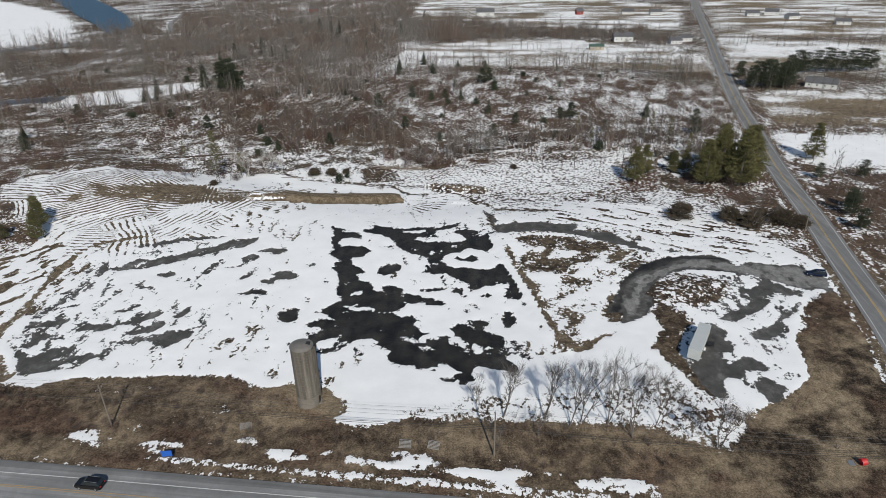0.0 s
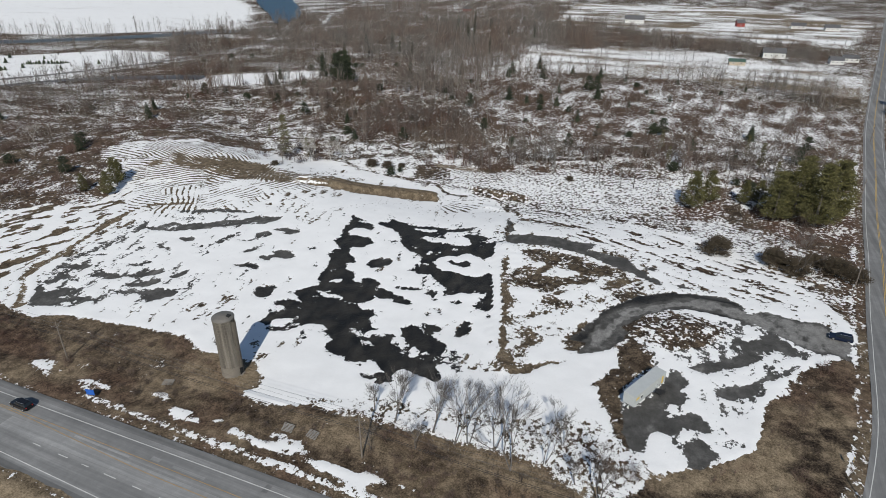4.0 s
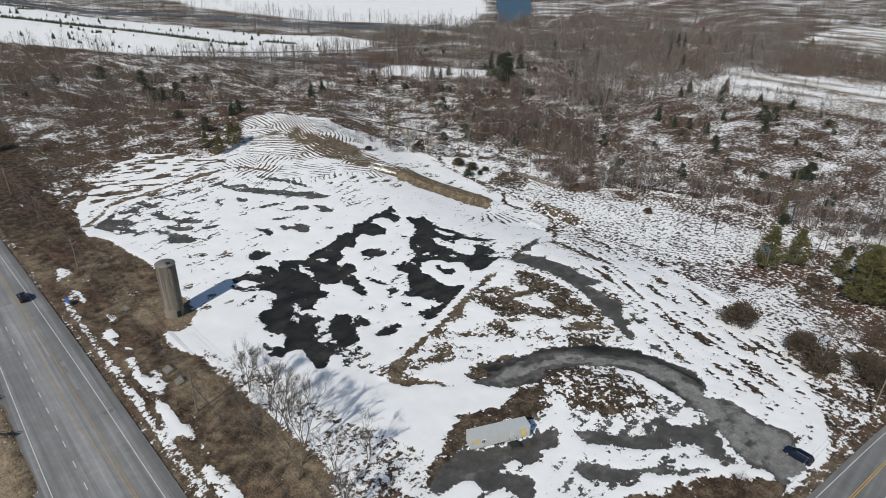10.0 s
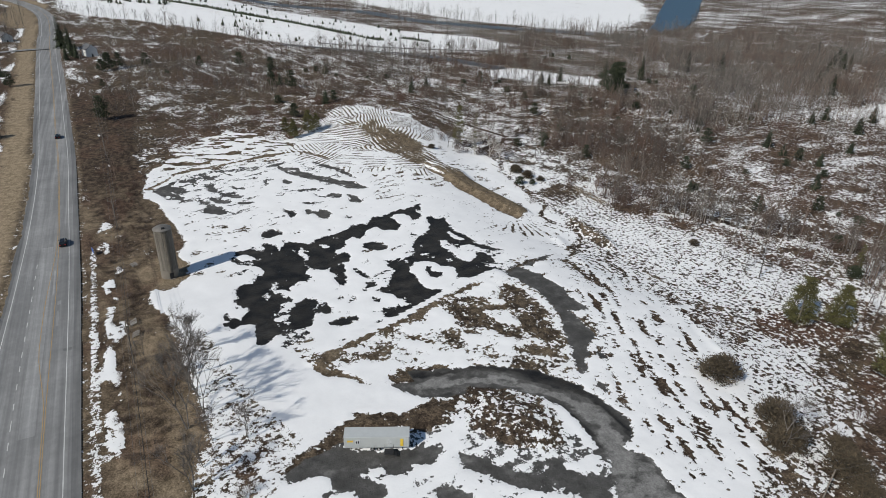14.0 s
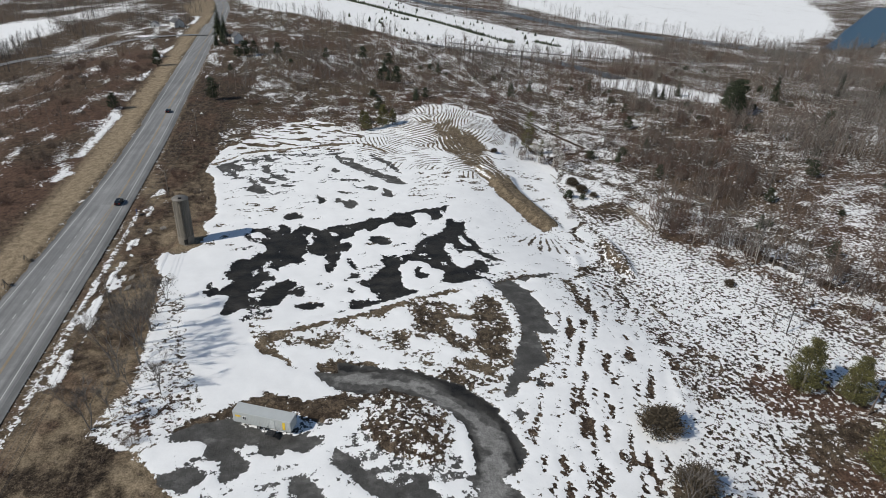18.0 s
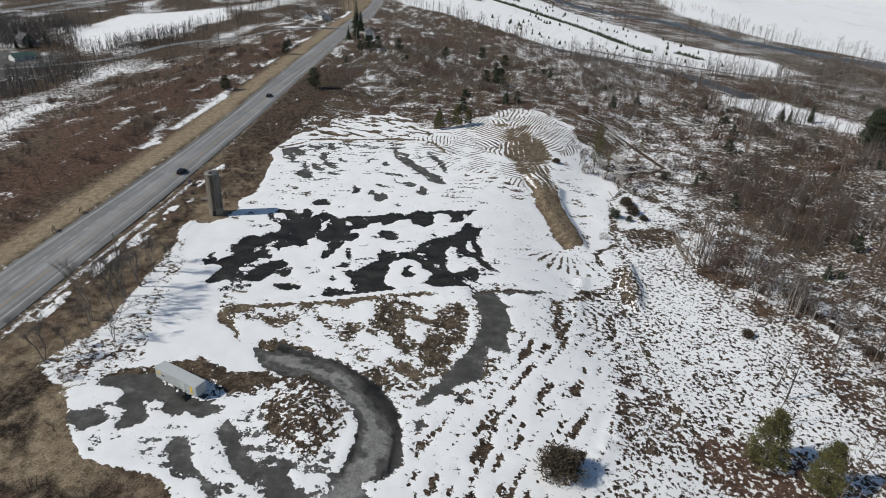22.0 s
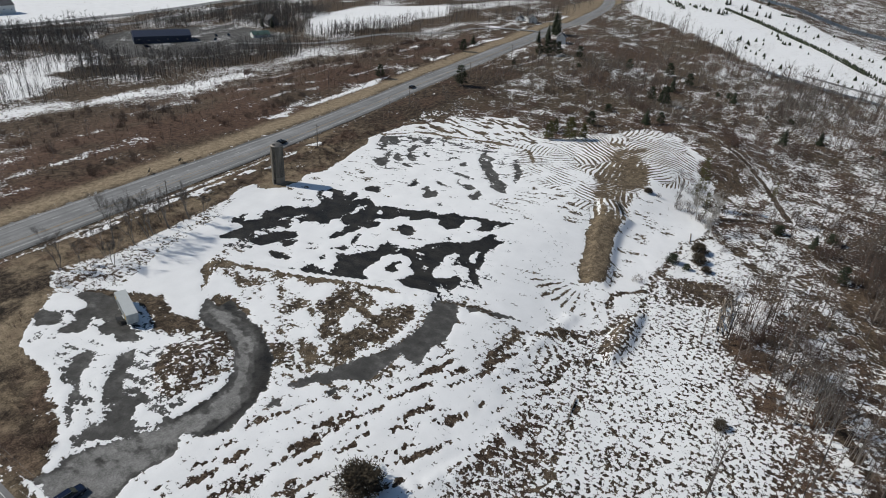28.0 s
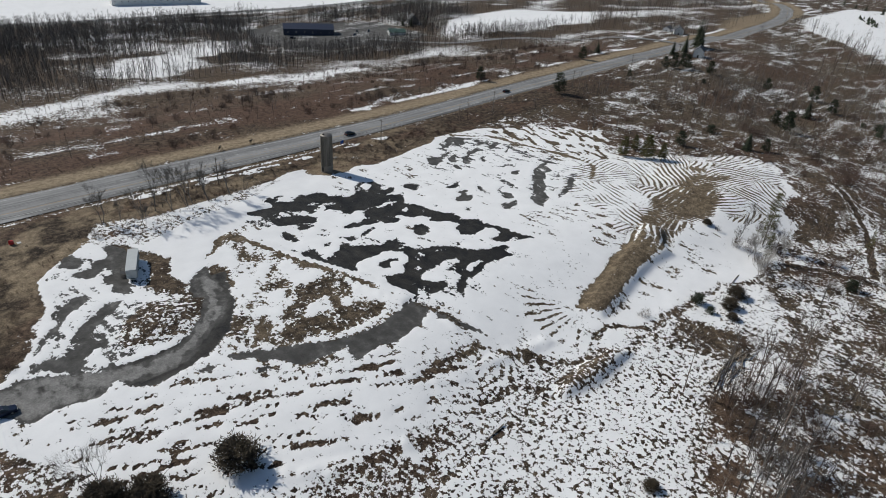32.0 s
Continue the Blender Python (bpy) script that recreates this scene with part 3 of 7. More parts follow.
LOT = [
    [(44.7, 129.5), (47, 128.3), (48.8, 125.7), (47.4, 122.8), (48.3, 120.2), (47.4, 118.4), (44.8, 117.7), (44.8, 115.6), (45.8, 113.7), (49.2, 116.1), (51.3, 116), (53.7, 113.5), (53.6, 111.6), (51.3, 111.6), (49.1, 111.7), (47, 108.8), (44.3, 108.8), (42.5, 106.6), (42.6, 103), (40.8, 100.7), (38.5, 102.4), (37.7, 107.4), (37, 111.2), (40, 114.9), (43.3, 122.3)],
    [(60.2, 125.8), (56.4, 123.1), (52.9, 124.4), (53.4, 126), (58.4, 128.3), (61.9, 132), (64.5, 136.3), (67, 138.5), (69.4, 140.5), (67.2, 136.3), (63, 132.5), (60.8, 128.2)],
    [(51.1, 129.3), (48, 131), (51.4, 135.7), (53.3, 135.3), (57.3, 138.4), (59.4, 141.6), (61.9, 139.1), (59, 136), (55, 133.1)],
    [(64.6, 144.6), (58.3, 141.1), (57.2, 142.7), (59.7, 146.9), (62.1, 147.3), (62.9, 151.4), (64.9, 152), (68, 148.5), (69.7, 145.3), (67.5, 142.3)],
]
LOT_PATCHES = [
    [(48.9, 107.5), (52, 109.1), (53.8, 107.5), (55, 105.9), (51.7, 101.6), (49.9, 101.4), (49.1, 104.7)],
    [(53, 125.7), (54.7, 126.4), (56.5, 125.7), (58.4, 128.3), (60.6, 129.8), (60.3, 127.1), (58.4, 125.5), (57.8, 123.2), (55.9, 123.4), (53.3, 123.1)],
]
LOT_SNOW = [
    [(45.1, 152.9), (44.9, 155.3), (48.7, 155.6), (54.8, 155.4), (58.1, 154.3), (58.1, 152.7)],
]
MOUND_LOT = [
    [(51.5, 140.4), (46, 137), (42, 135.6), (32.7, 141.3), (37.1, 148.2), (42.5, 152.4), (45.7, 152.6), (49.8, 151.7), (54.5, 150.5), (54.8, 146.2)],
    [(33.6, 115.2), (32.2, 119.9), (35.6, 128), (33.7, 131.8), (34.3, 139.2), (40.2, 134.7), (41.1, 130.3), (39.7, 124.2)],
]
PENIN_BARE = [
    [(22.5, 127.8), (20.4, 130.2), (21.7, 134.4), (23, 138.1), (25.9, 138), (26, 131.9), (25.5, 128)],
    [(1.2, 149.7), (-0, 157), (-0.9, 159.8), (6.2, 158.7), (13.2, 159.4), (18.4, 161.7), (20.4, 164.9), (21.8, 164.8), (22.5, 161.5), (19.8, 157.9), (14, 156.8), (14.7, 153.4), (10.9, 150), (7, 151.6)],
    [(-0.6, 170), (0.1, 173.6), (6, 175.3), (14.5, 173.8), (21.6, 171.7), (25.6, 170.5), (29.4, 167.3), (30.7, 165.3), (25.8, 164.5), (21.8, 165.2), (19, 163.3), (14.7, 165.2), (8.6, 164.8), (3.7, 168.7)],
    [(28.4, 152.7), (28.1, 156.6), (30.2, 160.4), (33.1, 163.2), (34.8, 162.4), (35.5, 159.4), (32, 156.5)],
    [(14.6, 144.2), (12.4, 146.6), (14.7, 149.2), (19, 148.6), (17.5, 145.2)],
]
BERM = [
    [(-42.6, 204.4), (-44.1, 209.3), (-47.3, 210), (-58.2, 208.2), (-68.4, 206.2), (-78.5, 205), (-89.2, 206), (-90.4, 202.5), (-98.5, 198.4), (-96.2, 191.6), (-82.3, 195), (-71.6, 196.2), (-59.4, 199.8), (-49.4, 201.5)],
]
DIRT = [
    [(-90.4, 202.5), (-98.5, 198.4), (-113.5, 198.5), (-123.6, 201), (-146.6, 195.4), (-155, 191.6), (-148.5, 183.4), (-122.7, 186.7), (-109, 187.3), (-96.7, 192.1), (-86.2, 199.6)],
]
HEAP = [
    [(-142.3, 158.1), (-158.7, 166.5), (-170, 177.3), (-184.6, 187.7), (-186.9, 196.1), (-175.6, 203.7), (-163.4, 211.1), (-146.8, 213.8), (-133.5, 213.2), (-126.3, 205.7), (-119.6, 201.4), (-88.4, 201.7), (-76.4, 197.6), (-95.6, 176.3), (-91.4, 159.5), (-120.1, 142.5)],
]
MOUND = [
    [(-148, 166), (-165, 174), (-182, 188), (-184, 196), (-174, 204), (-162, 211), (-147, 214), (-134, 212), (-126, 204), (-125, 190), (-130, 175)],
]
DIRT_LANE = [(-106.7, 91.4), (-110.3, 94.6), (-118.9, 101.7), (-121.9, 108.2), (-122, 115), (-124.5, 124.6), (-127.3, 135.1), (-127.8, 145.1), (-125.4, 153.2), (-113.7, 158.5)]
PENIN = [
    [(14.5, 115.6), (11.6, 117.1), (7.1, 126.9), (3.8, 140.5), (-2.4, 156.7), (-5.5, 169.6), (-0.8, 176.2), (7.8, 177.5), (18.7, 174.6), (26.4, 172.0), (35.2, 165.3), (34.0, 162.6), (29.5, 157.8), (25.9, 151.7), (24.4, 144.7), (24.5, 136.8), (24.8, 128.9), (22.8, 123.2)],
]
BERM2 = [
    [(-32.4, 217.8), (-37.0, 222.3), (-21.0, 222.8), (-11.8, 220.2), (-14.0, 217.8), (-22.7, 217.6)],
]
BRUSHFIELD = [
    [(-62.3, 222.7), (-66.9, 240.0), (-57.4, 243.7), (-51.8, 237.4), (-50.5, 225.0)],
]
EAST_STREAKS = [(8, 187), (26, 183), (48, 166), (76, 164), (74, 182), (62, 192), (48, 203), (20, 207), (-4, 209), (-2, 200)]
CHURNED = [(20, 207), (6, 211), (24, 219), (38, 220.5), (47, 209), (41, 202.5), (27, 205)]
DITCH = [(-66, 243), (-39, 249), (-27, 265), (-12, 271), (1, 278), (12, 288), (21, 289)]
RUST_STRIP = [(-30, 268), (-27, 266), (-5, 261.5), (9, 261), (25, 262.6), (34, 262)]
NORTH_SNOW = [(-100, 221), (-98, 232), (-84, 241), (-68, 247), (-54, 243), (-52, 222)]
BROWN_FIELD = [(-560, 12), (-567, 28), (-640, 26), (-755, 0), (-640, -8)]
BRUSH_BAND = [(-135, 600), (105, 592), (112, 645), (-20, 652), (-115, 700)]

# ground heights: x, y, z and reach
LEVELS_NEAR = [(10, 92, 2.2), (-6, 90, 1.9), (26, 94, 2.0), (-20, 87, 1.6), (44, 166, 1.0), (41, 113, 1.0), (70, 150, 1.4), (94, 197, 1.2), (104, 267, -3.2), (77, 229, -3.0), (15, 115, -1.0), (-5, 110, -0.6), (-48, 120, 0.5), (-6, 173, 0.4), (-42, 91, -0.1), (-37, 147, 0.5), (-68, 130, 1.3), (-15, 157, 0.15), (-24, 129, 0.1),
               (-75, 80, 1.0), (-110, 92, 0.6), (-85, 150, 1.4), (-110, 180, 1.7), (-165, 190, 2.4), (-142, 148, 1.6), (-50, 214, -3.2), (-14, 224, -4.2), (-9, 246, -4.0), (-48, 246, -4.2), (-84, 231, -3.6), (-130, 251, -4.0),
               (0, 80, 1.0), (20, 88, 1.0), (48, 190, -0.5), (40, 232, -3.0), (60, 90, 1.3), (-200, 130, 1.5), (-60, 168, 0.75), (-100, 125, 1.3)]
LEVELS_ROAD = [(84, 122, 1.6), (88, 150, 1.4), (91, 175, 1.1), (95, 205, 0.3), (98, 228, -0.9), (101, 250, -2.1), (106, 285, -3.0), (0, 62, 2.0), (60, 62, 2.3), (-60, 62, 2.0), (-130, 62, 2.2), (-200, 58, 2.6), (-300, 52, 2.6), (-420, 47, 2.0)]
LEVELS_FAR = [(-60, 360, -2.5), (-160, 330, -2.5), (-180, 364, -2.0), (-466, 727, -11), (-420, 400, -6), (-500, 200, -3), (-650, 40, 0), (-60, 0, -0.5), (-60, -60, -6), (-234, -200, -17.5), (-60, -160, -14), (-380, -40, -5), (-330, -130, -10),
              (-150, -320, -17), (-700, -250, -14), (60, -60, -5), (150, 420, -3), (0, 550, -2), (150, 700, -2), (250, 650, -2), (180, 280, -3.5), (-700, 500, -9), (-900, 900, -11), (0, 900, -2)]


def height(x, y):
    x, y = np.asarray(x, float), np.asarray(y, float)
    top, low = np.zeros(x.shape), np.full(x.shape, 1e-12)
    for pts, reach, weight in ((LEVELS_NEAR, 19.0, 1.0), (LEVELS_ROAD, 26.0, 0.7), (LEVELS_FAR, 75.0, 0.012)):
        for a, b, z in pts:
            w = weight * np.exp(-np.minimum(((x - a) ** 2 + (y - b) ** 2) / (2 * reach * reach), 60)) + 1e-9
            top, low = top + w * z, low + w
    z = top / low
    # spoil heap, dirt berms and the heaped bank by the tower
    z = z + (1.7 * soft(x + 118, 0, 25) + 0.3) * soft(any_of(x, y, BERM), -1.6, 2.6) + 2.0 * soft(any_of(x, y, BERM2), -1.6, 1.8)
    for line, tall, wide in (([(13, 199.5), (0, 202), (-11, 203.5), (-24, 206)], 0.45, 2.0), ([(24, 209), (34, 207.5), (46, 201)], 0.4, 2.2), ([(-9, 186), (-8, 196), (-3, 202)], 0.4, 1.6)):
        z = z + tall * soft(fbm(x / 4, y / 4, 160), 0.36, 0.6) * soft(wide - along(x, y, line, 8), 0, wide)
    z = z + 1.2 * soft(any_of(x, y, MOUND), -4, 14) + 0.9 * soft(any_of(x, y, MOUND_LOT), -2, 6)
    z = z + 0.5 * soft(3.5 - along(x, y, [(11.6, 117), (7, 127), (3.8, 140.5), (-2.4, 156.7), (-6, 172)], 8), 0, 3)
    return z


def spaced(lo, fine_lo, fine_hi, hi, gap, grow):
    a = list(np.arange(fine_lo, fine_hi, gap))
    for end, sign in ((lo, -1), (hi, 1)):
        p, g = (a[0], gap) if sign < 0 else (a[-1], gap)
        more = []
        while sign * (end - p) > 0:
            g = min(g * grow, 10.0 if abs(p) < 1000 else 150.0)
            p += sign * g
            more.append(p)
        a = more[::-1] + a if sign < 0 else a + more
    return np.array(a)


gx = spaced(-4600, -180, 96, 4600, 0.77, 1.09)
gy = spaced(-4600, 72, 252, 4600, 0.77, 1.08)
X, Y = (v.ravel() for v in np.meshgrid(gx, gy))
Z = height(X, Y)
wx, wy = X + 5 * (fbm(X / 9, Y / 9, 5) - 0.5), Y + 5 * (fbm(X / 9, Y / 9, 15) - 0.5)
cx, cy = X + 1.7 * (fbm(X / 2.2, Y / 2.2, 25, 3) - 0.5), Y + 1.7 * (fbm(X / 2.2, Y / 2.2, 35, 3) - 0.5)

# wild ground: patchy old snow between weeds
u, v = turned(X, Y, 8)
snow = 1.0 * (fbm(u / 22, v / 18, 41, 3) - 0.5) + 1.6 * (fbm(u / 4.4, v / 4.4, 42, 3) - 0.5) * soft(400 - Y, 0, 100) * soft(Y + 20, 0, 60) - 0.31
snow += 0.16 * soft(Y - 238, 0, 15) * soft(X + 130, 0, 30) * soft(320 - Y, 0, 30) - 0.10 * soft(-115 - X, 0, 30) * soft(270 - Y, 0, 30)
frag = 0.30 + 0.26 * fbm(X / 25, Y / 25, 45)
pave, wet = np.full(X.shape, -1.0), np.zeros(X.shape)
tan = 0.25 * fbm(X / 30, Y / 30, 51)
red = soft(fbm(X / 30, Y / 30, 61), 0.38, 0.66) * 0.6


def lay(d, width, **values):
    """Lays values of the fields where the signed distance d is positive, with a soft rim of that width."""
    k = soft(d, -width, width)
    for name, value in values.items():
        f = FIELDS[name]
        f += (value - f) * k


comb, phase, speck = np.zeros(X.shape), np.zeros(X.shape), np.full(X.shape, 0.42)
FIELDS = dict(snow=snow, frag=frag, pave=pave, wet=wet, tan=tan, red=red, comb=comb, phase=phase, speck=speck)
main_d, side_d = along(X, Y, [tuple(p) for p in smooth_line(MAIN_ROAD, 12)]), along(X, Y, [tuple(p) for p in smooth_line(SIDE_ROAD, 12)])
lay(Y - 300, 40, snow=snow + 0.05)
lay(np.minimum(Y - 520, 150 - X), 40, snow=snow + 0.04 + 1.1 * (fbm(X / 18, Y / 40, 243, 3) - 0.5), frag=0.5)
rail_d = along(X, Y, [tuple(p) for p in smooth_line(RAIL_ROAD, 12)])
lay(2.2 - np.abs(rail_d - 5.5) + 4 * (fbm(X / 12, Y / 12, 88) - 0.5), 1.5, snow=0.6, frag=0.5)
lay(inside(wx, wy, HEATH), 8, snow=-0.21 + 1.9 * (fbm(turned(X, Y, -14)[0] / 8, turned(X, Y, -14)[1] / 3.4, 43, 4) - 0.5), frag=0.36, speck=0.55, red=0.55, tan=0.12)
lay(np.minimum(np.minimum(Y - 196, 330 - Y), -104 - X), 20, snow=snow + 0.08, speck=0.62)
lay(1 - np.hypot((X + 100) / 46, (Y - 293) / 30), 0.3, snow=-0.35 + 1.2 * (fbm(X / 7, Y / 4, 248, 3) - 0.5), red=0.3)
lay(np.minimum(np.minimum(X - 20, 112 - X), np.minimum(Y - 236, 300 - Y)), 10, snow=snow + 0.12, speck=0.55)
# south of the main road: tan verge, rusty brush, long snow streaks, wood floor
south = soft(58 - Y + (X + 150) * 0.0 - 0.045 * np.maximum(0, -150 - X), -3, 3)
lay(south * 2 - 1, 0.5, snow=2.6 * (fbm(X / 18, Y / 4.5, 71, 3) - 0.685) - 0.1 + 0.3 * soft(-330 - X, 0, 60), frag=0.42, speck=0.2, red=0.25 + 0.7 * soft(X + 390, 0, 60) * soft(fbm(X / 25, Y / 12, 207), 0.3, 0.55), tan=0.1)
lay(-25 - Y, 25, snow=1.5 * (fbm(X / 40, Y / 24, 72, 2) - 0.68), red=0.2)
lay(np.minimum(18.5 - main_d, south * 40 - 20), 2.5, tan=1.15, red=0.0, speck=0.05, frag=0.3, snow=-1.6 + 1.5 * fbm(X / 20, Y / 4, 73))
lay(np.minimum(1.6 - np.abs(main_d - 20.5) + 6 * (fbm(X / 14, Y / 6, 244) - 0.56), np.minimum(south * 40 - 20, -90 - X)), 0.7, snow=0.5, frag=0.5)
# weeds on the bank north of it
lay(np.minimum(inside(wx, wy, [(-260, 62), (85, 60), (86, 120), (78, 146), (66, 128), (56, 103), (40, 98), (10, 95), (-36, 86), (-60, 98), (-108, 91), (-150, 88), (-260, 96)]), 20), 2, snow=-1.2 + 1.2 * fbm(X / 7, Y / 4, 74), frag=0.34, speck=0.08, red=0.12 + 0.5 * soft(fbm(X / 12, Y / 8, 242), 0.45, 0.65), tan=(0.12 + 0.6 * soft(fbm(X / 9, Y / 6, 75), 0.36, 0.7)) * soft(X + 128, 0, 50))
lay(inside(wx, wy, [(26, 76), (84, 76), (84, 120), (78, 142), (62, 112), (44, 98)]), 4, tan=-0.1 + 0.95 * soft(fbm(X / 7, Y / 6, 89), 0.38, 0.68), red=0.5 * soft(fbm(X / 10, Y / 10, 90), 0.45, 0.6), snow=-1.0)
lay(3.5 - np.hypot(X - 72, (Y - 84) * 1.6) + 5 * (fbm(X / 3, Y / 3, 100) - 0.5), 1.0, snow=0.5)
# dirty snow left by the plough along the ditches
ridge = 0.75 + 0.5 * soft(X + 110, 0, 40) - np.abs(main_d - 12.2 - 1.2 * fbm(X / 15, Y / 15, 76)) + 5.0 * (fbm(X / 8, Y / 8, 77) - 0.5)
lay(np.minimum(ridge, Y - 60) - 1.6, 0.4, snow=0.25, frag=0.7, tan=0.2)
lay(np.minimum(0.75 + 0.9 * (fbm(X / 5, Y / 5, 237) - 0.5) - np.abs(Y - 73.4 - 0.8 * fbm(X / 20, Y / 20, 238)), np.minimum(X + 62 + 14 * (fbm(X / 6, Y / 6, 239) - 0.5), 60 - X)), 0.4, snow=0.16 + 1.0 * (fbm(X / 4, Y / 4, 246) - 0.5), frag=0.6, speck=0.6, tan=0.2)
piles = 5.0 * (fbm(X / 8, Y / 3.2, 78) - 0.745 + 0.12 * soft(X + 85, 0, 30)) - 0.22 * np.abs(main_d - 15)
lay(np.minimum(piles, np.minimum(Y - 60, 25 - X)), 0.7, snow=0.9, frag=0.6)
lay(0.5 - np.abs(side_d - 6.6) + 2.5 * (fbm(X / 6, Y / 6, 79) - 0.5), 0.4, snow=0.4, frag=0.8)
# fields and clearings
for poly in (EAST_PLOTS, EAST_PLOTS_FAR, NORTH_FIELD_FAR, EAST_FIELD_FAR):
    lay(inside(wx, wy, poly, -12), 4, snow=-0.12 + 2.4 * (fbm(X / 45, Y / 12, 80) - 0.47), frag=0.4, tan=0.2 + 0.7 * fbm(X / 40, Y / 25, 87), red=0.05)
lay(inside(wx, wy, POND), 5, snow=0.40 + 0.8 * (fbm(X / 20, Y / 12, 84) - 0.5), frag=0.5)
lay(inside(wx, wy, POND_DARK), 4, snow=-0.6 + 1.0 * (fbm(X / 22, Y / 6, 85) - 0.5), red=0.0, tan=0.0)
lay(inside(wx, wy, BROWN_FIELD), 4, snow=-0.7, tan=0.9, red=0.1)
lay(inside(wx, wy, BRUSH_BAND), 6, snow=-0.40 + 1.2 * (fbm(X / 30, Y / 7, 86) - 0.5), tan=0.1, red=0.3)
lay(inside(wx, wy, YARD), 4, tan=0.2, snow=-0.45 + 1.4 * (fbm(X / 16, Y / 10, 206) - 0.5), red=0.0, pave=0.6)
lay(inside(wx, wy, NORTH_FIELD, -12), 4, snow=0.02 + 1.9 * (fbm(X / 50, Y / 9, 208) - 0.43), frag=0.42, tan=0.6, red=0.1)
for poly in (TREE_FARM, RIVER_FIELD, EAST_FIELD, WOOD_CLEARING, SOUTH_DRIFT, SOUTH_FIELD, SOUTH_FIELD_FAR):
    lay(inside(wx, wy, poly, -12), 4, snow=0.1 + 1.1 * fbm(X / 60, Y / 18, 81), frag=0.42, tan=0.7, red=0.1)
lay(inside(wx, wy, SCRUB_SNOW), 4, snow=0.30 + 0.8 * (fbm(X / 8, Y / 6, 82, 3) - 0.5), frag=0.24, speck=1.15, red=0.08, tan=0.0)
lay(inside(wx, wy, NORTH_SNOW), 3, snow=0.35 + 0.9 * (fbm(X / 6, Y / 5, 189, 3) - 0.5), frag=0.5, red=0.1)
lay(inside(cx, cy, CHURNED) - 1, 3, snow=-0.16 + 0.9 * (fbm(X / 5, Y / 4, 182, 3) - 0.5), frag=0.5, speck=0.6, red=0.35)
lay(2.0 - along(wx, wy, RUST_STRIP, 20) + 5 * (fbm(X / 6, Y / 6, 183) - 0.5), 2.5, snow=-0.35, frag=0.6, red=0.75)
lay(0.4 + 2.4 * (fbm(X / 5, Y / 5, 240) - 0.5) - along(cx, cy, DITCH[2:], 20), 0.4, snow=-0.9, tan=-0.15, red=0.0)
lay(any_of(wx, wy, PINE_FLOOR), 2, snow=-0.95 + 1.2 * fbm(X / 6, Y / 6, 83), frag=0.4, red=1.0)
lay(1.4 + 2 * (fbm(X / 4, Y / 4, 241) - 0.5) - along(cx, cy, [(45, 187.5), (52, 189.5), (57, 187), (64, 188.5), (72, 184.5)], 12), 0.6, snow=-0.6, tan=0.8, red=0.2, frag=0.3)
lay(any_of(wx, wy, BRUSHFIELD), 2, snow=-0.5, frag=0.7)

# the cleared site
k = 0.9 * soft(-50 - X, 0, 40) + 1.8 * soft(-108 - X, 0, 20) * soft(Y - 180, 0, 15)
site = inside(cx + k * (wx - X), cy + k * (wy - Y), CLEARED)
lay(site + 3.5 * soft(Y - 184, 0, 10), 1.2 + 6.0 * soft(Y - 184, 0, 10) * soft(X + 60, 0, 30), snow=1.4, frag=0.27, speck=0.34, red=0.0, tan=0.2)
clean = soft(site, 0, 3)
u, v = turned(X, Y, -72)
pits = 2.6 * (1 - 0.5 * soft(X - 8, 0, 25) * soft(Y - 165, 0, 15)) * (fbm(u / 4.6, v / 1.5, 91, 3) - 0.74 + 0.14 * soft(fbm(X / 22, Y / 22, 191, 2), 0.4, 0.65) + 0.05 * soft(X - 8, 0, 25) * soft(Y - 165, 0, 15))
pits = pits - 0.22 * soft(X + 90, 0, 15) * soft(-12 - X, 0, 8) * soft(195 - Y, 0, 10)
east_part = soft(X - 8, 0, 25) * soft(Y - 165, 0, 15)
snow[:] = np.where(clean > 0.5, np.minimum(snow, -pits - 0.25 + 0.35 * (1 - east_part)), snow)
k = east_part * clean
snow[:] = snow + (np.minimum(snow, 0.55) - snow) * k
frag += 0.06 * k
snow[:] = np.minimum(snow, 1.4 - 0.5 * clean * soft(fbm(X / 18, Y / 18, 198, 2), 0.45, 0.6))
streaks = inside(cx, cy, EAST_STREAKS)
k = soft(streaks, -3, 4)
frag += 0.1 * clean * soft(X + 5, 0, 20)
lay(streaks, 4, speck=0.5, snow=0.64 - 1.15 * soft(fbm(turned(X, Y, -24)[0] / 5.5, turned(X, Y, -24)[1] / 1.1, 186, 3), 0.52, 0.72), comb=0.26 * soft(fbm(X / 6, Y / 6, 187), 0.40, 0.6), frag=0.30, pave=-1.0, tan=-0.1, red=0.2)
sweep = 2 * math.pi / 2.9 * (X * 0.34 + Y * 0.94) + 9.0 * fbm(X / 10, Y / 10, 188, 2)
lay(0.5 - along(cx, cy, [(20, 192), (22.5, 200), (26, 213)], 15), 0.6, snow=0.7, comb=0.0, frag=0.35)
flat_west = soft(inside(X, Y, [(-108, 93), (-80, 100), (-60, 120), (-66, 150), (-92, 160), (-122, 148), (-121, 105)]), -4, 8)
lay(flat_west * 2 - 1, 0.6, pave=1.0)
# patchy bank beyond the dirt lane
lay(inside(wx, wy, [(-124, 98), (-126, 118), (-130, 136), (-131, 150), (-142, 152), (-141, 146), (-160, 137), (-165, 129), (-159, 117), (-146, 106), (-133, 97)]), 2.0, snow=0.75 - 2.2 * soft(fbm(turned(X, Y, 70)[0] / 4.5, turned(X, Y, 70)[1] / 1.8, 231, 3), 0.5, 0.72), frag=0.5, pave=-1.0, tan=0.25)
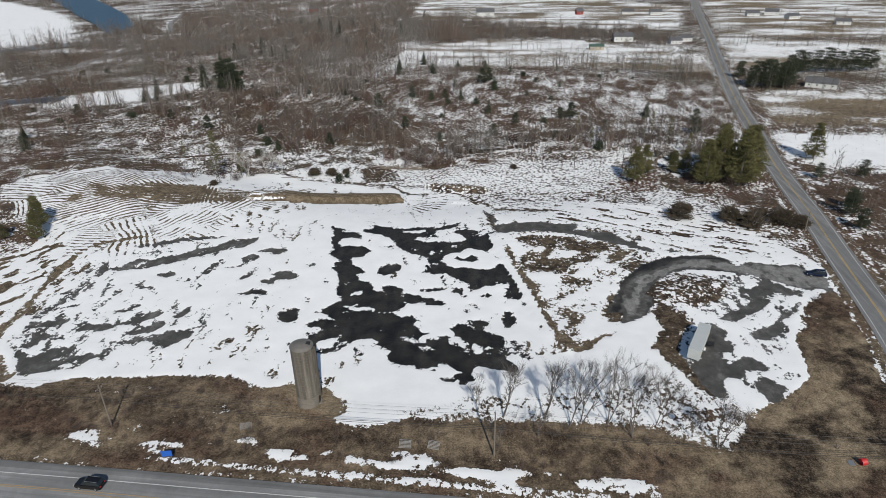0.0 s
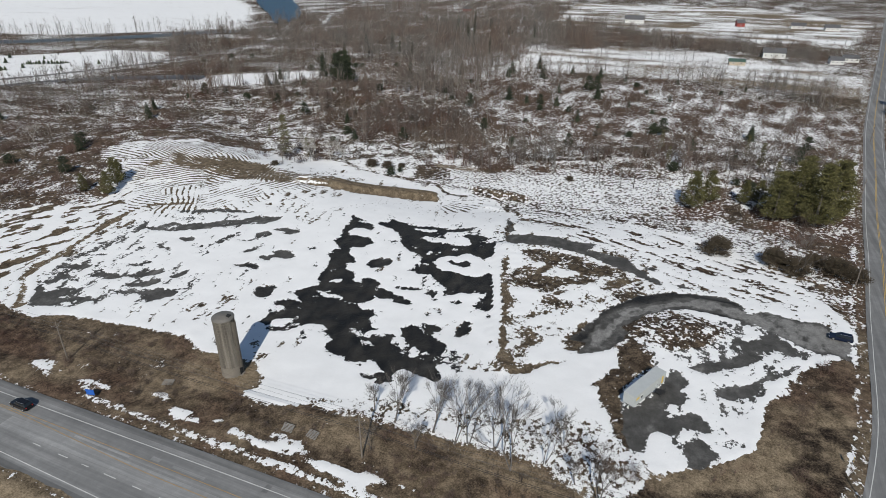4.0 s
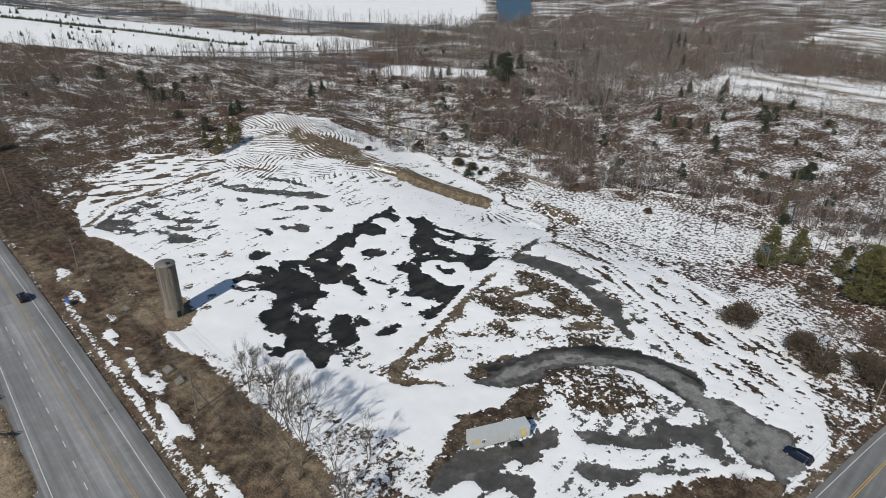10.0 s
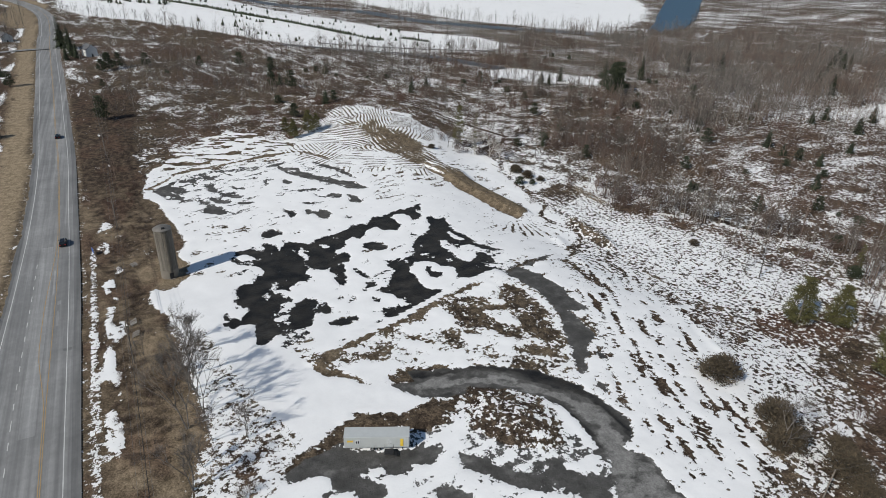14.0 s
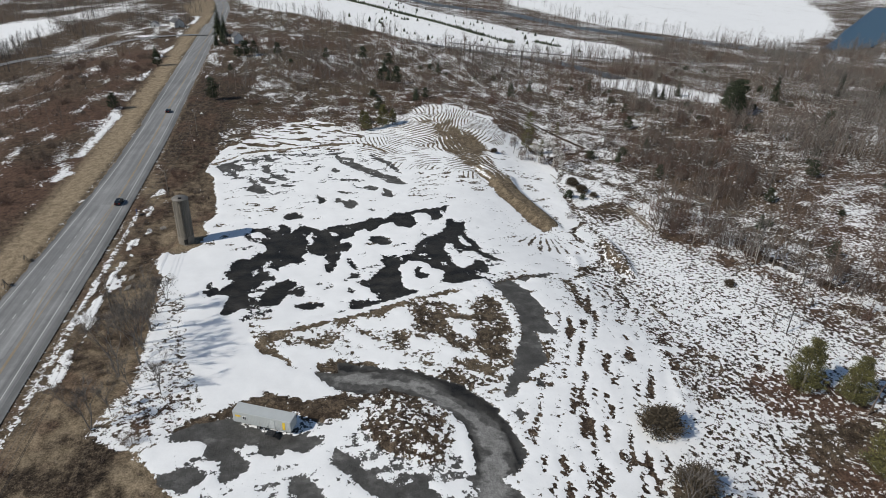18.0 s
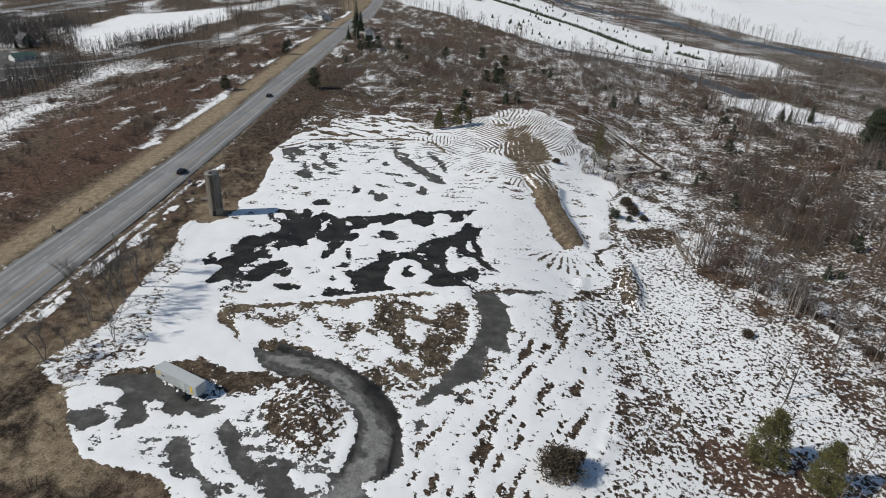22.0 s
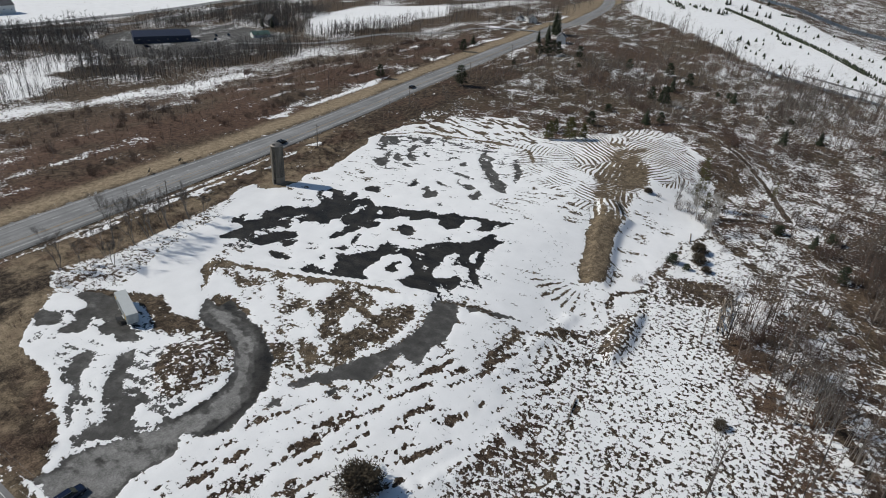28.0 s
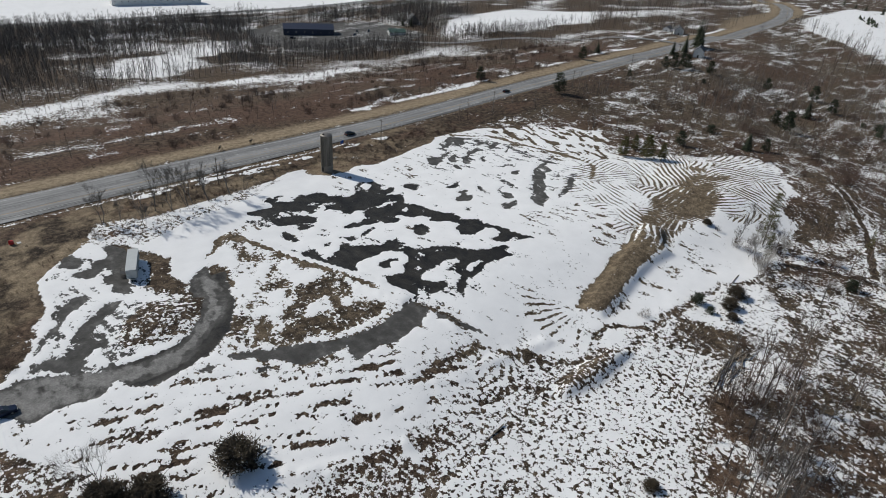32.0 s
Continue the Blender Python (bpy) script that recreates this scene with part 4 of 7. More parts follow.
# smooth drift down the bank
lay(inside(wx, wy, [(-30, 88), (-32, 99), (-8, 107), (14, 114), (26, 117), (27, 101), (15, 99.5), (-6, 94)]), 2.0, snow=1.3, speck=0.06, frag=0.2)
# heap with wheel tracks that wind over it
phase[:] = sweep
ruts = np.random.RandomState(71)
near, hx, hy = np.full(X.shape, 1e9), X + 7 * (fbm(X / 9, Y / 9, 194) - 0.5), Y + 7 * (fbm(X / 9, Y / 9, 195) - 0.5)
for i in range(34):
    rx, ry = ruts.uniform(-190, -74), ruts.uniform(146, 216)
    a = math.atan2(ry - 190, rx + 138) + ruts.uniform(-0.4, 0.4) + (1.4 if i % 4 == 0 else 0.0)
    d = np.hypot((hx - rx) * math.cos(a) + (hy - ry) * math.sin(a), 1.6 * ((hy - ry) * math.cos(a) - (hx - rx) * math.sin(a)))
    across = Y * math.cos(a) - X * math.sin(a) + 4.5 * (fbm(X / 12, Y / 12, 196, 2) - 0.5)
    phase[:] = np.where((d < near) & (X < -66) & (Y > 140), 2 * math.pi / ruts.uniform(1.45, 2.3) * across, phase)
    near = np.minimum(near, d)
heap = any_of(cx, cy, HEAP)
bare = np.maximum(soft(9.5 + 5 * (fbm(X / 7, Y / 7, 247) - 0.5) - along(cx, cy, [(-152, 183), (-140, 187), (-128, 191), (-117, 193.6), (-106, 195), (-92, 196.4)], 16), 0, 8), 0.5 * soft(34 - np.hypot((X + 144) / 1.4, Y - 190), 0, 26))
lay(heap + 4.0 * soft(-110 - X, 0, 20), 2.5, speck=0.15, snow=0.40 + 0.9 * (fbm(X / 5, Y / 5, 94) - 0.5) - 0.62 * bare, frag=0.22, tan=0.30 + 0.2 * bare, comb=0.22 + 0.48 * soft(fbm(X / 6, Y / 6, 197), 0.36, 0.58))
lay(any_of(X + 2 * (wx - X), Y + 2 * (wy - Y), DIRT) + 1.0, 2.5, snow=-0.48 + 1.0 * (fbm(X / 5, Y / 3, 96) - 0.5), tan=0.38, comb=0.36)
# dark track that bends away behind the heap
lay(0.3 - along(cx, cy, [(-190, 223), (-176, 235), (-165, 242.4), (-148, 248.5), (-131, 253.5), (-124, 247), (-122, 240), (-117, 233)], 16), 0.35, snow=-0.9, red=0.1, tan=0.0, speck=0.0)
lay(0.45 - np.abs(along(cx, cy, [(-190, 223), (-176, 235), (-165, 242.4), (-148, 248.5), (-131, 253.5)], 16) - 1.4), 0.4, snow=0.4, frag=0.4)
# fan of scrape marks at the foot of the berm
fan_r, fan_a = np.hypot(X + 45, Y - 204.5), np.arctan2(Y - 204.5 + 0.6 * (wy - Y), X + 45)
k = np.minimum(np.minimum(fan_r - 7.5, 18.5 - fan_r), 9 * (0.75 - np.abs(fan_a + 0.12)))
phase[:] = np.where(k > -1, 34 * fan_a, phase)
lay(k, 1.5, comb=0.75 * soft(fbm(X / 4, Y / 4, 205), 0.34, 0.5), snow=0.28, frag=0.34)
k = inside(cx, cy, [(-22, 203), (-4, 202), (12, 205), (18, 213), (-4, 220), (-22, 215)])
phase[:] = np.where(k > -3, 2 * math.pi / 2.6 * np.hypot(X + 2, Y - 199) + 13 * fbm(X / 7, Y / 7, 210, 3), phase)
lay(k, 4, comb=0.5 * soft(fbm(X / 4, Y / 4, 211), 0.44, 0.6), snow=0.20, frag=0.62, tan=0.0)
for poly in ([(-45, 203), (-22, 200), (-18, 212), (-38, 216)], [(-12, 190), (8, 188), (14, 200), (-6, 202)], [(-70, 176), (-40, 184), (-36, 200), (-66, 194)]):
    lay(inside(cx, cy, poly), 3, snow=0.50 + 0.8 * (fbm(X / 6, Y / 6, 95) - 0.5), frag=0.42)
lane_d = along(cx, cy, [tuple(p) for p in smooth_line(DIRT_LANE, 4)])
lay(0.9 + 2.2 * (fbm(X / 9, Y / 9, 232) - 0.45) - lane_d, 0.5, snow=-0.55 + 1.2 * (fbm(X / 4, Y / 4, 233) - 0.45), tan=0.45, pave=-1.0, frag=0.35)
lay(0.25 - np.abs(lane_d - 3.0 - 1.2 * fbm(X / 10, Y / 10, 234)), 0.4, snow=-0.15, tan=0.3, pave=-1.0, frag=0.4)
# melt pools on the paving
for polys, w in ((MELT_WEST, 0.25), (MELT_FLAT, 0.25), (MELT_SPOTS, 0.3), (MELT_RAGS, 0.3), (BASIN_NORTH, 1.0), (BASIN_WEST, 1.0), (BASIN_SOUTH, 1.0), (BASIN_SPOTS, 0.9), (BASIN_RAGS, 0.8), (BASIN_EAST, 0.9)):
    d = any_of(cx, cy, polys)
    lay(d, 0.5, pave=1.0, wet=w)
    lay(d + 3, 3, frag=0.26)
    crust = 3.0 * (fbm(turned(X, Y, 62)[0] / 5, turned(X, Y, 62)[1] / 1.8, 140, 3) - 0.70) if w < 0.5 else -1.2
    snow[:] = np.minimum(snow, np.maximum(-d, np.maximum(crust, -1.2)))
d = any_of(cx, cy, BASIN_EAST + BASIN_NORTH + BASIN_WEST + BASIN_SOUTH)
u, v = turned(X, Y, -30)
floes = 4.5 * (fbm(u / 3.2, v / 2.0, 95, 3) - 0.70)
rim = soft(d, -4, 0) * soft(fbm(X / 14, Y / 14, 96), 0.35, 0.6)
snow[:] = np.where(d < 0, np.minimum(snow, 1.2 - rim * (1.2 + np.maximum(floes, -1.5))), np.maximum(snow, np.minimum(floes - 0.25, 1.0)))
lay(d + 5, 1.5, pave=1.0, wet=0.9, frag=0.22)
isl = any_of(cx, cy, ISLANDS)
snow[:] = np.maximum(snow, np.minimum(isl, 1.0))
snow[:] = np.minimum(snow, np.maximum(-any_of(cx, cy, ISLAND_POOLS), -1.0))
# the spit between basin and drive, its bare soil and rim
d = any_of(cx, cy, PENIN)
u, v = turned(X, Y, -20)
lay(d, 1.0, pave=-1.0, wet=0.0, tan=0.25, snow=2.6 * (fbm(turned(X, Y, 60)[0] / 7.0, turned(X, Y, 60)[1] / 3.0, 97, 3) - 0.38), frag=0.22, speck=0.35)
lay(any_of(cx, cy, PENIN_BARE), 1.5, snow=-0.34 + 1.3 * (fbm(X / 3, Y / 2.4, 98) - 0.5), frag=0.3, speck=0.5, tan=0.08)
rim_d = along(cx, cy, [(24, 124), (14.5, 115.6), (11.6, 117.1), (7.1, 126.9), (3.8, 140.5), (-2.4, 156.7), (-5.5, 170)])
lay(np.minimum(d, 1.3 + 2.6 * (fbm(X / 7, Y / 7, 235) - 0.5) - rim_d), 0.6, snow=-0.35 + 1.2 * (fbm(X / 4, Y / 4, 236) - 0.5), tan=0.3)
lay(0.35 + 0.5 * soft(128 - Y, 0, 12) - rim_d, 0.4, snow=-0.5, pave=-1.0, tan=0.3, frag=0.2)
lay(0.9 - along(cx, cy, [(16, 175.6), (4, 176), (-4, 173.5), (-4.6, 167)], 12), 0.4, snow=0.35, frag=0.25)
lay(0.7 - np.abs(along(X, Y, [(5.5, 127), (1.5, 141), (-4.5, 156.7), (-9.0, 173)]) - 0.2), 0.4, snow=0.8)
# lot, drive, branch and apron
lot_d = any_of(cx, cy, LOT)
lay(inside(cx, cy, [(36, 104), (40, 100), (50, 102), (59.5, 111), (60, 118), (66, 136), (74, 146), (66, 156), (52, 154), (36, 135)]), 1.0, pave=1.0)
for polys, w in ((LOT, 0.25), (LOT_PATCHES, 0.3), (DRIVE, 0.5), (APRON, 0.05), (BRANCH, 0.3), (DRIVE_SPOT, 0.5)):
    d = any_of(cx, cy, polys)
    lay(d, 0.5, pave=1.0, wet=w)
    lay(d + 2, 2, frag=0.28)
    snow[:] = np.minimum(snow, np.maximum(-d, -1.2))
flakes = 4.0 * (fbm(turned(X, Y, 60)[0] / 7, turned(X, Y, 60)[1] / 3.0, 150, 3) - 0.5)
k = soft(inside(X, Y, [(36, 103), (50, 102), (65, 122), (74, 146), (64, 152), (56, 148), (46, 128)]), -1, 4) * (np.abs(lot_d) < 5)
snow += k * np.clip(flakes - 0.35 * np.sign(snow), -1, 1) * 0.35
snow[:] = np.maximum(snow, np.minimum(any_of(cx, cy, LOT_SNOW), 1.0))
lay(any_of(cx, cy, ICE_STRIP), 0.4, snow=0.16, frag=0.2)
d = along(X, Y, [tuple(p) for p in smooth_line([(76, 152), (64, 156), (54, 159.5), (45, 158), (37, 152), (31, 144), (29, 135), (27, 127)], 4)], 30)
k = soft(any_of(cx, cy, DRIVE), -0.5, 1)
lay(np.minimum(any_of(cx, cy, DRIVE), 0.9 - np.abs(d - 0.2 + 2.2 * (fbm(X / 6, Y / 6, 152) - 0.5))), 0.6, pave=1.0 + 0.46 * soft(Y - 128, 0, 8))
lay(inside(cx, cy, [(66, 150), (72, 148), (82, 149), (83, 157), (74, 160), (62, 160), (50, 160)]), 2.0, pave=1.45)
wet += (-0.1 + 1.0 * soft(d + 3.8 * (fbm(d / 1.0, (X + Y) / 22, 151, 3) - 0.5), 1.7, 3.8) - wet) * k
lay(any_of(cx, cy, MOUND_LOT), 1.6, pave=-1.0, wet=0.0, tan=0.05, snow=-0.18 + 1.3 * (fbm(X / 3.4, Y / 3.4, 99) - 0.5), frag=0.35, speck=0.6, red=0.15)
lay(inside(cx, cy, [(12, 100), (30, 104), (33, 122), (31, 130), (22, 122), (14, 113)]), 1.5, snow=1.6, frag=0.1)
lay(inside(cx, cy, [(35.5, 139.2), (37.6, 134.7), (41, 129.4), (38.3, 125.8), (35.6, 116), (37.2, 112.9), (37.7, 107.4), (40.4, 100.6), (38.3, 101), (36.3, 107.2), (34.1, 110.8), (31.6, 117.2), (29.1, 116.9), (34.3, 126.3), (33, 132.7)]), 0.9, snow=-0.55, frag=0.3, speck=0.45, pave=-1.0, tan=0.1, red=0.1)
# berms
k = soft(-72 - X, 0, 25)
lay(any_of(cx, cy + 1.5, BERM) + 0.2 - 1.8 * k * (fbm(X / 5, Y / 3, 203) > 0.5), 0.8, snow=-0.55 + 0.45 * k + 0.5 * (fbm(X / 7, Y / 2.5, 204) - 0.5), comb=0.55 * k, tan=0.42, pave=-1.0, frag=0.24)
lay(any_of(cx, cy + 1.2, BERM2), 0.8, snow=-0.5, tan=0.15, pave=-1.0, frag=0.35)
for line, w in (([(4, 218), (21.7, 219), (30, 220), (38.3, 222.4)], 0.1), ([(12, 197.4), (6, 198), (0, 199.8)], 0.45), ([(8.4, 196.8), (0, 197.2), (-6, 198)], 0.25), ([(4, 195.4), (-5, 195.6)], 0.0), ([(-7.2, 176.3), (-9.8, 185), (-9.2, 196.4), (-3.6, 201.7)], 0.0), ([(-7, 196), (-14, 205), (-17, 210)], 0.15),
                ([(-38, 221.6), (-50, 220.8), (-64, 221.3), (-87, 223), (-101.7, 233)], 0.1), ([(-40, 212), (-30, 216), (-10, 219), (0, 217)], -0.1), ([(-16, 204), (-20, 213), (-31, 219)], 0.4), ([(-10, 217.6), (-6, 212), (4, 210)], 0.2), ([(-35, 213), (-42, 212), (-50, 220)], 0.5)):
    lay(w - along(cx, cy, line, 20), 0.4, snow=-0.35, tan=0.05, pave=-1.0, frag=0.4)
lay(inside(cx, cy, [(-22, 90), (-4, 90), (12, 91), (26, 91), (39, 86), (47, 99), (30, 107), (16, 101), (-10, 97)]), 2.0, snow=0.25 + 0.9 * (fbm(X / 6, Y / 4, 199) - 0.5), frag=0.6)
# the tower's foot
lay(6.2 - np.hypot((cx + 43) * 0.62, cy - 90.2), 1.5, snow=-0.9, tan=0.8, pave=-1.0)
# verges under the roads
paved = np.minimum(main_d - 8.4 + 1.9 * soft(32 - X, 0, 155), side_d - 4.2)
Z -= 0.30 * soft(-paved, 0.0, 1.2)
lay(1.6 - np.abs(paved - 0.8), 0.6, snow=-0.35, pave=-0.6, tan=0.35, frag=0.5)
# river bed
Z -= 2.5 * soft(inside(X, Y, RIVER), -6, 10)
# snow has thickness
Z += 0.16 * soft(snow, -0.3, 0.4) + 0.10 * (fbm(X / 2.2, Y / 2.2, 101, 3) - 0.5) * (pave < 0) + 0.30 * (fbm(X / 6, Y / 6, 102, 4) - 0.5) * (1 - 0.75 * clean)

nx, ny = len(gx), len(gy)
cell = (np.arange(ny - 1)[:, None] * nx + np.arange(nx - 1)[None, :]).ravel()
me = mesh_from("ground", np.stack((X, Y, Z), 1), np.stack((cell, cell + 1, cell + nx + 1, cell + nx), 1), GROUND, True)
for name, f in FIELDS.items():
    me.attributes.new(name, "FLOAT", "POINT").data.foreach_set("value", f.astype(np.float32))
ground = tagged(new("ground", me), "snowy site with dark melt pools, brown weeds and dry grass", "ground", kind="structure")


def level(x, y):
    """Height of the finished ground."""
    i = int(np.clip(np.searchsorted(gx, x) - 1, 0, nx - 2))
    j = int(np.clip(np.searchsorted(gy, y) - 1, 0, ny - 2))
    a, b = (x - gx[i]) / (gx[i + 1] - gx[i]), (y - gy[j]) / (gy[j + 1] - gy[j])
    k = j * nx + i
    return float((Z[k] * (1 - a) + Z[k + 1] * a) * (1 - b) + (Z[k + nx] * (1 - a) + Z[k + nx + 1] * a) * b)


def levels(x, y):
    i = np.clip(np.searchsorted(gx, x) - 1, 0, nx - 2)
    j = np.clip(np.searchsorted(gy, y) - 1, 0, ny - 2)
    a, b = (x - gx[i]) / (gx[i + 1] - gx[i]), (y - gy[j]) / (gy[j + 1] - gy[j])
    k = j * nx + i
    return (Z[k] * (1 - a) + Z[k + 1] * a) * (1 - b) + (Z[k + nx] * (1 - a) + Z[k + nx + 1] * a) * b


# ---- roads ----
def road_line(pts, gap=4.0):
    c = smooth_line(pts, gap)
    return [(p, ((c[min(i + 1, len(c) - 1)] - c[max(i - 1, 0)]).normalized())) for i, p in enumerate(c)]


def ribbon(name, line, left, right, lift, material, first=0.0, last=1e9, thick=0.0):
    """A strip along a line between two offsets (to the left of travel is positive; numbers or functions of the way gone)."""
    verts, run, prev = [], 0.0, None
    for p, d in line:
        run += (p - prev).length if prev else 0.0
        prev = p
        if not first <= run <= last:
            continue
        n = Vector((-d.y, d.x))
        zc = float(height(p.x, p.y))
        for o in (left, right):
            o = o(run) if callable(o) else o
            verts.append((*(p + n * o), zc + lift))
    k = np.arange(len(verts) // 2 - 1) * 2
    verts = np.array(verts)
    faces = np.stack((k, k + 1, k + 3, k + 2), 1)
    return mesh_from(name, verts, faces, material, True)


main_line, side_line = road_line(MAIN_ROAD), road_line(SIDE_ROAD)
# travel on the main road runs west, so the north side lies to the right (negative)
def north_edge(s):
    return -(6.3 - 1.5 * float(soft(np.array(s), 60, 190)))


def south_edge(s):
    return 7.2 - 2.3 * float(soft(np.array(s), 30, 200))


road = tagged(new("road_main", ribbon("road_main", main_line, lambda s: south_edge(s) + 2.2, lambda s: north_edge(s) - 2.6, 0.05, ASPHALT)), "grey worn asphalt highway with painted lines", "road", kind="structure")
tagged(new("road_main_east", ribbon("road_main_east", road_line([(420, 72), (220, 67.5), (72, 63.5)]), 9.4, -8.9, 0.045, ASPHALT)), "grey asphalt highway past the junction", "road", kind="structure")
side = tagged(new("road_side", ribbon("road_side", side_line, 4.3, -4.3, 0.06, SIDE_ASPHALT)), "grey two-lane asphalt side road", "road", kind="structure")


def painted(name, line, at, width, material, parent, lift, first=0.0, last=1e9):
    me = ribbon(name, line, (lambda s: at(s) + width / 2) if callable(at) else at + width / 2, (lambda s: at(s) - width / 2) if callable(at) else at - width / 2, lift, material, first, last)
    ob = new(name, me)
    ob.parent = parent
    return ob


painted("edge_line", main_line, north_edge, 0.16, WHITE_LINE, road, 0.062)
painted("edge_line", main_line, south_edge, 0.16, WHITE_LINE, road, 0.062)
def median(s):
    return -2.9 + 1.6 * float(soft(np.array(s), 90, 260))


painted("centre_line", main_line, lambda s: median(s) - 0.16, 0.14, DULL_YELLOW, road, 0.062)
painted("centre_line", main_line, lambda s: median(s) + 0.16 + 1.9 * float(soft(np.array(s), 64, 88) - soft(np.array(s), 100, 150)), 0.14, DULL_YELLOW, road, 0.062)
fine_line = road_line(MAIN_ROAD, 1.0)
for k in range(14):
    painted("lane_dash", fine_line, lambda s: 2.3 - 0.4 * float(soft(np.array(s), 60, 160)), 0.16, WHITE_LINE, road, 0.062, 50 + k * 6, 53.2 + k * 6)
painted("shoulder", main_line, lambda s: north_edge(s) - 1.9, 1.5, SHOULDER, road, 0.056, 20, 320)
painted("shoulder", main_line, lambda s: south_edge(s) + 1.5, 1.2, SHOULDER, road, 0.056, 20, 320)
painted("worn_strip", fine_line, lambda s: median(s) + 2.5, 2.6, WORN, road, 0.058, 58, 142)
for first, last, at, width in ((96, 104, -0.9, 0.5), (106, 109, -1.0, 0.8), (112, 126, 0.4, 0.4), (70, 92, 3.4, 0.5)):
    painted("worn_patch", fine_line, lambda s, at=at: median(s) + at, width, WORN, road, 0.059, first, last)
for first, at in ((85, -6.2), (88, -6.6), (91, -5.9)):
    painted("skid_mark", fine_line, at, 1.6, SHOULDER, road, 0.060, first, first + 1.2)
for at in (-0.16, 0.16):
    painted("centre_line", side_line, at, 0.14, YELLOW_LINE, side, 0.072)
for at in (-3.35, 3.35):
    painted("edge_line", side_line, at, 0.14, WHITE_LINE, side, 0.072)
for name, pts, half, label in (("road_track", RAIL_ROAD, 2.6, "narrow grey track by the river"), ("road_lane", LANE, 3.0, "grey lane off the highway"), ("road_highway", HIGHWAY, 6.0, "far highway carriageway"), ("road_highway_near", HIGHWAY_NEAR, 5.0, "second far highway carriageway")):
    tagged(new(name, ribbon(name, road_line(pts), half, -half, 0.5, ASPHALT)), label, "road", kind="structure")

# ---- river and stream ----
m, t, b = nodes_of("sky_tinted_water")
# the blue of the reflected sky is painted into the base colour
b.inputs["Base Color"].default_value, b.inputs["Roughness"].default_value = (0.045, 0.090, 0.140, 1), 0.45
b.inputs["Specular IOR Level"].default_value = 0.12
relief(t, b, noise_at(t, 0.5, 3), 0.15, 0.3)
WATER = m
DARK_WATER = plain("dark_stream_water", (0.045, 0.047, 0.05), 0.35, scale=0.1, vary=0.4)
bm = bmesh.new()
bm.faces.new([bm.verts.new((x, y, -10.2)) for x, y in RIVER])
tagged(part("water_river", bm, WATER), "blue open river bend", "river", kind="structure")
tagged(new("water_stream", ribbon("water_stream", road_line(STREAM, 10), 12, -12, 0.4, DARK_WATER)), "dark narrow stream beside a field", "stream", kind="structure")

tagged(new("water_creek", ribbon("water_creek", road_line(CREEK, 6), lambda s: 3.0 + 4.0 * float(soft(np.array(s), 110, 150)), lambda s: -3.0 - 4.0 * float(soft(np.array(s), 110, 150)), 0.45, DARK_WATER)), "dark still creek in the leafless woods", "creek", kind="structure")

# ---- woods ----
rnd = random.Random(7)


def prism(a, b, ra, rb, out, sides=3):
    a, b = np.array(a), np.array(b)
    d = b - a
    d = d / (np.linalg.norm(d) + 1e-9)
    s = np.cross(d, (0.31, 0.87, 0.38))
    s /= np.linalg.norm(s) + 1e-9
    q = np.cross(d, s)
    base = len(out[0])
    for p, r in ((a, ra), (b, rb)):
        for k in range(sides):
            g = 2 * math.pi * k / sides
            out[0].append(p + r * (math.cos(g) * s + math.sin(g) * q))
    for k in range(sides):
        j = (k + 1) % sides
        out[1].extend([(base + k, base + j, base + sides + j), (base + k, base + sides + j, base + sides + k)])


def shard(a, b, w, out):
    a, b = np.array(a), np.array(b)
    s = np.cross(b - a, (rnd.uniform(-1, 1), rnd.uniform(-1, 1), rnd.uniform(-1, 1)))
    s = s / (np.linalg.norm(s) + 1e-9) * w
    base = len(out[0])
    out[0].extend((a - s, a + s, b))
    out[1].append((base, base + 1, base + 2))


def bare_tree(tall, limbs, twigs, thick, spread=0.28, twig_w=0.035, fine=True):
    """Trunk, rising limbs and fine twigs of a leafless tree: vertices and triangles."""
    out = ([], [])
    lean = (rnd.uniform(-0.06, 0.06), rnd.uniform(-0.06, 0.06))
    n = 4 if fine else 2
    axis = [np.array((lean[0] * z + 0.12 * math.sin(z * 0.9 + limbs), lean[1] * z, z)) for z in np.linspace(0, tall * 0.92, n + 1)]
    for i in range(n):
        prism(axis[i], axis[i + 1], thick * (1 - 0.88 * i / n), thick * (1 - 0.88 * (i + 1) / n), out)
    for _ in range(limbs):
        k = rnd.uniform(0.28, 0.95)
        p = axis[0] + (axis[-1] - axis[0]) * k
        g = rnd.uniform(0, 6.283)
        reach = tall * spread * (1.15 - k) * rnd.uniform(0.7, 1.3)
        tip = p + np.array((math.cos(g) * reach, math.sin(g) * reach, reach * rnd.uniform(0.9, 1.8)))
        if fine:
            mid = (p + tip) / 2 + np.array((math.cos(g), math.sin(g), -0.5)) * reach * 0.12
            prism(p, mid, thick * 0.35 * (1.1 - k), thick * 0.24 * (1.1 - k), out)
            prism(mid, tip, thick * 0.24 * (1.1 - k), 0.008, out)
        else:
            shard(p, tip, thick * 0.4, out)
        for _ in range(twigs):
            s = rnd.uniform(0.2, 1.0)
            q = p + (tip - p) * s
            shard(q, q + np.array((math.cos(g) * 0.4 + rnd.uniform(-0.6, 0.6), math.sin(g) * 0.4 + rnd.uniform(-0.6, 0.6), rnd.uniform(0.4, 1.3))) * tall * 0.075, twig_w, out)
    return np.array(out[0]), np.array(out[1])


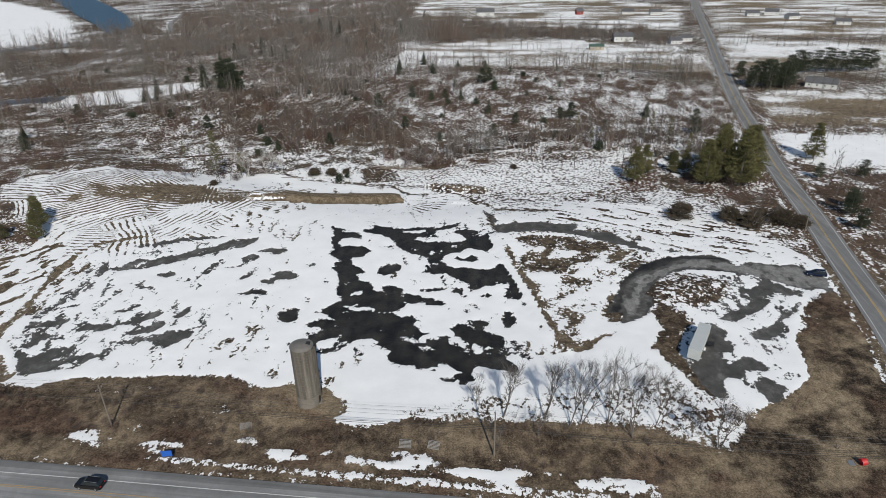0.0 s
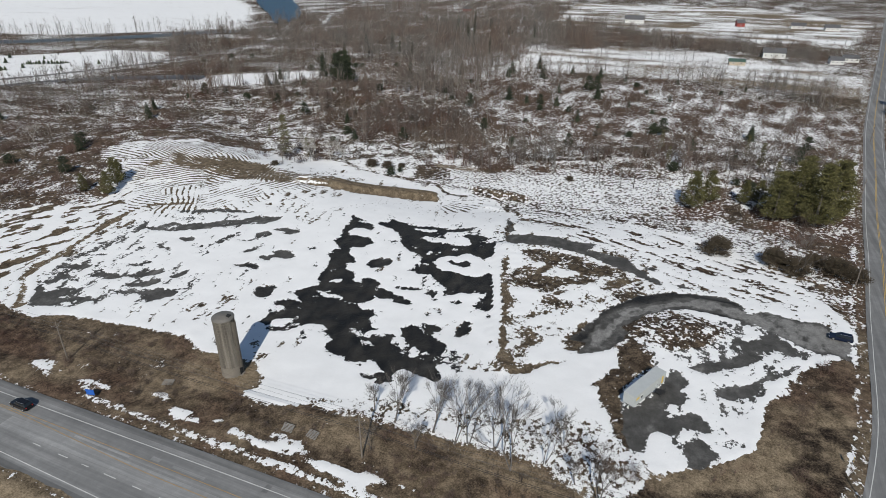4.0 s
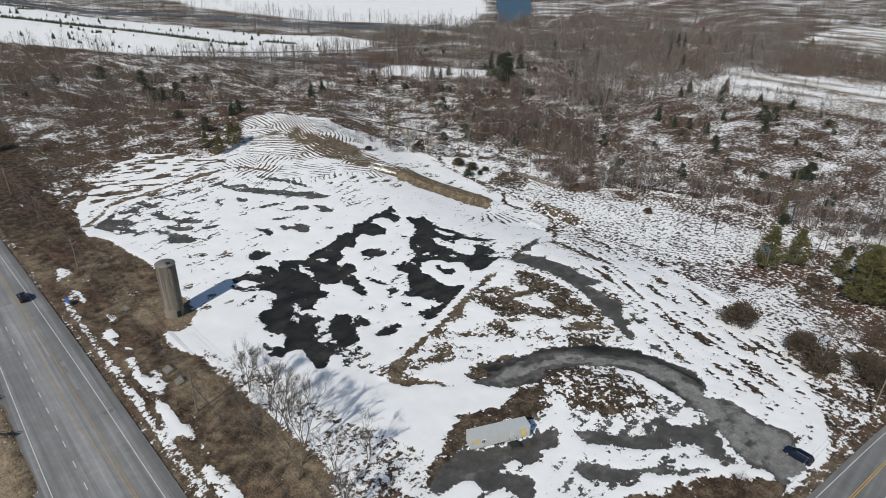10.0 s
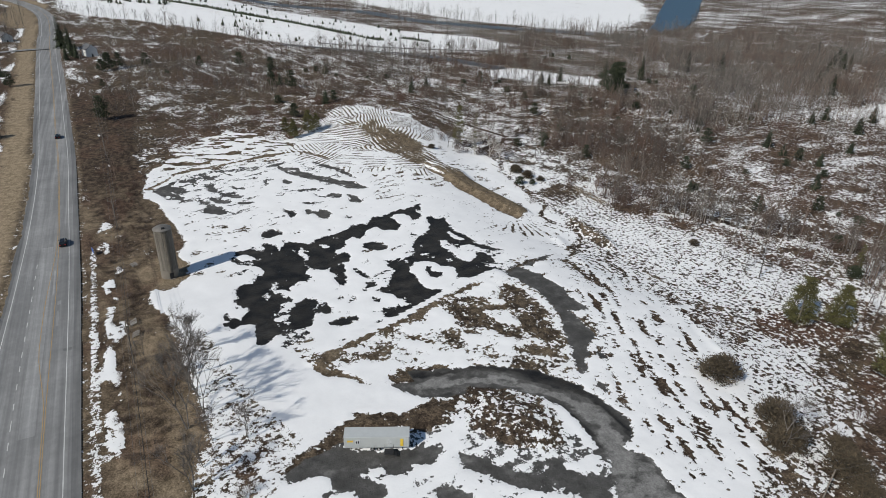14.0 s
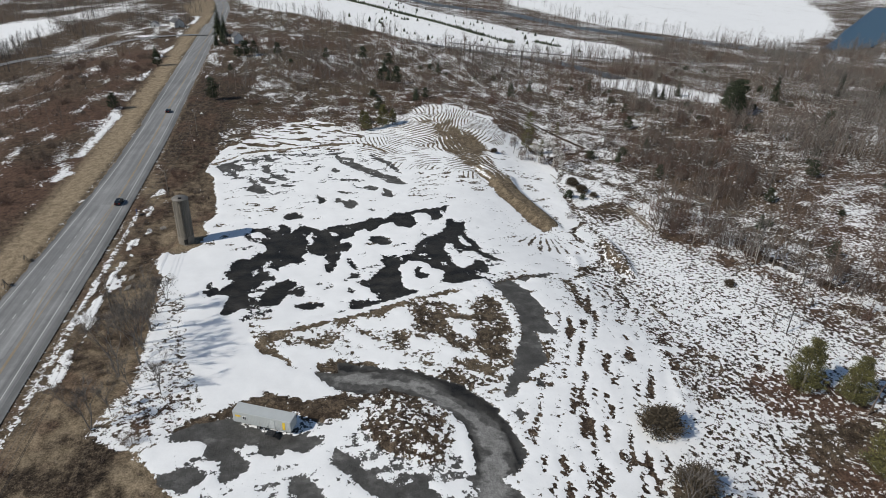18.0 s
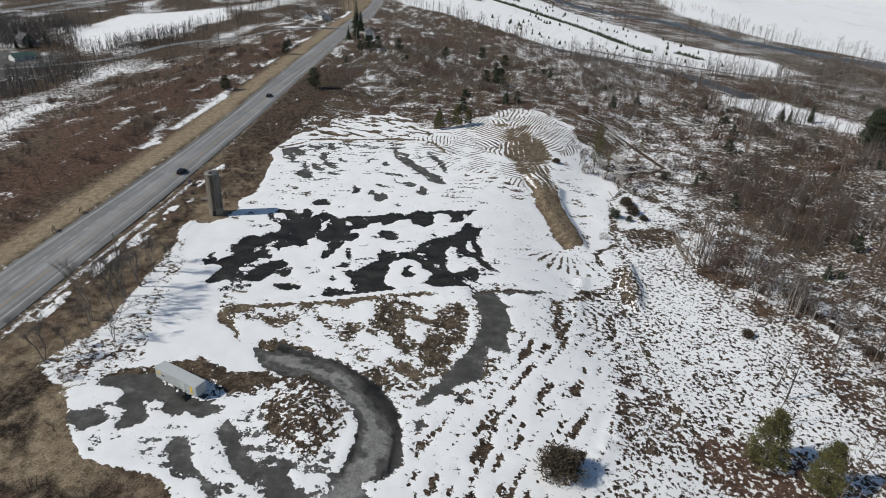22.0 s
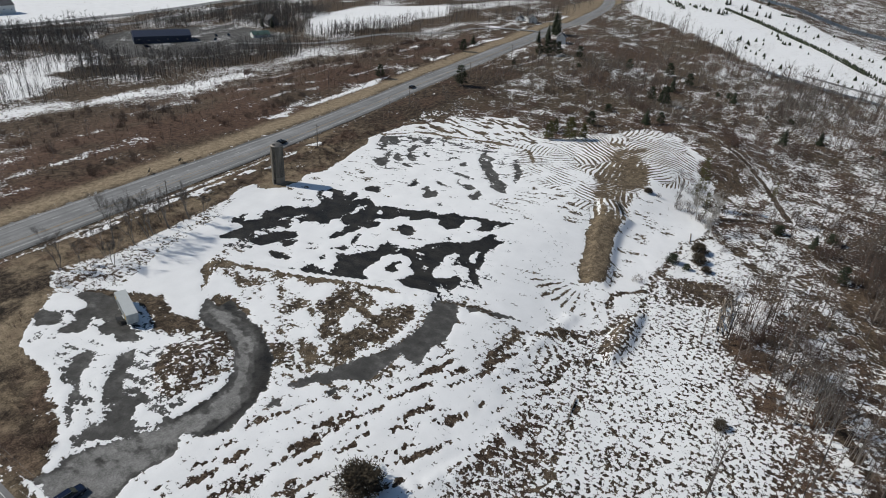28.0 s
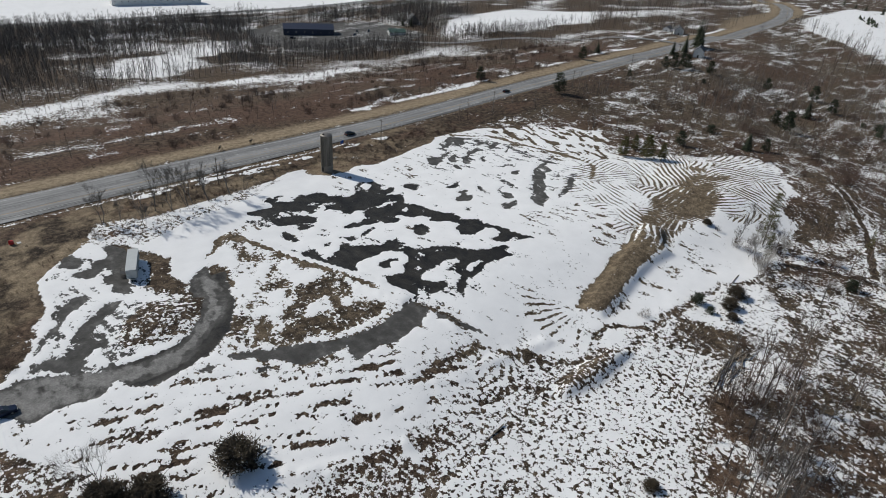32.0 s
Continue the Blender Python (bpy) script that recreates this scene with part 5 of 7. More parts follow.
def bush(tall, stems, w=0.03, wide=0.7):
    out = ([], [])
    for _ in range(stems):
        g, r = rnd.uniform(0, 6.283), rnd.uniform(0, 0.35) * wide
        a = (math.cos(g) * r, math.sin(g) * r, -0.1)
        h = tall * rnd.uniform(0.5, 1.0)
        b = (a[0] + math.cos(g) * h * wide * rnd.uniform(0.1, 0.6), a[1] + math.sin(g) * h * wide * rnd.uniform(0.1, 0.6), h)
        shard(a, b, w, out)
        for _ in range(2):
            s = rnd.uniform(0.35, 0.8)
            q = np.array(a) + (np.array(b) - np.array(a)) * s
            shard(q, q + np.array((rnd.uniform(-1, 1), rnd.uniform(-1, 1), rnd.uniform(0.1, 1))) * tall * 0.3, w * 0.8, out)
    return np.array(out[0]), np.array(out[1])


def scatter(name, templates, spots, material, label, category):
    """One mesh of many turned and scaled copies of the templates at (x, y, scale)."""
    vs, fs, base = [], [], 0
    spots = np.asarray(spots)
    zs = levels(spots[:, 0], spots[:, 1])
    pick = np.random.RandomState(len(spots))
    for (x, y, s), z in zip(spots, zs):
        v, f = templates[pick.randint(len(templates))]
        g = pick.uniform(0, 6.283)
        c, q = math.cos(g) * s, math.sin(g) * s
        w = np.empty_like(v)
        w[:, 0], w[:, 1], w[:, 2] = v[:, 0] * c - v[:, 1] * q + x, v[:, 0] * q + v[:, 1] * c + y, v[:, 2] * s * pick.uniform(0.85, 1.2) + z - 0.1
        vs.append(w)
        fs.append(f + base)
        base += len(v)
    return tagged(new(name, mesh_from(name, np.concatenate(vs), np.concatenate(fs), material)), label, category, kind="stuff")


def spread_over(n, x0, x1, y0, y1, keep, lo, hi, seed):
    r = np.random.RandomState(seed)
    x, y = r.uniform(x0, x1, n), r.uniform(y0, y1, n)
    k = keep(x, y) > r.uniform(0, 1, n)
    return np.stack((x[k], y[k], r.uniform(lo, hi, k.sum())), 1)


OPEN = (TREE_FARM, RIVER_FIELD, NORTH_FIELD, NORTH_FIELD_FAR, EAST_FIELD, EAST_FIELD_FAR, WOOD_CLEARING, RIVER, SOUTH_FIELD, SOUTH_FIELD_FAR, YARD)


def wild(x, y):
    """1 on wild ground, 0 on the site, the roads, the fields and the water."""
    k = 1 - soft(inside(x, y, CLEARED), -3, 0)
    k *= soft(np.minimum(along(x, y, MAIN_ROAD) - 15, along(x, y, SIDE_ROAD) - 9), 0, 3)
    k *= soft(np.minimum(along(x, y, LANE) - 6, along(x, y, RAIL_ROAD) - 6), 0, 2) * soft(np.minimum(along(x, y, STREAM) - 16, along(x, y, CREEK) - 7), 0, 4)
    k *= soft(np.minimum(along(x, y, HIGHWAY) - 10, along(x, y, HIGHWAY_NEAR) - 9), 0, 4)
    for p in OPEN:
        k *= 1 - soft(inside(x, y, p), -2, 3)
    return k


def clumps(x, y):
    k = fbm(x / 15, y / 15, 126)
    for a, b, r in ((-111, 314, 12), (-95, 284, 8), (-70, 284, 8), (-161, 359, 12), (-160, 325, 11), (-173, 321, 10), (-145, 282, 8), (-132, 300, 9), (-24, 292, 10), (-100, 340, 11), (10, 282, 9), (-20, 310, 9), (40, 284, 13), (62, 290, 12), (26, 276, 10), (82, 264, 10), (-110, 268, 10)):
        k = k + 0.16 * np.exp(-((x - a) ** 2 + (y - b) ** 2) / (r * r))
    for a, b, r in ((-62, 259, 14), (-36, 263, 13), (-88, 255, 12)):
        k = k - 0.16 * np.exp(-((x - a) ** 2 + (y - b) ** 2) / (r * r))
    return k


def woods_at(x, y):
    thick = soft(fbm(x / 45, y / 45, 111), 0.42, 0.6) * (0.2 + 0.8 * soft(fbm(x / 11, y / 11, 119), 0.44, 0.55))
    north = soft(y - np.where(x > -110, 256, 264) - 22 * fbm(x / 30, y / 30, 112), 0, 25) * (0.14 + 0.86 * thick)
    north = np.maximum(north, 0.6 * soft(14 - np.abs(y - 268 - 10 * np.sin(x / 40)), 0, 10) * (x > -110))
    north *= np.where(x > -90, 1 - 0.94 * soft(1 - np.hypot((x - 15) / 112, (y - 362) / 88), -0.05, 0.2), 1)
    west = 0.05 + soft(-190 - x, 0, 60) * (0.10 + 0.35 * thick)
    north *= np.where(y < 345, 0.15 + 0.95 * soft(clumps(x, y), 0.44, 0.58), 1)
    north = np.maximum(north, 0.8 * soft(8 - along(x, y, DITCH, 40), 0, 7) * soft(fbm(x / 6, y / 6, 137), 0.36, 0.5))
    return wild(x, y) * (1 - soft(inside(x, y, NORTH_SNOW), -3, 0)) * np.maximum(north, west) * (y > 80) * soft(560 - y, 0, 60) * (x < 112 - 0.0 * y)


TREES = [bare_tree(rnd.uniform(11.0, 18.0), 11, 6, 0.19, spread=0.27, twig_w=0.042, fine=False) for _ in range(9)]
FAR_TREES = [bare_tree(rnd.uniform(11, 17), 8, 5, 0.19, spread=0.27, twig_w=0.065, fine=False) for _ in range(6)]
THIN_TREES = [bare_tree(rnd.uniform(11, 17), 7, 4, 0.21, spread=0.27, twig_w=0.09, fine=False) for _ in range(6)]
BUSHES = [bush(rnd.uniform(1.3, 2.2), 7, 0.04, 0.9) for _ in range(9)]
scatter("bare_woods", TREES, spread_over(19500, -420, 110, 235, 560, woods_at, 0.45, 1.15, 1), BARK, "dense grey leafless woods beyond the site", "woods")
scatter("bare_woods", TREES, spread_over(1500, -48, 78, 242, 306, lambda x, y: wild(x, y) * np.maximum(soft(8 - along(x, y, DITCH, 40), 0, 7), 0.5 * soft(1 - np.hypot((x - 50) / 30, (y - 286) / 16), 0, 0.4)) * soft(fbm(x / 5, y / 5, 138), 0.38, 0.5), 0.4, 0.78, 31), HEDGE_BARK, "row of grey leafless trees along the ditch", "woods")
scatter("bare_woods", TREES, spread_over(7500, -420, -100, 78, 260, woods_at, 0.35, 0.75, 2), BARK, "thin leafless young woods west of the site", "woods")


def south_woods(x, y):
    return wild(x, y) * soft(-78 - y + 18 * fbm(x / 30, y / 30, 113), 0, 14) * (0.35 + 0.65 * soft(fbm(x / 30, y / 30, 114), 0.38, 0.55)) * (1 - 0.75 * soft(inside(x, y, POND), -4, 4)) * soft(y + np.where(x > -230, 316, 272), 0, 12)


scatter("bare_woods", FAR_TREES, spread_over(11000, -420, 70, -200, -60, south_woods, 0.45, 0.85, 3), BACKLIT_BARK, "grey leafless woods south of the highway", "woods")
scatter("bare_woods", THIN_TREES, spread_over(10500, -420, 70, -320, -200, south_woods, 0.5, 0.9, 15), BACKLIT_BARK, "dense dark leafless woods below the far highway", "woods")


def hedges(x, y):
    k = np.zeros(x.shape)
    for line in ([(-700, 42), (-552, 136), (-418, 208), (-366, 280), (-352, 370), (-336, 430)], [(-900, 470), (-606, 487), (-504, 540), (-478, 625)], [(-104, 450), (-39, 464), (122, 450)], [(-110, 590), (150, 590)], [(-130, 680), (160, 645)], [(-160, 990), (240, 1010)],
                 [(112, 300), (260, 306)], [(-1000, 205), (-805, 322), (-712, 405), (-587, 445), (-510, 492)], [(-110, 545), (130, 520)], [(108, 180), (116, 240)], [(-120, 610), (105, 605)], [(-60, 640), (100, 635)], [(112, 760), (330, 750)], [(150, 640), (320, 660)], [(125, 395), (300, 400)], [(125, 420), (340, 420)], [(150, 560), (420, 560)], [(-330, -92), (-560, -80)], [(-300, -200), (-560, -200)]):
        k = np.maximum(k, soft(9 - along(x, y, line, 20), 0, 6))
    k *= 1 - 0.75 * soft(12 - along(x, y, [(-104, 450), (-39, 464), (122, 450)], 20), 0, 2)
    return k * (0.5 + 0.5 * wild(x, y)) * soft(along(x, y, MAIN_ROAD) - 14, 0, 2) * soft(along(x, y, SIDE_ROAD) - 8, 0, 2)


scatter("hedge_trees", FAR_TREES, spread_over(48000, -900, 420, -220, 1020, hedges, 0.4, 0.95, 4), HEDGE_BARK, "rows of leafless trees along the far fields", "trees")
FAR_WOODS = lambda x, y: wild(x, y) * soft(fbm(x / 70, y / 70, 115), 0.33, 0.5) * np.maximum(np.maximum(soft(y - 540, 0, 30), soft(-420 - x, 0, 30) * (y > 60)), soft(-300 - y, 0, 40))
scatter("far_woods", THIN_TREES, spread_over(6200, -950, 100, 60, 1150, FAR_WOODS, 0.7, 1.2, 5), BARK, "far grey leafless woods", "woods")
scatter("far_woods", THIN_TREES, spread_over(5200, -450, -60, 520, 900, lambda x, y: wild(x, y) * (0.12 + 0.88 * soft(fbm(x / 28, y / 28, 118), 0.43, 0.54)), 0.7, 1.2, 7), BARK, "grey leafless woods towards the river", "woods")
scatter("far_woods", FAR_TREES, spread_over(1500, -1000, 100, -700, -40, lambda x, y: wild(x, y) * np.maximum(soft(-340 - y, 0, 40), soft(-430 - x, 0, 20)), 0.7, 1.2, 6), BARK, "far leafless woods south of the highway", "woods")
scatter("roadside_trees", FAR_TREES, spread_over(420, -330, 60, -50, 42, lambda x, y: wild(x, y) * soft(fbm(x / 22, y / 22, 117), 0.45, 0.6), 0.3, 0.65, 9), BARK, "small leafless trees in the brush by the highway", "trees")
scatter("roadside_trees", FAR_TREES, spread_over(700, 112, 420, 200, 620, lambda x, y: wild(x, y) * soft(fbm(x / 25, y / 25, 116), 0.52, 0.62), 0.5, 1.0, 8), BARK, "leafless trees among fields and gardens", "trees")


def thicket(tall, wide, stems):
    """A rounded clump of many thin rising stems, as wide as it is high."""
    out = ([], [])
    for _ in range(stems):
        g, r = rnd.uniform(0, 6.283), math.sqrt(rnd.uniform(0, 1))
        a = np.array((math.cos(g) * r * wide * 0.6, math.sin(g) * r * wide * 0.6, 0.0))
        h = tall * math.sqrt(max(0.05, 1 - 0.75 * r * r)) * rnd.uniform(0.65, 1.05)
        b = np.array((math.cos(g) * r * wide, math.sin(g) * r * wide, h))
        m = a + (b - a) * rnd.uniform(0.35, 0.6)
        shard(a, b, 0.030, out)
        for _ in range(2):
            shard(m, m + np.array((rnd.uniform(-0.5, 0.5) * wide, rnd.uniform(-0.5, 0.5) * wide, h * rnd.uniform(0.25, 0.5))), 0.022, out)
    return np.array(out[0]), np.array(out[1])


def thickets_at(x, y):
    k = wild(x, y) * soft(clumps(x, y), 0.50, 0.60) * (1 - soft(inside(x, y, SCRUB_SNOW), -4, 0)) * (1 - soft(inside(x, y, NORTH_SNOW), -3, 1))
    row = 0.75 * soft(7 - along(x, y, DITCH, 40), 0, 6) + 0.8 * soft(1 - np.hypot((x - 48) / 30, (y - 284) / 15), 0, 0.4)
    k = np.maximum(k * (0.35 + 0.65 * soft(y - 244, 0, 10)) * (1 - 0.85 * soft(inside(x, y, HEATH), -8, 4)), wild(x, y) * row)
    return k * soft(along(x, y, SIDE_ROAD) - 11, 0, 4)


THICKETS = [thicket(rnd.uniform(3.8, 6.5), rnd.uniform(2.4, 3.8), 74) for _ in range(8)]
scatter("thickets", THICKETS, spread_over(5200, -330, 100, 95, 400, thickets_at, 0.5, 1.2, 14), TWIGS, "dense rounded leafless thickets on wild ground", "shrubs")


scatter("thickets", THICKETS, spread_over(900, -330, 60, -62, 40, lambda x, y: wild(x, y) * soft(fbm(x / 16, y / 9, 128), 0.50, 0.62), 0.4, 0.9, 16), TWIGS, "brown leafless thickets beside the highway", "shrubs")
scatter("roadside_trees", THIN_TREES, spread_over(2300, -950, -320, -190, 60, lambda x, y: wild(x, y) * soft(fbm(x / 40, y / 25, 129), 0.42, 0.55), 0.4, 0.9, 17), BACKLIT_BARK, "grey leafless woods beside the far highway bend", "trees")


BRUSHY = lambda x, y: wild(x, y) * soft(1 - np.hypot((x + 100) / 46, (y - 293) / 30), 0, 0.5) * soft(fbm(x / 9, y / 9, 142), 0.36, 0.52)
scatter("thickets", THICKETS, spread_over(700, -150, -50, 255, 330, BRUSHY, 0.5, 1.2, 34), TWIGS, "brown leafless thickets under the young woods", "shrubs")
scatter("bare_woods", TREES, spread_over(1100, -150, -50, 255, 330, BRUSHY, 0.4, 0.8, 35), HEDGE_BARK, "close stand of slim leafless trees", "woods")
scatter("thickets", THICKETS, spread_over(2600, -450, 110, 470, 820, lambda x, y: wild(x, y) * (0.15 + 0.85 * soft(fbm(x / 34, y / 34, 141), 0.40, 0.55)), 1.1, 2.1, 33), BARK, "grey leafless crowns of the woods towards the river", "woods")


def brush_at(x, y):
    k = wild(x, y) * (0.25 + 0.75 * soft(fbm(x / 14, y / 14, 121), 0.35, 0.6)) * (0.7 + 0.3 * soft(-100 - x, 0, 30))
    k *= 1 - 0.93 * soft(np.maximum(inside(x, y, SCRUB_SNOW), inside(x, y, NORTH_SNOW)), -2, 2)
    k *= 1 - 0.25 * (y > 50) * soft(104 - y, 0, 4) * soft(x + 120, 0, 20)
    return k * soft(along(x, y, SIDE_ROAD) - 10, 0, 4)


scatter("brush", BUSHES, spread_over(21500, -330, 100, 76, 345, brush_at, 0.45, 0.95, 11), TWIGS, "brown leafless brush on wild ground", "brush")
BANK_POLY = [(-24, 85), (34, 80), (36, 90), (8, 93), (-18, 91)]
scatter("brush", BUSHES, spread_over(380, -30, 50, 78, 104, lambda x, y: soft(inside(x, y, BANK_POLY), -1, 3), 0.5, 1.2, 13), TWIGS, "tangled brown brush under the bank trees", "brush")
scatter("thickets", THICKETS, spread_over(560, -118, 34, 76, 97, lambda x, y: soft(inside(x, y, [(-118, 77), (30, 77), (36, 88), (6, 92), (-30, 83), (-48, 92), (-62, 95), (-80, 92), (-104, 87), (-118, 88)]), -0.5, 1.5) * (np.hypot(x + 40, y - 91) > 8) * soft(fbm(x / 6, y / 5, 139), 0.4, 0.55), 0.16, 0.40, 32), TWIGS, "low brown weeds and brambles on the road bank", "weeds")
scatter("brush", BUSHES, spread_over(6500, -330, 70, -75, 46, brush_at, 0.5, 1.2, 12), TWIGS, "rusty brown brush beside the highway", "brush")


# ---- evergreens ----
def spruce(tall, wide, levels_n, arms, droop=0.25):
    out = ([], [])
    for i in range(levels_n):
        k = i / levels_n
        z = tall * (0.08 + 0.92 * k)
        reach = wide * (1 - k) ** 0.85 + 0.12
        for j in range(arms):
            g = rnd.uniform(0, 6.283)
            l = reach * rnd.uniform(0.65, 1.1)
            a = np.array((0, 0, z))
            d = np.array((math.cos(g), math.sin(g), -droop + 0.3 * k))
            s = np.array((-math.sin(g), math.cos(g), 0))
            for n in range(5):
                f = (n + 0.6) / 5
                p = a + d * l * f
                w = 0.16 * l * (1.1 - f) + 0.10
                base = len(out[0])
                out[0].extend((p - s * w * 1.6 - d * w * 0.2, p + d * w * 2.0 + np.array((0, 0, rnd.uniform(-0.25, 0.1) * w * 3)), p + s * w * 1.6 + np.array((0, 0, rnd.uniform(-0.3, 0.2) * w * 2)), p - d * w + np.array((0, 0, 0.25 * w))))
                out[1].extend([(base, base + 1, base + 3), (base + 1, base + 2, base + 3)])
    return np.array(out[0]), np.array(out[1])


def pine(tall, wide, clumps, tuft, blunt=0.55, size=1.0):
    """Open pine crown: uneven tiers of boughs, each with many fine tufts of needles."""
    out = ([], [])
    tiers = max(4, int(tall / 1.1))
    for _ in range(clumps):
        k = min(0.98, (rnd.randrange(tiers) + rnd.gauss(0.5, 0.16)) / tiers)
        k = max(0.0, k) ** 1.15
        g = rnd.uniform(0, 6.283)
        r = wide * (1 - k * 0.97) ** blunt * min(1.0, 0.55 + 3 * k) * math.sqrt(rnd.uniform(0.08, 1.0)) * (1 + 0.22 * math.sin(3 * g + 9 * k))
        c = np.array((math.cos(g) * r, math.sin(g) * r, tall * (0.13 + 0.87 * k) - 0.10 * r))
        for _ in range(tuft):
            p = c + np.array((rnd.gauss(0, 0.42), rnd.gauss(0, 0.42), rnd.gauss(0, 0.15))) * size
            d = np.array((math.cos(g) + rnd.gauss(0, 0.8), math.sin(g) + rnd.gauss(0, 0.8), rnd.gauss(0.5, 0.5)))
            d = d / np.linalg.norm(d) * rnd.uniform(0.28, 0.55) * size
            s = np.cross(d, (rnd.gauss(0, 1), rnd.gauss(0, 1), rnd.gauss(0, 1)))
            s = s / (np.linalg.norm(s) + 1e-6) * 0.075 * size
            base = len(out[0])
            out[0].extend((p - s, p + s, p + d))
            out[1].append((base, base + 1, base + 2))
    return np.array(out[0]), np.array(out[1])


def evergreen(name, crown, trunk_h, trunk_r, material, label, x, y, scale=1.0, group=""):
    ob = empty(name, x, y, level(x, y) - 0.05, rnd.uniform(0, 360))
    tagged(ob, label, "tree", group)
    bm = bmesh.new()
    rod(bm, (0, 0, -0.2), (0.05, 0, trunk_h * 0.5), trunk_r, trunk_r * 0.6, 7)
    rod(bm, (0.05, 0, trunk_h * 0.5), (0.0, 0.03, trunk_h), trunk_r * 0.6, 0.03, 7)
    part("trunk", bm, TRUNK, ob)
    c = new("crown", mesh_from("crown", *crown, material))
    c.parent = ob
    ob.scale = (scale,) * 3
    return ob


def moved(x, y, scale):
    return Matrix.Translation((x, y, level(x, y) - 0.05)) @ Matrix.Rotation(rnd.uniform(0, 6.283), 4, "Z")


def stand(first, spots, size=1.0):
    for x, y, s in spots:
        s *= size
        c = copy_thing(first, moved(x, y, s))
        c.scale = (s, s, s)


dark = evergreen("spruce_tree", spruce(9.0, 3.3, 18, 13), 8.8, 0.18, NEEDLE, "dark green spruce standing in brown brush", -227, 246)
stand(dark, [(-275, 178, 0.9), (-67, 362, 1.0), (-55, 357, 0.7), (-38, 359, 0.7), (-76, 461, 1.1), (-303, 178, 1.1), (-200, 184, 0.9), (-320, 28, 0.9), (-222, 338, 1.0), (62, 330, 0.9), (-112, 262, 0.6), (-40, 282, 0.6), (-130, 285, 0.7), (-240, 262, 0.8), (-300, 215, 0.9), (-20, 330, 0.8), (-150, 400, 1.2), (-120, 420, 1.1), (-90, 440, 1.0)])
round_pine = evergreen("pine_tree", pine(8.5, 3.2, 150, 34), 8.2, 0.2, NEEDLE, "dark bushy pine standing in brown brush", -261, 181, 1.25)
stand(round_pine, [(-183, 368, 2.3), (-190, 371, 2.0), (-178, 364, 1.8), (-326, 84, 1.2), (-333, 90, 1.1), (-334, 106, 1.0), (-340, 84, 1.0), (-291, 35, 1.0), (-276, 80, 0.5), (-327, 184, 1.0), (-82, 337, 0.9), (-47, 357, 0.7), (-29, 403, 1.1), (-180, 162, 0.8), (-349, 167, 1.1), (-186, 36, 0.9), (-321, 80, 0.9), (-25, 408, 1.0), (23, 322, 1.0), (-90, 270, 0.7), (-15, 290, 0.75), (-270, 172, 0.9), (-205, 190, 0.7), (-160, 290, 0.8), (-60, 300, 0.7), (-345, 140, 0.9), (-238, 300, 0.9), (-5, 310, 0.7), (38, 300, 0.7), (-185, 300, 0.7), (80, 300, 0.9), (85, 322, 0.8)])
tall = evergreen("spruce_tree", spruce(25.0, 6.2, 30, 15), 24.5, 0.38, NEEDLE, "tall dark spruce above the leafless woods", -421, 56)
stand(tall, [(-209, 632, 0.62), (-180, 602, 0.6), (-205, 620, 0.5), (-192, 612, 0.55), (-234, 747, 0.7), (-291, 730, 0.6), (-222, 470, 0.45), (-202, 486, 0.42), (-189, 483, 0.45), (-216, 340, 0.38), (-224, 355, 0.45), (-204, 376, 0.75), (-190, 372, 0.7), (-415, 61, 0.75), (-385, 63, 0.6), (-378, 66, 0.5), (-372, 60, 0.45), (-210, 414, 0.7), (-230, 480, 0.6), (-216, 500, 0.6), (-150, 520, 0.55), (-130, 505, 0.6), (-170, 560, 0.6), (-190, 610, 0.6), (-120, 600, 0.55)])
cedar = evergreen("cedar_tree", pine(9.0, 2.7, 130, 26, 0.35, 1.15), 8.4, 0.2, NEEDLE, "dense dark cedar beside the highway", -203, 79, 1.25)
larch = evergreen("pine_tree", pine(19.0, 3.0, 150, 24, 0.75), 18.6, 0.22, PINE, "slender yellow-green pine among leafless trees", -122, 222)
stand(larch, [(-150, 247, 0.4), (65, 285, 0.62), (60, 300, 0.55), (70, 268, 0.5), (25, 300, 0.5), (-114, 226, 0.5), (30, 278, 0.45)])
white = evergreen("pine_tree", pine(12.3, 3.9, 230, 40, 0.82), 11.8, 0.26, PINE, "bushy olive green pine on rusty needle litter", 42.5, 232.5, 1.12)
stand(white, [(47.5, 241, 0.98), (59, 243, 0.75), (64, 246, 0.7), (68, 230, 1.4), (74, 234, 1.65), (80, 229, 1.75), (85, 237, 1.7), (88, 247, 1.5), (77, 246, 1.55), (70, 240, 1.2), (120, 266, 1.25), (-152, 161, 0.85), (-147, 153, 0.7), (-156, 166, 0.6), (-158, 152, 0.55)])
low = evergreen("juniper_bush", pine(3.2, 2.7, 110, 36, 0.4), 2.4, 0.12, RUSTLEAF, "rusty brown juniper bush in the snow", 51.5, 193.2, 1.55)
stand(low, [(66.5, 191.5, 1.45), (72, 187.5, 1.4), (81.5, 191, 1.5), (86, 188, 1.2), (-4, 246, 0.6), (-77, 230, 0.9), (-84, 229, 1.0), (-72, 233, 0.6), (77, 196, 0.9), (-115, 205, 0.6), (66, 193, 0.7)])
small = evergreen("juniper_bush", pine(2.6, 1.35, 62, 20, 0.5, 0.9), 2.2, 0.07, NEEDLE, "small dark juniper among leafless brush", -100, 300)
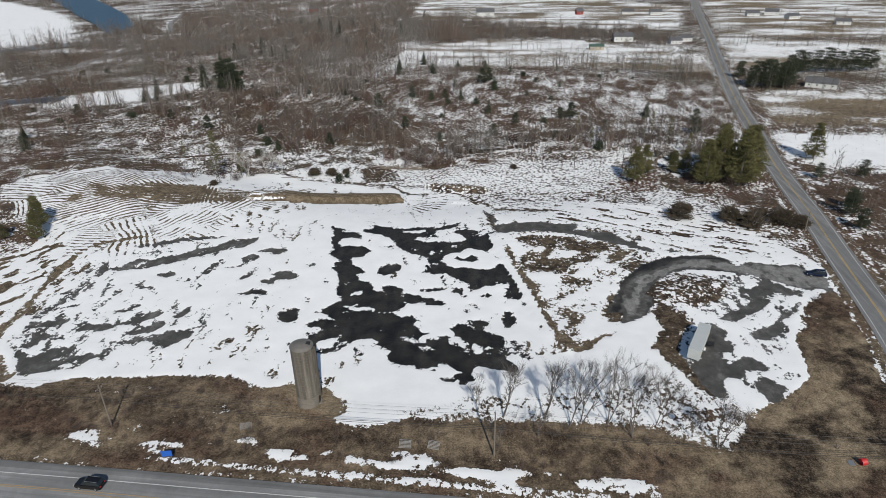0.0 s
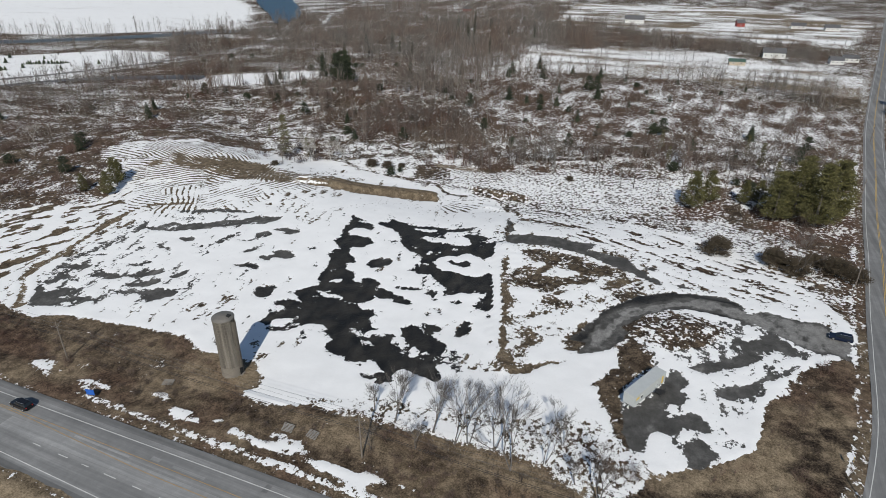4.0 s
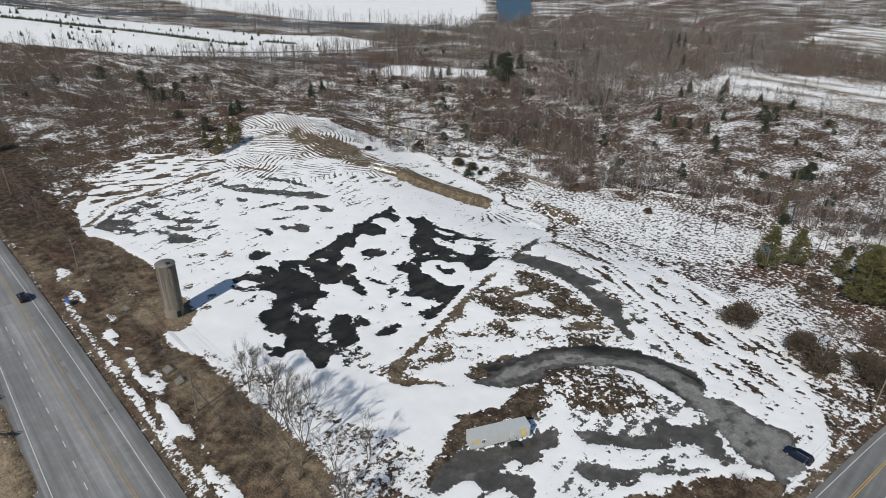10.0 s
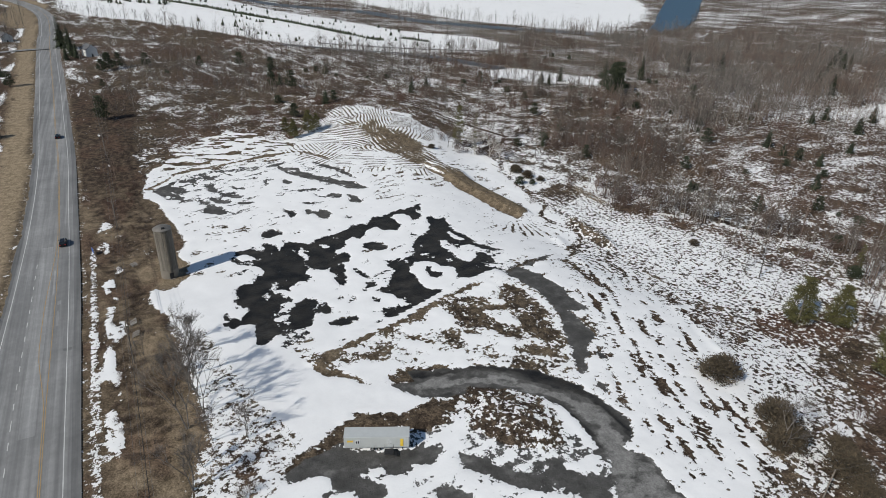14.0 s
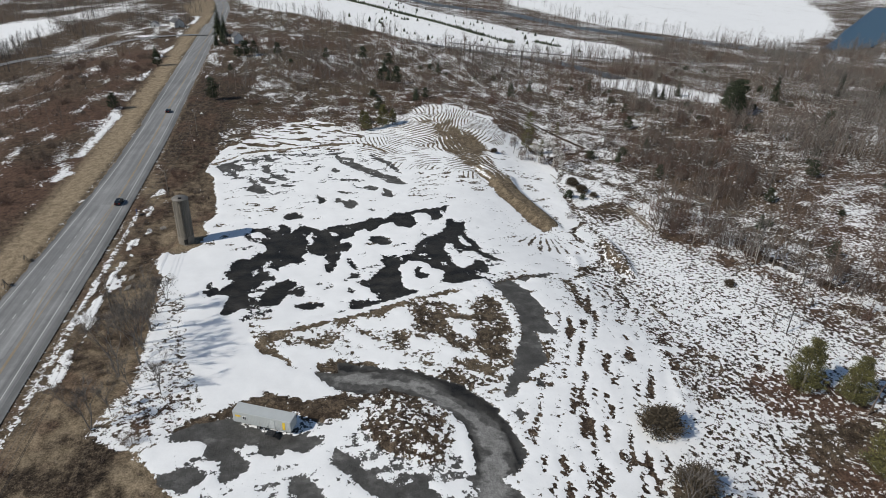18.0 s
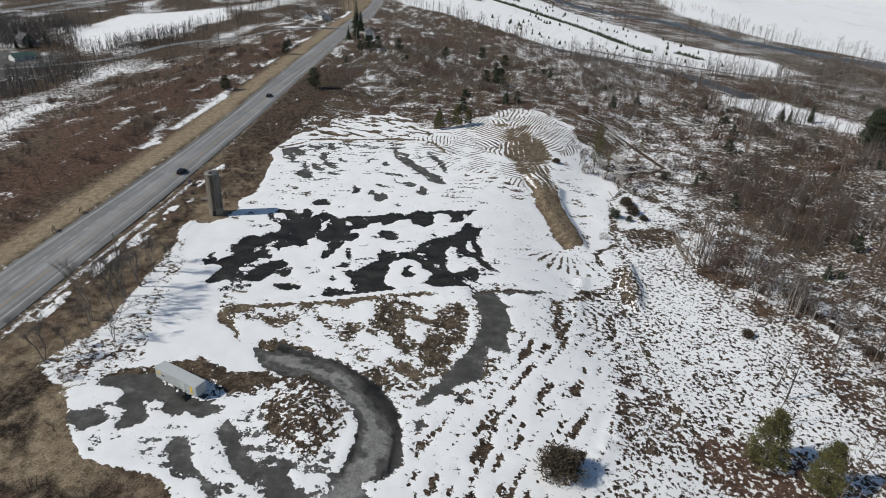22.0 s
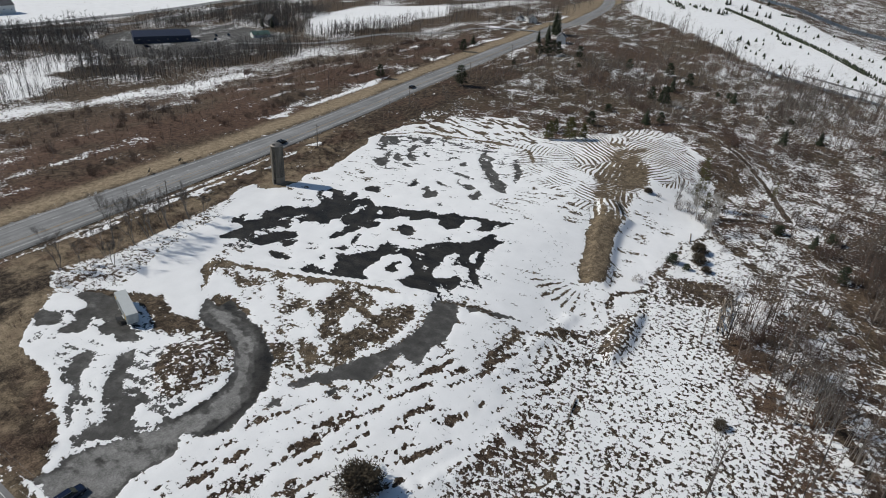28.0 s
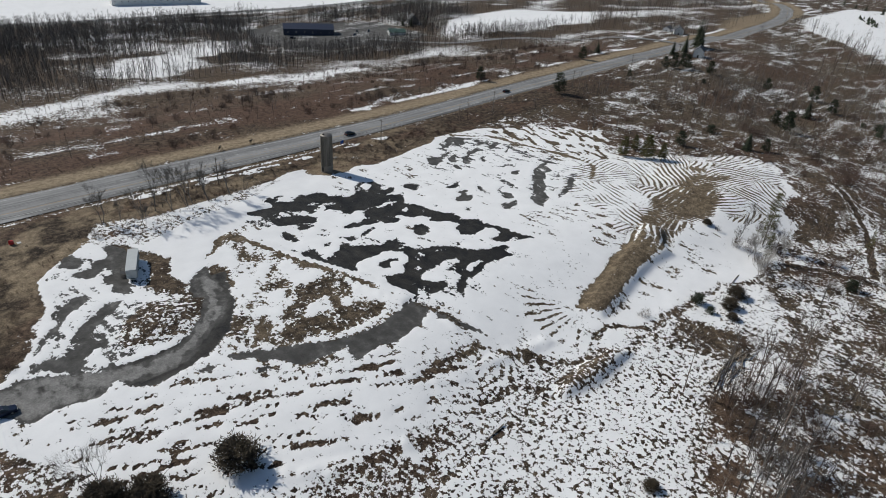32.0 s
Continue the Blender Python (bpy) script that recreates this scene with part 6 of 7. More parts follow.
spots = spread_over(420, -330, 100, 110, 430, lambda x, y: wild(x, y) * soft(fbm(x / 30, y / 30, 127), 0.42, 0.6) * (1 - soft(inside(x, y, SCRUB_SNOW), -8, 0)) * (0.25 + 0.75 * soft(y - 250, 0, 20)) * soft(along(x, y, SIDE_ROAD) - 12, 0, 4), 0.6, 1.6, 21)
stand(small, spots[:75])
stand(dark, [(-871, 141, 0.9), (-865, 146, 1.0), (-858, 143, 0.8), (-808, 172, 1.1), (-815, 166, 0.9), (-759, 128, 0.8), (-733, 153, 0.8), (-740, 148, 0.9), (-747, 156, 0.7), (-756, 172, 0.8), (-769, 188, 0.8), (-761, 203, 0.9), (-768, 198, 0.7), (-863, 184, 0.8), (-914, 191, 0.9), (-951, 19, 1.0), (-909, 56, 0.9), (-925, 40, 0.8), (-940, 70, 0.8), (-890, 80, 0.9), (-960, 120, 1.0),
             (-30, 448, 0.8), (-65, 430, 1.1), (-50, 452, 0.7), (-12, 440, 0.5), (20, 445, 0.5), (60, 440, 0.5), (-88, 425, 0.8), (-20, 385, 0.9), (-45, 392, 0.7), (0, 372, 0.5), (20, 395, 0.45), (-150, 620, 1.1), (-180, 650, 1.2), (-210, 640, 1.0), (-230, 700, 1.2), (-160, 700, 1.1), (-140, 670, 1.0), (-260, 720, 1.1), (-120, 740, 1.0)])
stand(cedar, [(104, 188, 0.8), (106, 200, 1.0), (109, 207, 0.8), (112, 240, 0.7), (129, 243, 0.8)])

# christmas-tree farm: small clipped firs in rows
rows_spots = []
r = np.random.RandomState(31)
for k in range(46):
    ox, oy = -640 + k * 3.0 - 60, 70 + k * 6.6
    if k % 5 > 2:
        continue
    for s in np.arange(0, 420, 2.6):
        x, y = ox + 0.92 * s - 120 + r.uniform(-0.4, 0.4), oy + 0.40 * s + r.uniform(-0.4, 0.4)
        if r.uniform() < (0.3 if x < -790 or y < 140 else 0.05) and fbm(np.array([x / 70]), np.array([y / 40]), 131)[0] > 0.47:
            rows_spots.append((x, y, r.uniform(0.8, 1.7)))
for line in ([(-800, 150), (-740, 178), (-591, 251), (-478, 294), (-441, 312)], [(-810, 215), (-794, 240), (-778, 283)], [(-452, 338), (-428, 353)]):
    for p in smooth_line(line, 2.2):
        rows_spots.extend((p.x + r.uniform(-0.5, 0.5), p.y + q + r.uniform(-0.5, 0.5), r.uniform(0.7, 1.3)) for q in (-2.0, 2.0))
rows_spots = np.array(rows_spots)
rows_spots = rows_spots[(inside(rows_spots[:, 0], rows_spots[:, 1], TREE_FARM) > 12 - 1e-6) | (inside(rows_spots[:, 0], rows_spots[:, 1], TREE_FARM) > 4)]


def small_fir(tall, wide):
    """Clipped fir: three ragged skirts."""
    out = ([], [])
    for z0, z1, r in ((0.1, 0.6, 1.0), (0.4, 0.85, 0.72), (0.65, 1.0, 0.42)):
        top = len(out[0])
        out[0].append(np.array((0, 0, z1 * tall)))
        for k in range(7):
            g, q = 2 * math.pi * k / 7, wide * r * rnd.uniform(0.75, 1.15)
            out[0].append(np.array((math.cos(g) * q, math.sin(g) * q, z0 * tall * rnd.uniform(0.7, 1.1))))
        out[1].extend([(top, top + 1 + k, top + 1 + (k + 1) % 7) for k in range(7)])
    return np.array(out[0]), np.array(out[1])


FIRS = [small_fir(2.6, 1.1) for _ in range(4)]
scatter("fir_rows", FIRS, rows_spots, NEEDLE, "rows of small dark firs on a snowy tree farm", "trees")


# ---- bare trees by the bank ----
def grow(p, d, length, radius, depth, out_wood, out_twig):
    q = p + d * length
    prism(p, q, radius, radius * 0.72, out_wood, 5 if depth > 2 else 3)
    if depth == 0:
        for _ in range(5):
            e = np.array((rnd.uniform(-1, 1), rnd.uniform(-1, 1), rnd.uniform(-0.1, 1))) * 0.55 + d * 0.5
            s = p + (q - p) * rnd.uniform(0.3, 1.0)
            shard(s, s + e * rnd.uniform(0.7, 1.3), 0.011, out_twig)
        return
    for _ in range(3 if depth > 1 else 5):
        e = d + np.array((rnd.uniform(-1, 1), rnd.uniform(-1, 1), rnd.uniform(-0.15, 0.6))) * 0.52
        e = e / np.linalg.norm(e)
        grow(p + (q - p) * rnd.uniform(0.72, 1.0), e, length * rnd.uniform(0.6, 0.86), radius * 0.58, depth - 1, out_wood, out_twig)


def bank_tree(x, y, tall, label):
    ob = empty("bare_tree", x, y, level(x, y) - 0.1)
    tagged(ob, label, "tree", "bare trees on the bank")
    wood, twig = ([], []), ([], [])
    for _ in range(rnd.choice((2, 3))):
        d = np.array((rnd.uniform(-0.28, 0.28), rnd.uniform(-0.28, 0.28), 1.0))
        grow(np.array((rnd.uniform(-0.25, 0.25), rnd.uniform(-0.25, 0.25), 0.0)), d / np.linalg.norm(d), tall * 0.32, 0.125, 4, wood, twig)
    for name, o, m in (("trunk", wood, TREE_GREY), ("crown", twig, TREE_GREY)):
        c = new(name, mesh_from(name, np.array(o[0]), np.array(o[1]), m))
        c.parent = ob
    return ob


TREE_GREY = bark_material("ash_bark", (0.05, 0.044, 0.040), (0.24, 0.215, 0.195), 0.5)
LEAFLESS = "leafless grey tree with forked trunks on the bank"
first_trees = [bank_tree(-1.7, 91.5, 13, LEAFLESS), bank_tree(13.2, 91.8, 18, LEAFLESS), bank_tree(22.3, 88.8, 18, LEAFLESS), bank_tree(37, 88, 12, LEAFLESS)]
for k, (x, y, s) in enumerate(((6, 91.8, 1.05), (10.8, 90.6, 0.9), (17.9, 91.9, 0.9), (29, 98, 0.75), (5, 87, 0.6), (27, 92.5, 0.7), (72, 186.5, 0.8), (-6.5, 92.5, 0.6), (33, 90, 0.55), (-2, 83.5, 0.45))):
    c = copy_thing(first_trees[k % 4], Matrix.Translation((x, y, level(x, y) - 0.1)) @ Matrix.Rotation(k * 1.3, 4, "Z"))
    c.scale = (s, s, s)
scatter("thickets", THICKETS, [(-112, 217, 0.8), (-113, 221, 0.9), (-125, 223, 0.9), (-123, 226, 0.8), (-115, 209, 0.5), (-105, 230, 0.8), (-109, 225, 0.7), (-119, 219, 0.8), (-130, 218, 0.7), (-90, 236, 0.6), (-140, 217, 0.6), (-136, 220, 0.7)], TWIGS, "brown leafless bushes behind the dirt berm", "shrubs")
for k, (x, y, s) in enumerate(((-114, 216, 0.5), (-122, 221, 0.6), (-110, 222, 0.45), (-127, 225, 0.55), (-119, 215, 0.6), (-131, 214, 0.5), (-92, 233, 0.35))):
    c = copy_thing(first_trees[k % 4], Matrix.Translation((x, y, level(x, y) - 0.1)) @ Matrix.Rotation(k * 2.1, 4, "Z"))
    c.scale = (s, s, s)
birch = bank_tree(-104, 228, 10, "pale leafless birch by the snow berm")
birch.children[0].data.materials[0] = birch.children[1].data.materials[0] = BIRCH
birch.name = "birch_tree"
del birch["group"]
for x, y, s in ((-110, 224, 1.0), (-98, 230, 0.8), (-238, 190, 0.9), (-160, 236, 0.7), (-116, 231, 1.1)):
    c = copy_thing(birch, Matrix.Translation((x, y, level(x, y) - 0.1)) @ Matrix.Rotation(x, 4, "Z"))
    c.scale = (s, s, s)

# ---- silo ----
CONCRETE_LOW = plain("silo_footing", (0.20, 0.178, 0.148), 0.9, scale=0.8, vary=0.25, bump=0.02, fine=6)
m, t, b = nodes_of("stained_staves")
streak = noise_at(t, 1.1, 6, 0.65, (1.0, 1.0, 0.06, 0))
t.links.new(ramp(t, calc(t, "MULTIPLY_ADD", streak, 0.75, calc(t, "MULTIPLY", noise_at(t, 5.0, 4), 0.25)), (0.34, (0.052, 0.045, 0.037)), (0.5, (0.132, 0.117, 0.097)), (0.66, (0.235, 0.213, 0.180))), b.inputs["Base Color"])
b.inputs["Roughness"].default_value = 0.9
CONCRETE = m
STEEL = plain("galvanised_steel", (0.42, 0.42, 0.42), 0.45, 0.7, scale=1.0, vary=0.2)
HOOP = plain("rusty_hoop", (0.155, 0.135, 0.108), 0.85, 0.1, scale=1.0, vary=0.35)
DARK = plain("dark_opening", (0.02, 0.02, 0.02), 0.9)
RUBBER = plain("black_rubber", (0.025, 0.025, 0.025), 0.85)


def tube(bm, r, z0, z1, sides=40, thick=0.15):
    loops = []
    for z, q in ((z0, r), (z1, r), (z1, r - thick), (z0, r - thick)):
        loops.append([bm.verts.new((q * math.cos(2 * math.pi * k / sides), q * math.sin(2 * math.pi * k / sides), z)) for k in range(sides)])
    for a, b in zip(loops, loops[1:] + loops[:1]):
        for k in range(sides):
            bm.faces.new((a[k], a[(k + 1) % sides], b[(k + 1) % sides], b[k]))
    return bm


def silo(x, y):
    z = level(x, y)
    ob = tagged(empty("silo", x, y, z - 0.2, 8), "tall weathered concrete stave silo with a domed metal roof", "silo")
    part("base_wall", tube(bmesh.new(), 2.46, 0, 2.6), CONCRETE_LOW, ob)
    part("wall", tube(bmesh.new(), 2.40, 2.6, 13.9), CONCRETE, ob)
    for k in range(18):
        part("hoop", tube(bmesh.new(), 2.425, 2.75 + k * 0.62, 2.80 + k * 0.62, 40, 0.03), HOOP, ob)
    bm = bmesh.new()
    rings = [(2.52, 13.85), (2.50, 14.0), (1.9, 14.35), (1.1, 14.62), (0.35, 14.75)]
    loops = [[bm.verts.new((r * math.cos(2 * math.pi * k / 32), r * math.sin(2 * math.pi * k / 32), h)) for k in range(32)] for r, h in rings]
    for a, b in zip(loops, loops[1:]):
        for k in range(32):
            bm.faces.new((a[k], a[(k + 1) % 32], b[(k + 1) % 32], b[k]))
    bm.faces.new(loops[-1])
    roof = part("roof", bm, plain("dull_roof_metal", (0.20, 0.185, 0.165), 0.55, 0.35, scale=0.8, vary=0.25), ob, "dull grey metal dome roof")
    part("roof_hatch", boxed(0.9, -0.45, 14.2, 1.9, 0.45, 14.62, bevel=0.05), DARK, roof, "dark open roof hatch")
    bm = bmesh.new()
    for k in range(9):
        g0, g1 = math.pi * k / 9 - math.pi / 2, math.pi * (k + 1) / 9 - math.pi / 2
        v = [bm.verts.new((2.25 + 0.75 * math.cos(g), 0.62 * math.sin(g), h)) for g, h in ((g0, 2.2), (g1, 2.2), (g1, 13.4), (g0, 13.4))]
        bm.faces.new(v)
    bmesh.ops.solidify(bm, geom=bm.faces[:], thickness=0.06)
    part("chute", bm, CONCRETE_LOW, ob, "dull unloading chute up the wall")
    part("doorway", boxed(2.2, -0.55, 0.3, 2.52, 0.55, 2.0, bevel=0.04), DARK, ob, "dark doorway at the foot")
    part("sill", boxed(2.3, -0.8, 0.1, 2.9, 0.8, 0.35, bevel=0.04), CONCRETE_LOW, ob)
    ob.scale = (0.9, 0.9, 1.0)
    return ob


silo(-40.2, 91.8)

# ---- office trailer ----
TRAILER = plain("trailer_white", (0.47, 0.49, 0.485), 0.5, 0.0, scale=0.7, vary=0.10)
YELLOW = plain("yellow_paint", (0.72, 0.50, 0.06), 0.6)
CHASSIS = plain("black_chassis", (0.03, 0.03, 0.032), 0.6, 0.3)


def wheel(x, y, r, w, parent, side):
    bm = bmesh.new()
    rod(bm, (x, y - w / 2, r), (x, y + w / 2, r), r, sides=20)
    bmesh.ops.bevel(bm, geom=[e for e in bm.edges if abs(e.verts[0].co.y - e.verts[1].co.y) < 1e-4], offset=r * 0.14, segments=2, affect="EDGES")
    tyre = part("wheel", bm, RUBBER, parent)
    part("rim", rod(bmesh.new(), (x, y + side * w * 0.42, r), (x, y + side * w * 0.54, r), r * 0.58, r * 0.5, 14), STEEL, tyre)
    return tyre


def office_trailer(x, y, turn):
    """Long axis along x, door side towards -y."""
    z = level(x, y)
    ob = tagged(empty("office_trailer", x, y, z, turn), "long white ribbed site trailer on twin axles", "trailer")
    L, W, lo, hi = 11.5, 2.5, 0.85, 3.25
    part("body", boxed(0, 0, lo, L, W, hi, bevel=0.05), TRAILER, ob)
    part("roof", boxed(-0.04, -0.04, hi + 0.003, L + 0.04, W + 0.04, hi + 0.09, bevel=0.03), TRAILER, ob, "flat white roof sheet")
    ribs = [part("rib", boxed(0, 0, lo + 0.08, 0.08, 0.024, hi - 0.06), TRAILER, ob)]
    for k in range(38):
        for yy in (-0.028, W + 0.004):
            c = ribs[0] if k == 0 and yy < 0 else ribs[0].copy()
            c.location = (0.15 + k * 0.3, yy, 0)
            if c is not ribs[0]:
                scene.collection.objects.link(c)
    part("chassis", boxed(0.2, 0.5, 0.55, L - 0.2, W - 0.5, 0.84, bevel=0.02), CHASSIS, ob)
    for xx in (5.0, 6.1):
        wheel(xx, 0.15, 0.42, 0.24, ob, -1)
        wheel(xx, W - 0.15, 0.42, 0.24, ob, 1)
    for xx in (1.2, L - 1.2):
        for yy in (0.5, W - 0.5):
            part("leg", boxed(xx - 0.07, yy - 0.07, 0, xx + 0.07, yy + 0.07, 0.6, bevel=0.01), CHASSIS, ob)
    door = part("door", boxed(7.5, -0.06, 0.95, 8.4, -0.002, 2.95, bevel=0.02), plain("door_grey", (0.50, 0.52, 0.52), 0.5), ob, "pale grey side door")
    part("handle", boxed(8.2, -0.11, 1.9, 8.3, -0.062, 2.02, bevel=0.01), CHASSIS, door)
    win = part("window", boxed(2.0, -0.055, 1.75, 2.75, -0.003, 2.6, bevel=0.02), plain("window_frame_white", (0.78, 0.78, 0.78), 0.5), ob)
    for a in (2.08, 2.42):
        part("pane", boxed(a, -0.075, 1.85, a + 0.25, -0.058, 2.5), plain("dark_glass", (0.02, 0.025, 0.03), 0.1), win, "dark window pane")
    part("marking", boxed(0.55, -0.05, 2.2, 1.6, -0.031, 2.62), YELLOW, ob, "faded yellow marking")
    part("marking", boxed(9.9, -0.05, 1.2, 10.45, -0.031, 2.9), YELLOW, ob, "yellow marking by the corner")
    for yy in (0.08, W / 2 + 0.02):
        part("end_door", boxed(L + 0.003, yy, lo + 0.1, L + 0.05, yy + W / 2 - 0.1, hi - 0.1, bevel=0.02), TRAILER, ob)
    part("hitch", rod(bmesh.new(), (-1.2, W / 2, 0.65), (0.2, W / 2, 0.7), 0.08, sides=8), CHASSIS, ob)
    st = tagged(empty("entry_steps", *(Matrix.Translation((x, y, z)) @ Matrix.Rotation(radians(turn), 4, "Z") @ Vector((7.95, -0.2, 0)))), "dark metal steps and landing at the trailer door", "steps")
    st.rotation_euler[2] = radians(turn)
    part("landing", boxed(-0.8, -1.5, 0.80, 0.8, -0.05, 0.88, bevel=0.01), CHASSIS, st)
    for k in range(3):
        part("tread", boxed(0.85 + k * 0.28, -1.4, 0.60 - k * 0.2, 1.12 + k * 0.28, -0.2, 0.64 - k * 0.2), CHASSIS, st)
    for xx, yy in ((-0.75, -1.45), (0.75, -1.45), (-0.75, -0.1), (0.75, -0.1)):
        part("post", rod(bmesh.new(), (xx, yy, 0), (xx, yy, 1.85), 0.03, sides=6), CHASSIS, st)
    for a, b in (((-0.75, -1.45, 1.8), (0.75, -1.45, 1.8)), ((-0.75, -1.45, 1.8), (-0.75, -0.1, 1.8)), ((-0.75, -1.45, 1.35), (0.75, -1.45, 1.35))):
        part("rail", rod(bmesh.new(), a, b, 0.025, sides=6), CHASSIS, st)
    return ob


office_trailer(39.1, 112.75, 66.0)


# ---- cars ----
GLASS = plain("car_glass", (0.015, 0.02, 0.025), 0.08)
LAMP_RED, LAMP_CLEAR = plain("tail_lamp", (0.35, 0.02, 0.02), 0.3), plain("head_lamp", (0.7, 0.7, 0.68), 0.2)


def car(name, x, y, turn, paint, label, length=4.8, tall=1.72):
    """Nose towards +x."""
    ob = tagged(empty(name, x, y, float(height(x, y)) + 0.06 if name == "car" else level(x, y), turn), label, "car")
    w = 0.92

    def loft(sections):
        bm = bmesh.new()
        rings = [[bm.verts.new((sx, k * hw, sz)) for k, sz, hw in ((-1, z0, ww), (-1, z1, ww), (-1, z2, wt), (1, z2, wt), (1, z1, ww), (1, z0, ww))] for sx, z0, z1, z2, ww, wt in sections]
        for a, b in zip(rings, rings[1:]):
            for k in range(6):
                bm.faces.new((a[k], a[(k + 1) % 6], b[(k + 1) % 6], b[k]))
        bm.faces.new(rings[0][::-1])
        bm.faces.new(rings[-1])
        bmesh.ops.recalc_face_normals(bm, faces=bm.faces[:])
        bmesh.ops.bevel(bm, geom=bm.edges[:], offset=0.05, segments=2, affect="EDGES", clamp_overlap=True)
        return bm
    h = length / 2
    part("body", loft([(-h, 0.35, 0.75, 0.95, w * 0.92, w * 0.86), (-h + 0.25, 0.25, 0.8, 1.04, w, w * 0.93), (0.0, 0.22, 0.82, 1.04, w, w * 0.94), (h - 1.2, 0.22, 0.8, 1.02, w, w * 0.92), (h - 0.2, 0.25, 0.7, 0.88, w * 0.95, w * 0.85), (h, 0.35, 0.6, 0.75, w * 0.86, w * 0.78)]), paint, ob)
    part("windows", loft([(-h + 0.08, 1.0, 1.1, 1.15, w * 0.86, w * 0.8), (-h + 0.45, 1.0, 1.35, tall - 0.09, w * 0.88, w * 0.72), (0.3, 1.0, 1.35, tall - 0.07, w * 0.88, w * 0.72), (h - 1.25, 1.0, 1.03, 1.06, w * 0.86, w * 0.8)]), GLASS, ob, "dark car windows")
    part("roof", boxed(-h + 0.4, -w * 0.70, tall - 0.085, 0.35, w * 0.70, tall - 0.02, bevel=0.03), paint, ob)
    for xx in (-h + 0.85, h - 0.95):
        wheel(xx, -w + 0.06, 0.34, 0.22, ob, -1)
        wheel(xx, w - 0.06, 0.34, 0.22, ob, 1)
    for yy in (-0.62, 0.62):
        part("headlight", boxed(h - 0.12, yy - 0.17, 0.62, h + 0.01, yy + 0.17, 0.78, bevel=0.03), LAMP_CLEAR, ob)
        part("tail_light", boxed(-h - 0.01, yy - 0.14, 0.72, -h + 0.1, yy + 0.14, 0.96, bevel=0.02), LAMP_RED, ob)
        part("mirror", boxed(0.75, math.copysign(w, yy) - 0.02, 1.02, 0.92, math.copysign(w + 0.16, yy), 1.16, bevel=0.03) if yy > 0 else boxed(0.75, -w - 0.16, 1.02, 0.92, -w + 0.02, 1.16, bevel=0.03), paint, ob)
    for yy in (-0.6, 0.6):
        part("roof_rail", rod(bmesh.new(), (-h + 0.5, yy, tall), (0.25, yy, tall), 0.02, sides=6), STEEL, ob)
    return ob


NAVY = plain("navy_car_paint", (0.012, 0.02, 0.045), 0.22, 0.3, vary=0.1)
BLACK = plain("black_car_paint", (0.012, 0.012, 0.014), 0.25, 0.2, vary=0.1)
car("parked_car", 78.7, 155.3, 175, NAVY, "dark navy estate car parked on the drive")
car("car", -70, 66.4, 180, BLACK, "black car on the highway")
car("car", -179, 61.6, 180, BLACK, "black car on the highway far along", tall=1.5)

# ---- poles and wires ----
POLE = plain("weathered_pole", (0.17, 0.145, 0.12), 0.9, scale=2, vary=0.35)
WIRE = plain("dull_wire", (0.10, 0.10, 0.10), 0.6)
CABLE = plain("black_cable", (0.02, 0.02, 0.02), 0.7)


def utility_pole(x, y, tall=10.0, turn=0.0, arm=True):
    ob = tagged(empty("utility_pole", x, y, level(x, y) - 0.1, turn), "weathered wooden utility pole with a crossarm" if arm else "weathered wooden pole with wires", "pole", "utility poles")
    part("pole", rod(bmesh.new(), (0, 0, 0), (0, 0, tall), 0.17, 0.11, 10), POLE, ob)
    if arm:
        bar = part("crossarm", boxed(-0.06, -1.1, tall - 0.75, 0.06, 1.1, tall - 0.62, bevel=0.01), POLE, ob)
        for yy in (-1.0, 0.0, 1.0):
            part("insulator", rod(bmesh.new(), (0, yy, tall - 0.62), (0, yy, tall - 0.42), 0.05, 0.03, 8), STEEL, bar)
        for s in (-1, 1):
            part("brace", rod(bmesh.new(), (0.05, 0, tall - 1.4), (0.05, s * 0.7, tall - 0.72), 0.02, sides=5), STEEL, ob)
    return ob


def span(name, a, b, sag, r, material, label):
    cu = bpy.data.curves.new(name, "CURVE")
    cu.dimensions, cu.bevel_depth, cu.bevel_resolution = "3D", r, 1
    s = cu.splines.new("POLY")
    s.points.add(20)
    for k in range(21):
        f = k / 20
        p = Vector(a).lerp(Vector(b), f)
        s.points[k].co = (p.x, p.y, p.z - sag * 4 * f * (1 - f), 1)
    cu.materials.append(material)
    return tagged(new(name, cu), label, "wire")


POLES = [(70.3, 82.0), (-2.7, 81.2), (-75.4, 80.5), (-148, 79.0), (-220, 76.0), (-292, 71.5), (-365, 68)]
for x, y in POLES:
    utility_pole(x, y)
for (ax, ay), (bx, by) in zip(POLES, POLES[1:]):
    az, bz = level(ax, ay), level(bx, by)
    for dy in (-1.0, 0.0, 1.0):
        span("power_wire", (ax, ay + dy, az + 9.5), (bx, by + dy, bz + 9.5), 0.8, 0.018, WIRE, "thin power wire between the poles")
    for k, dz in enumerate((6.6, 6.2)):
        span("phone_cable", (ax, ay + 0.18, az + dz), (bx, by + 0.18, bz + dz), 0.9, 0.035, CABLE, "black phone cable between the poles")
SIDE_POLES = [(77.8, 100.0), (84.0, 179.0), (97.5, 262.0), (113.5, 350.0), (128, 440)]
for x, y in SIDE_POLES:
    utility_pole(x, y, 9.0, 90, False)
for (ax, ay), (bx, by) in zip(SIDE_POLES, SIDE_POLES[1:]):
    for dz in (8.8, 6.4):
        span("power_wire", (ax, ay, level(ax, ay) + dz), (bx, by, level(bx, by) + dz), 0.9, 0.016, WIRE, "thin wire along the side road")

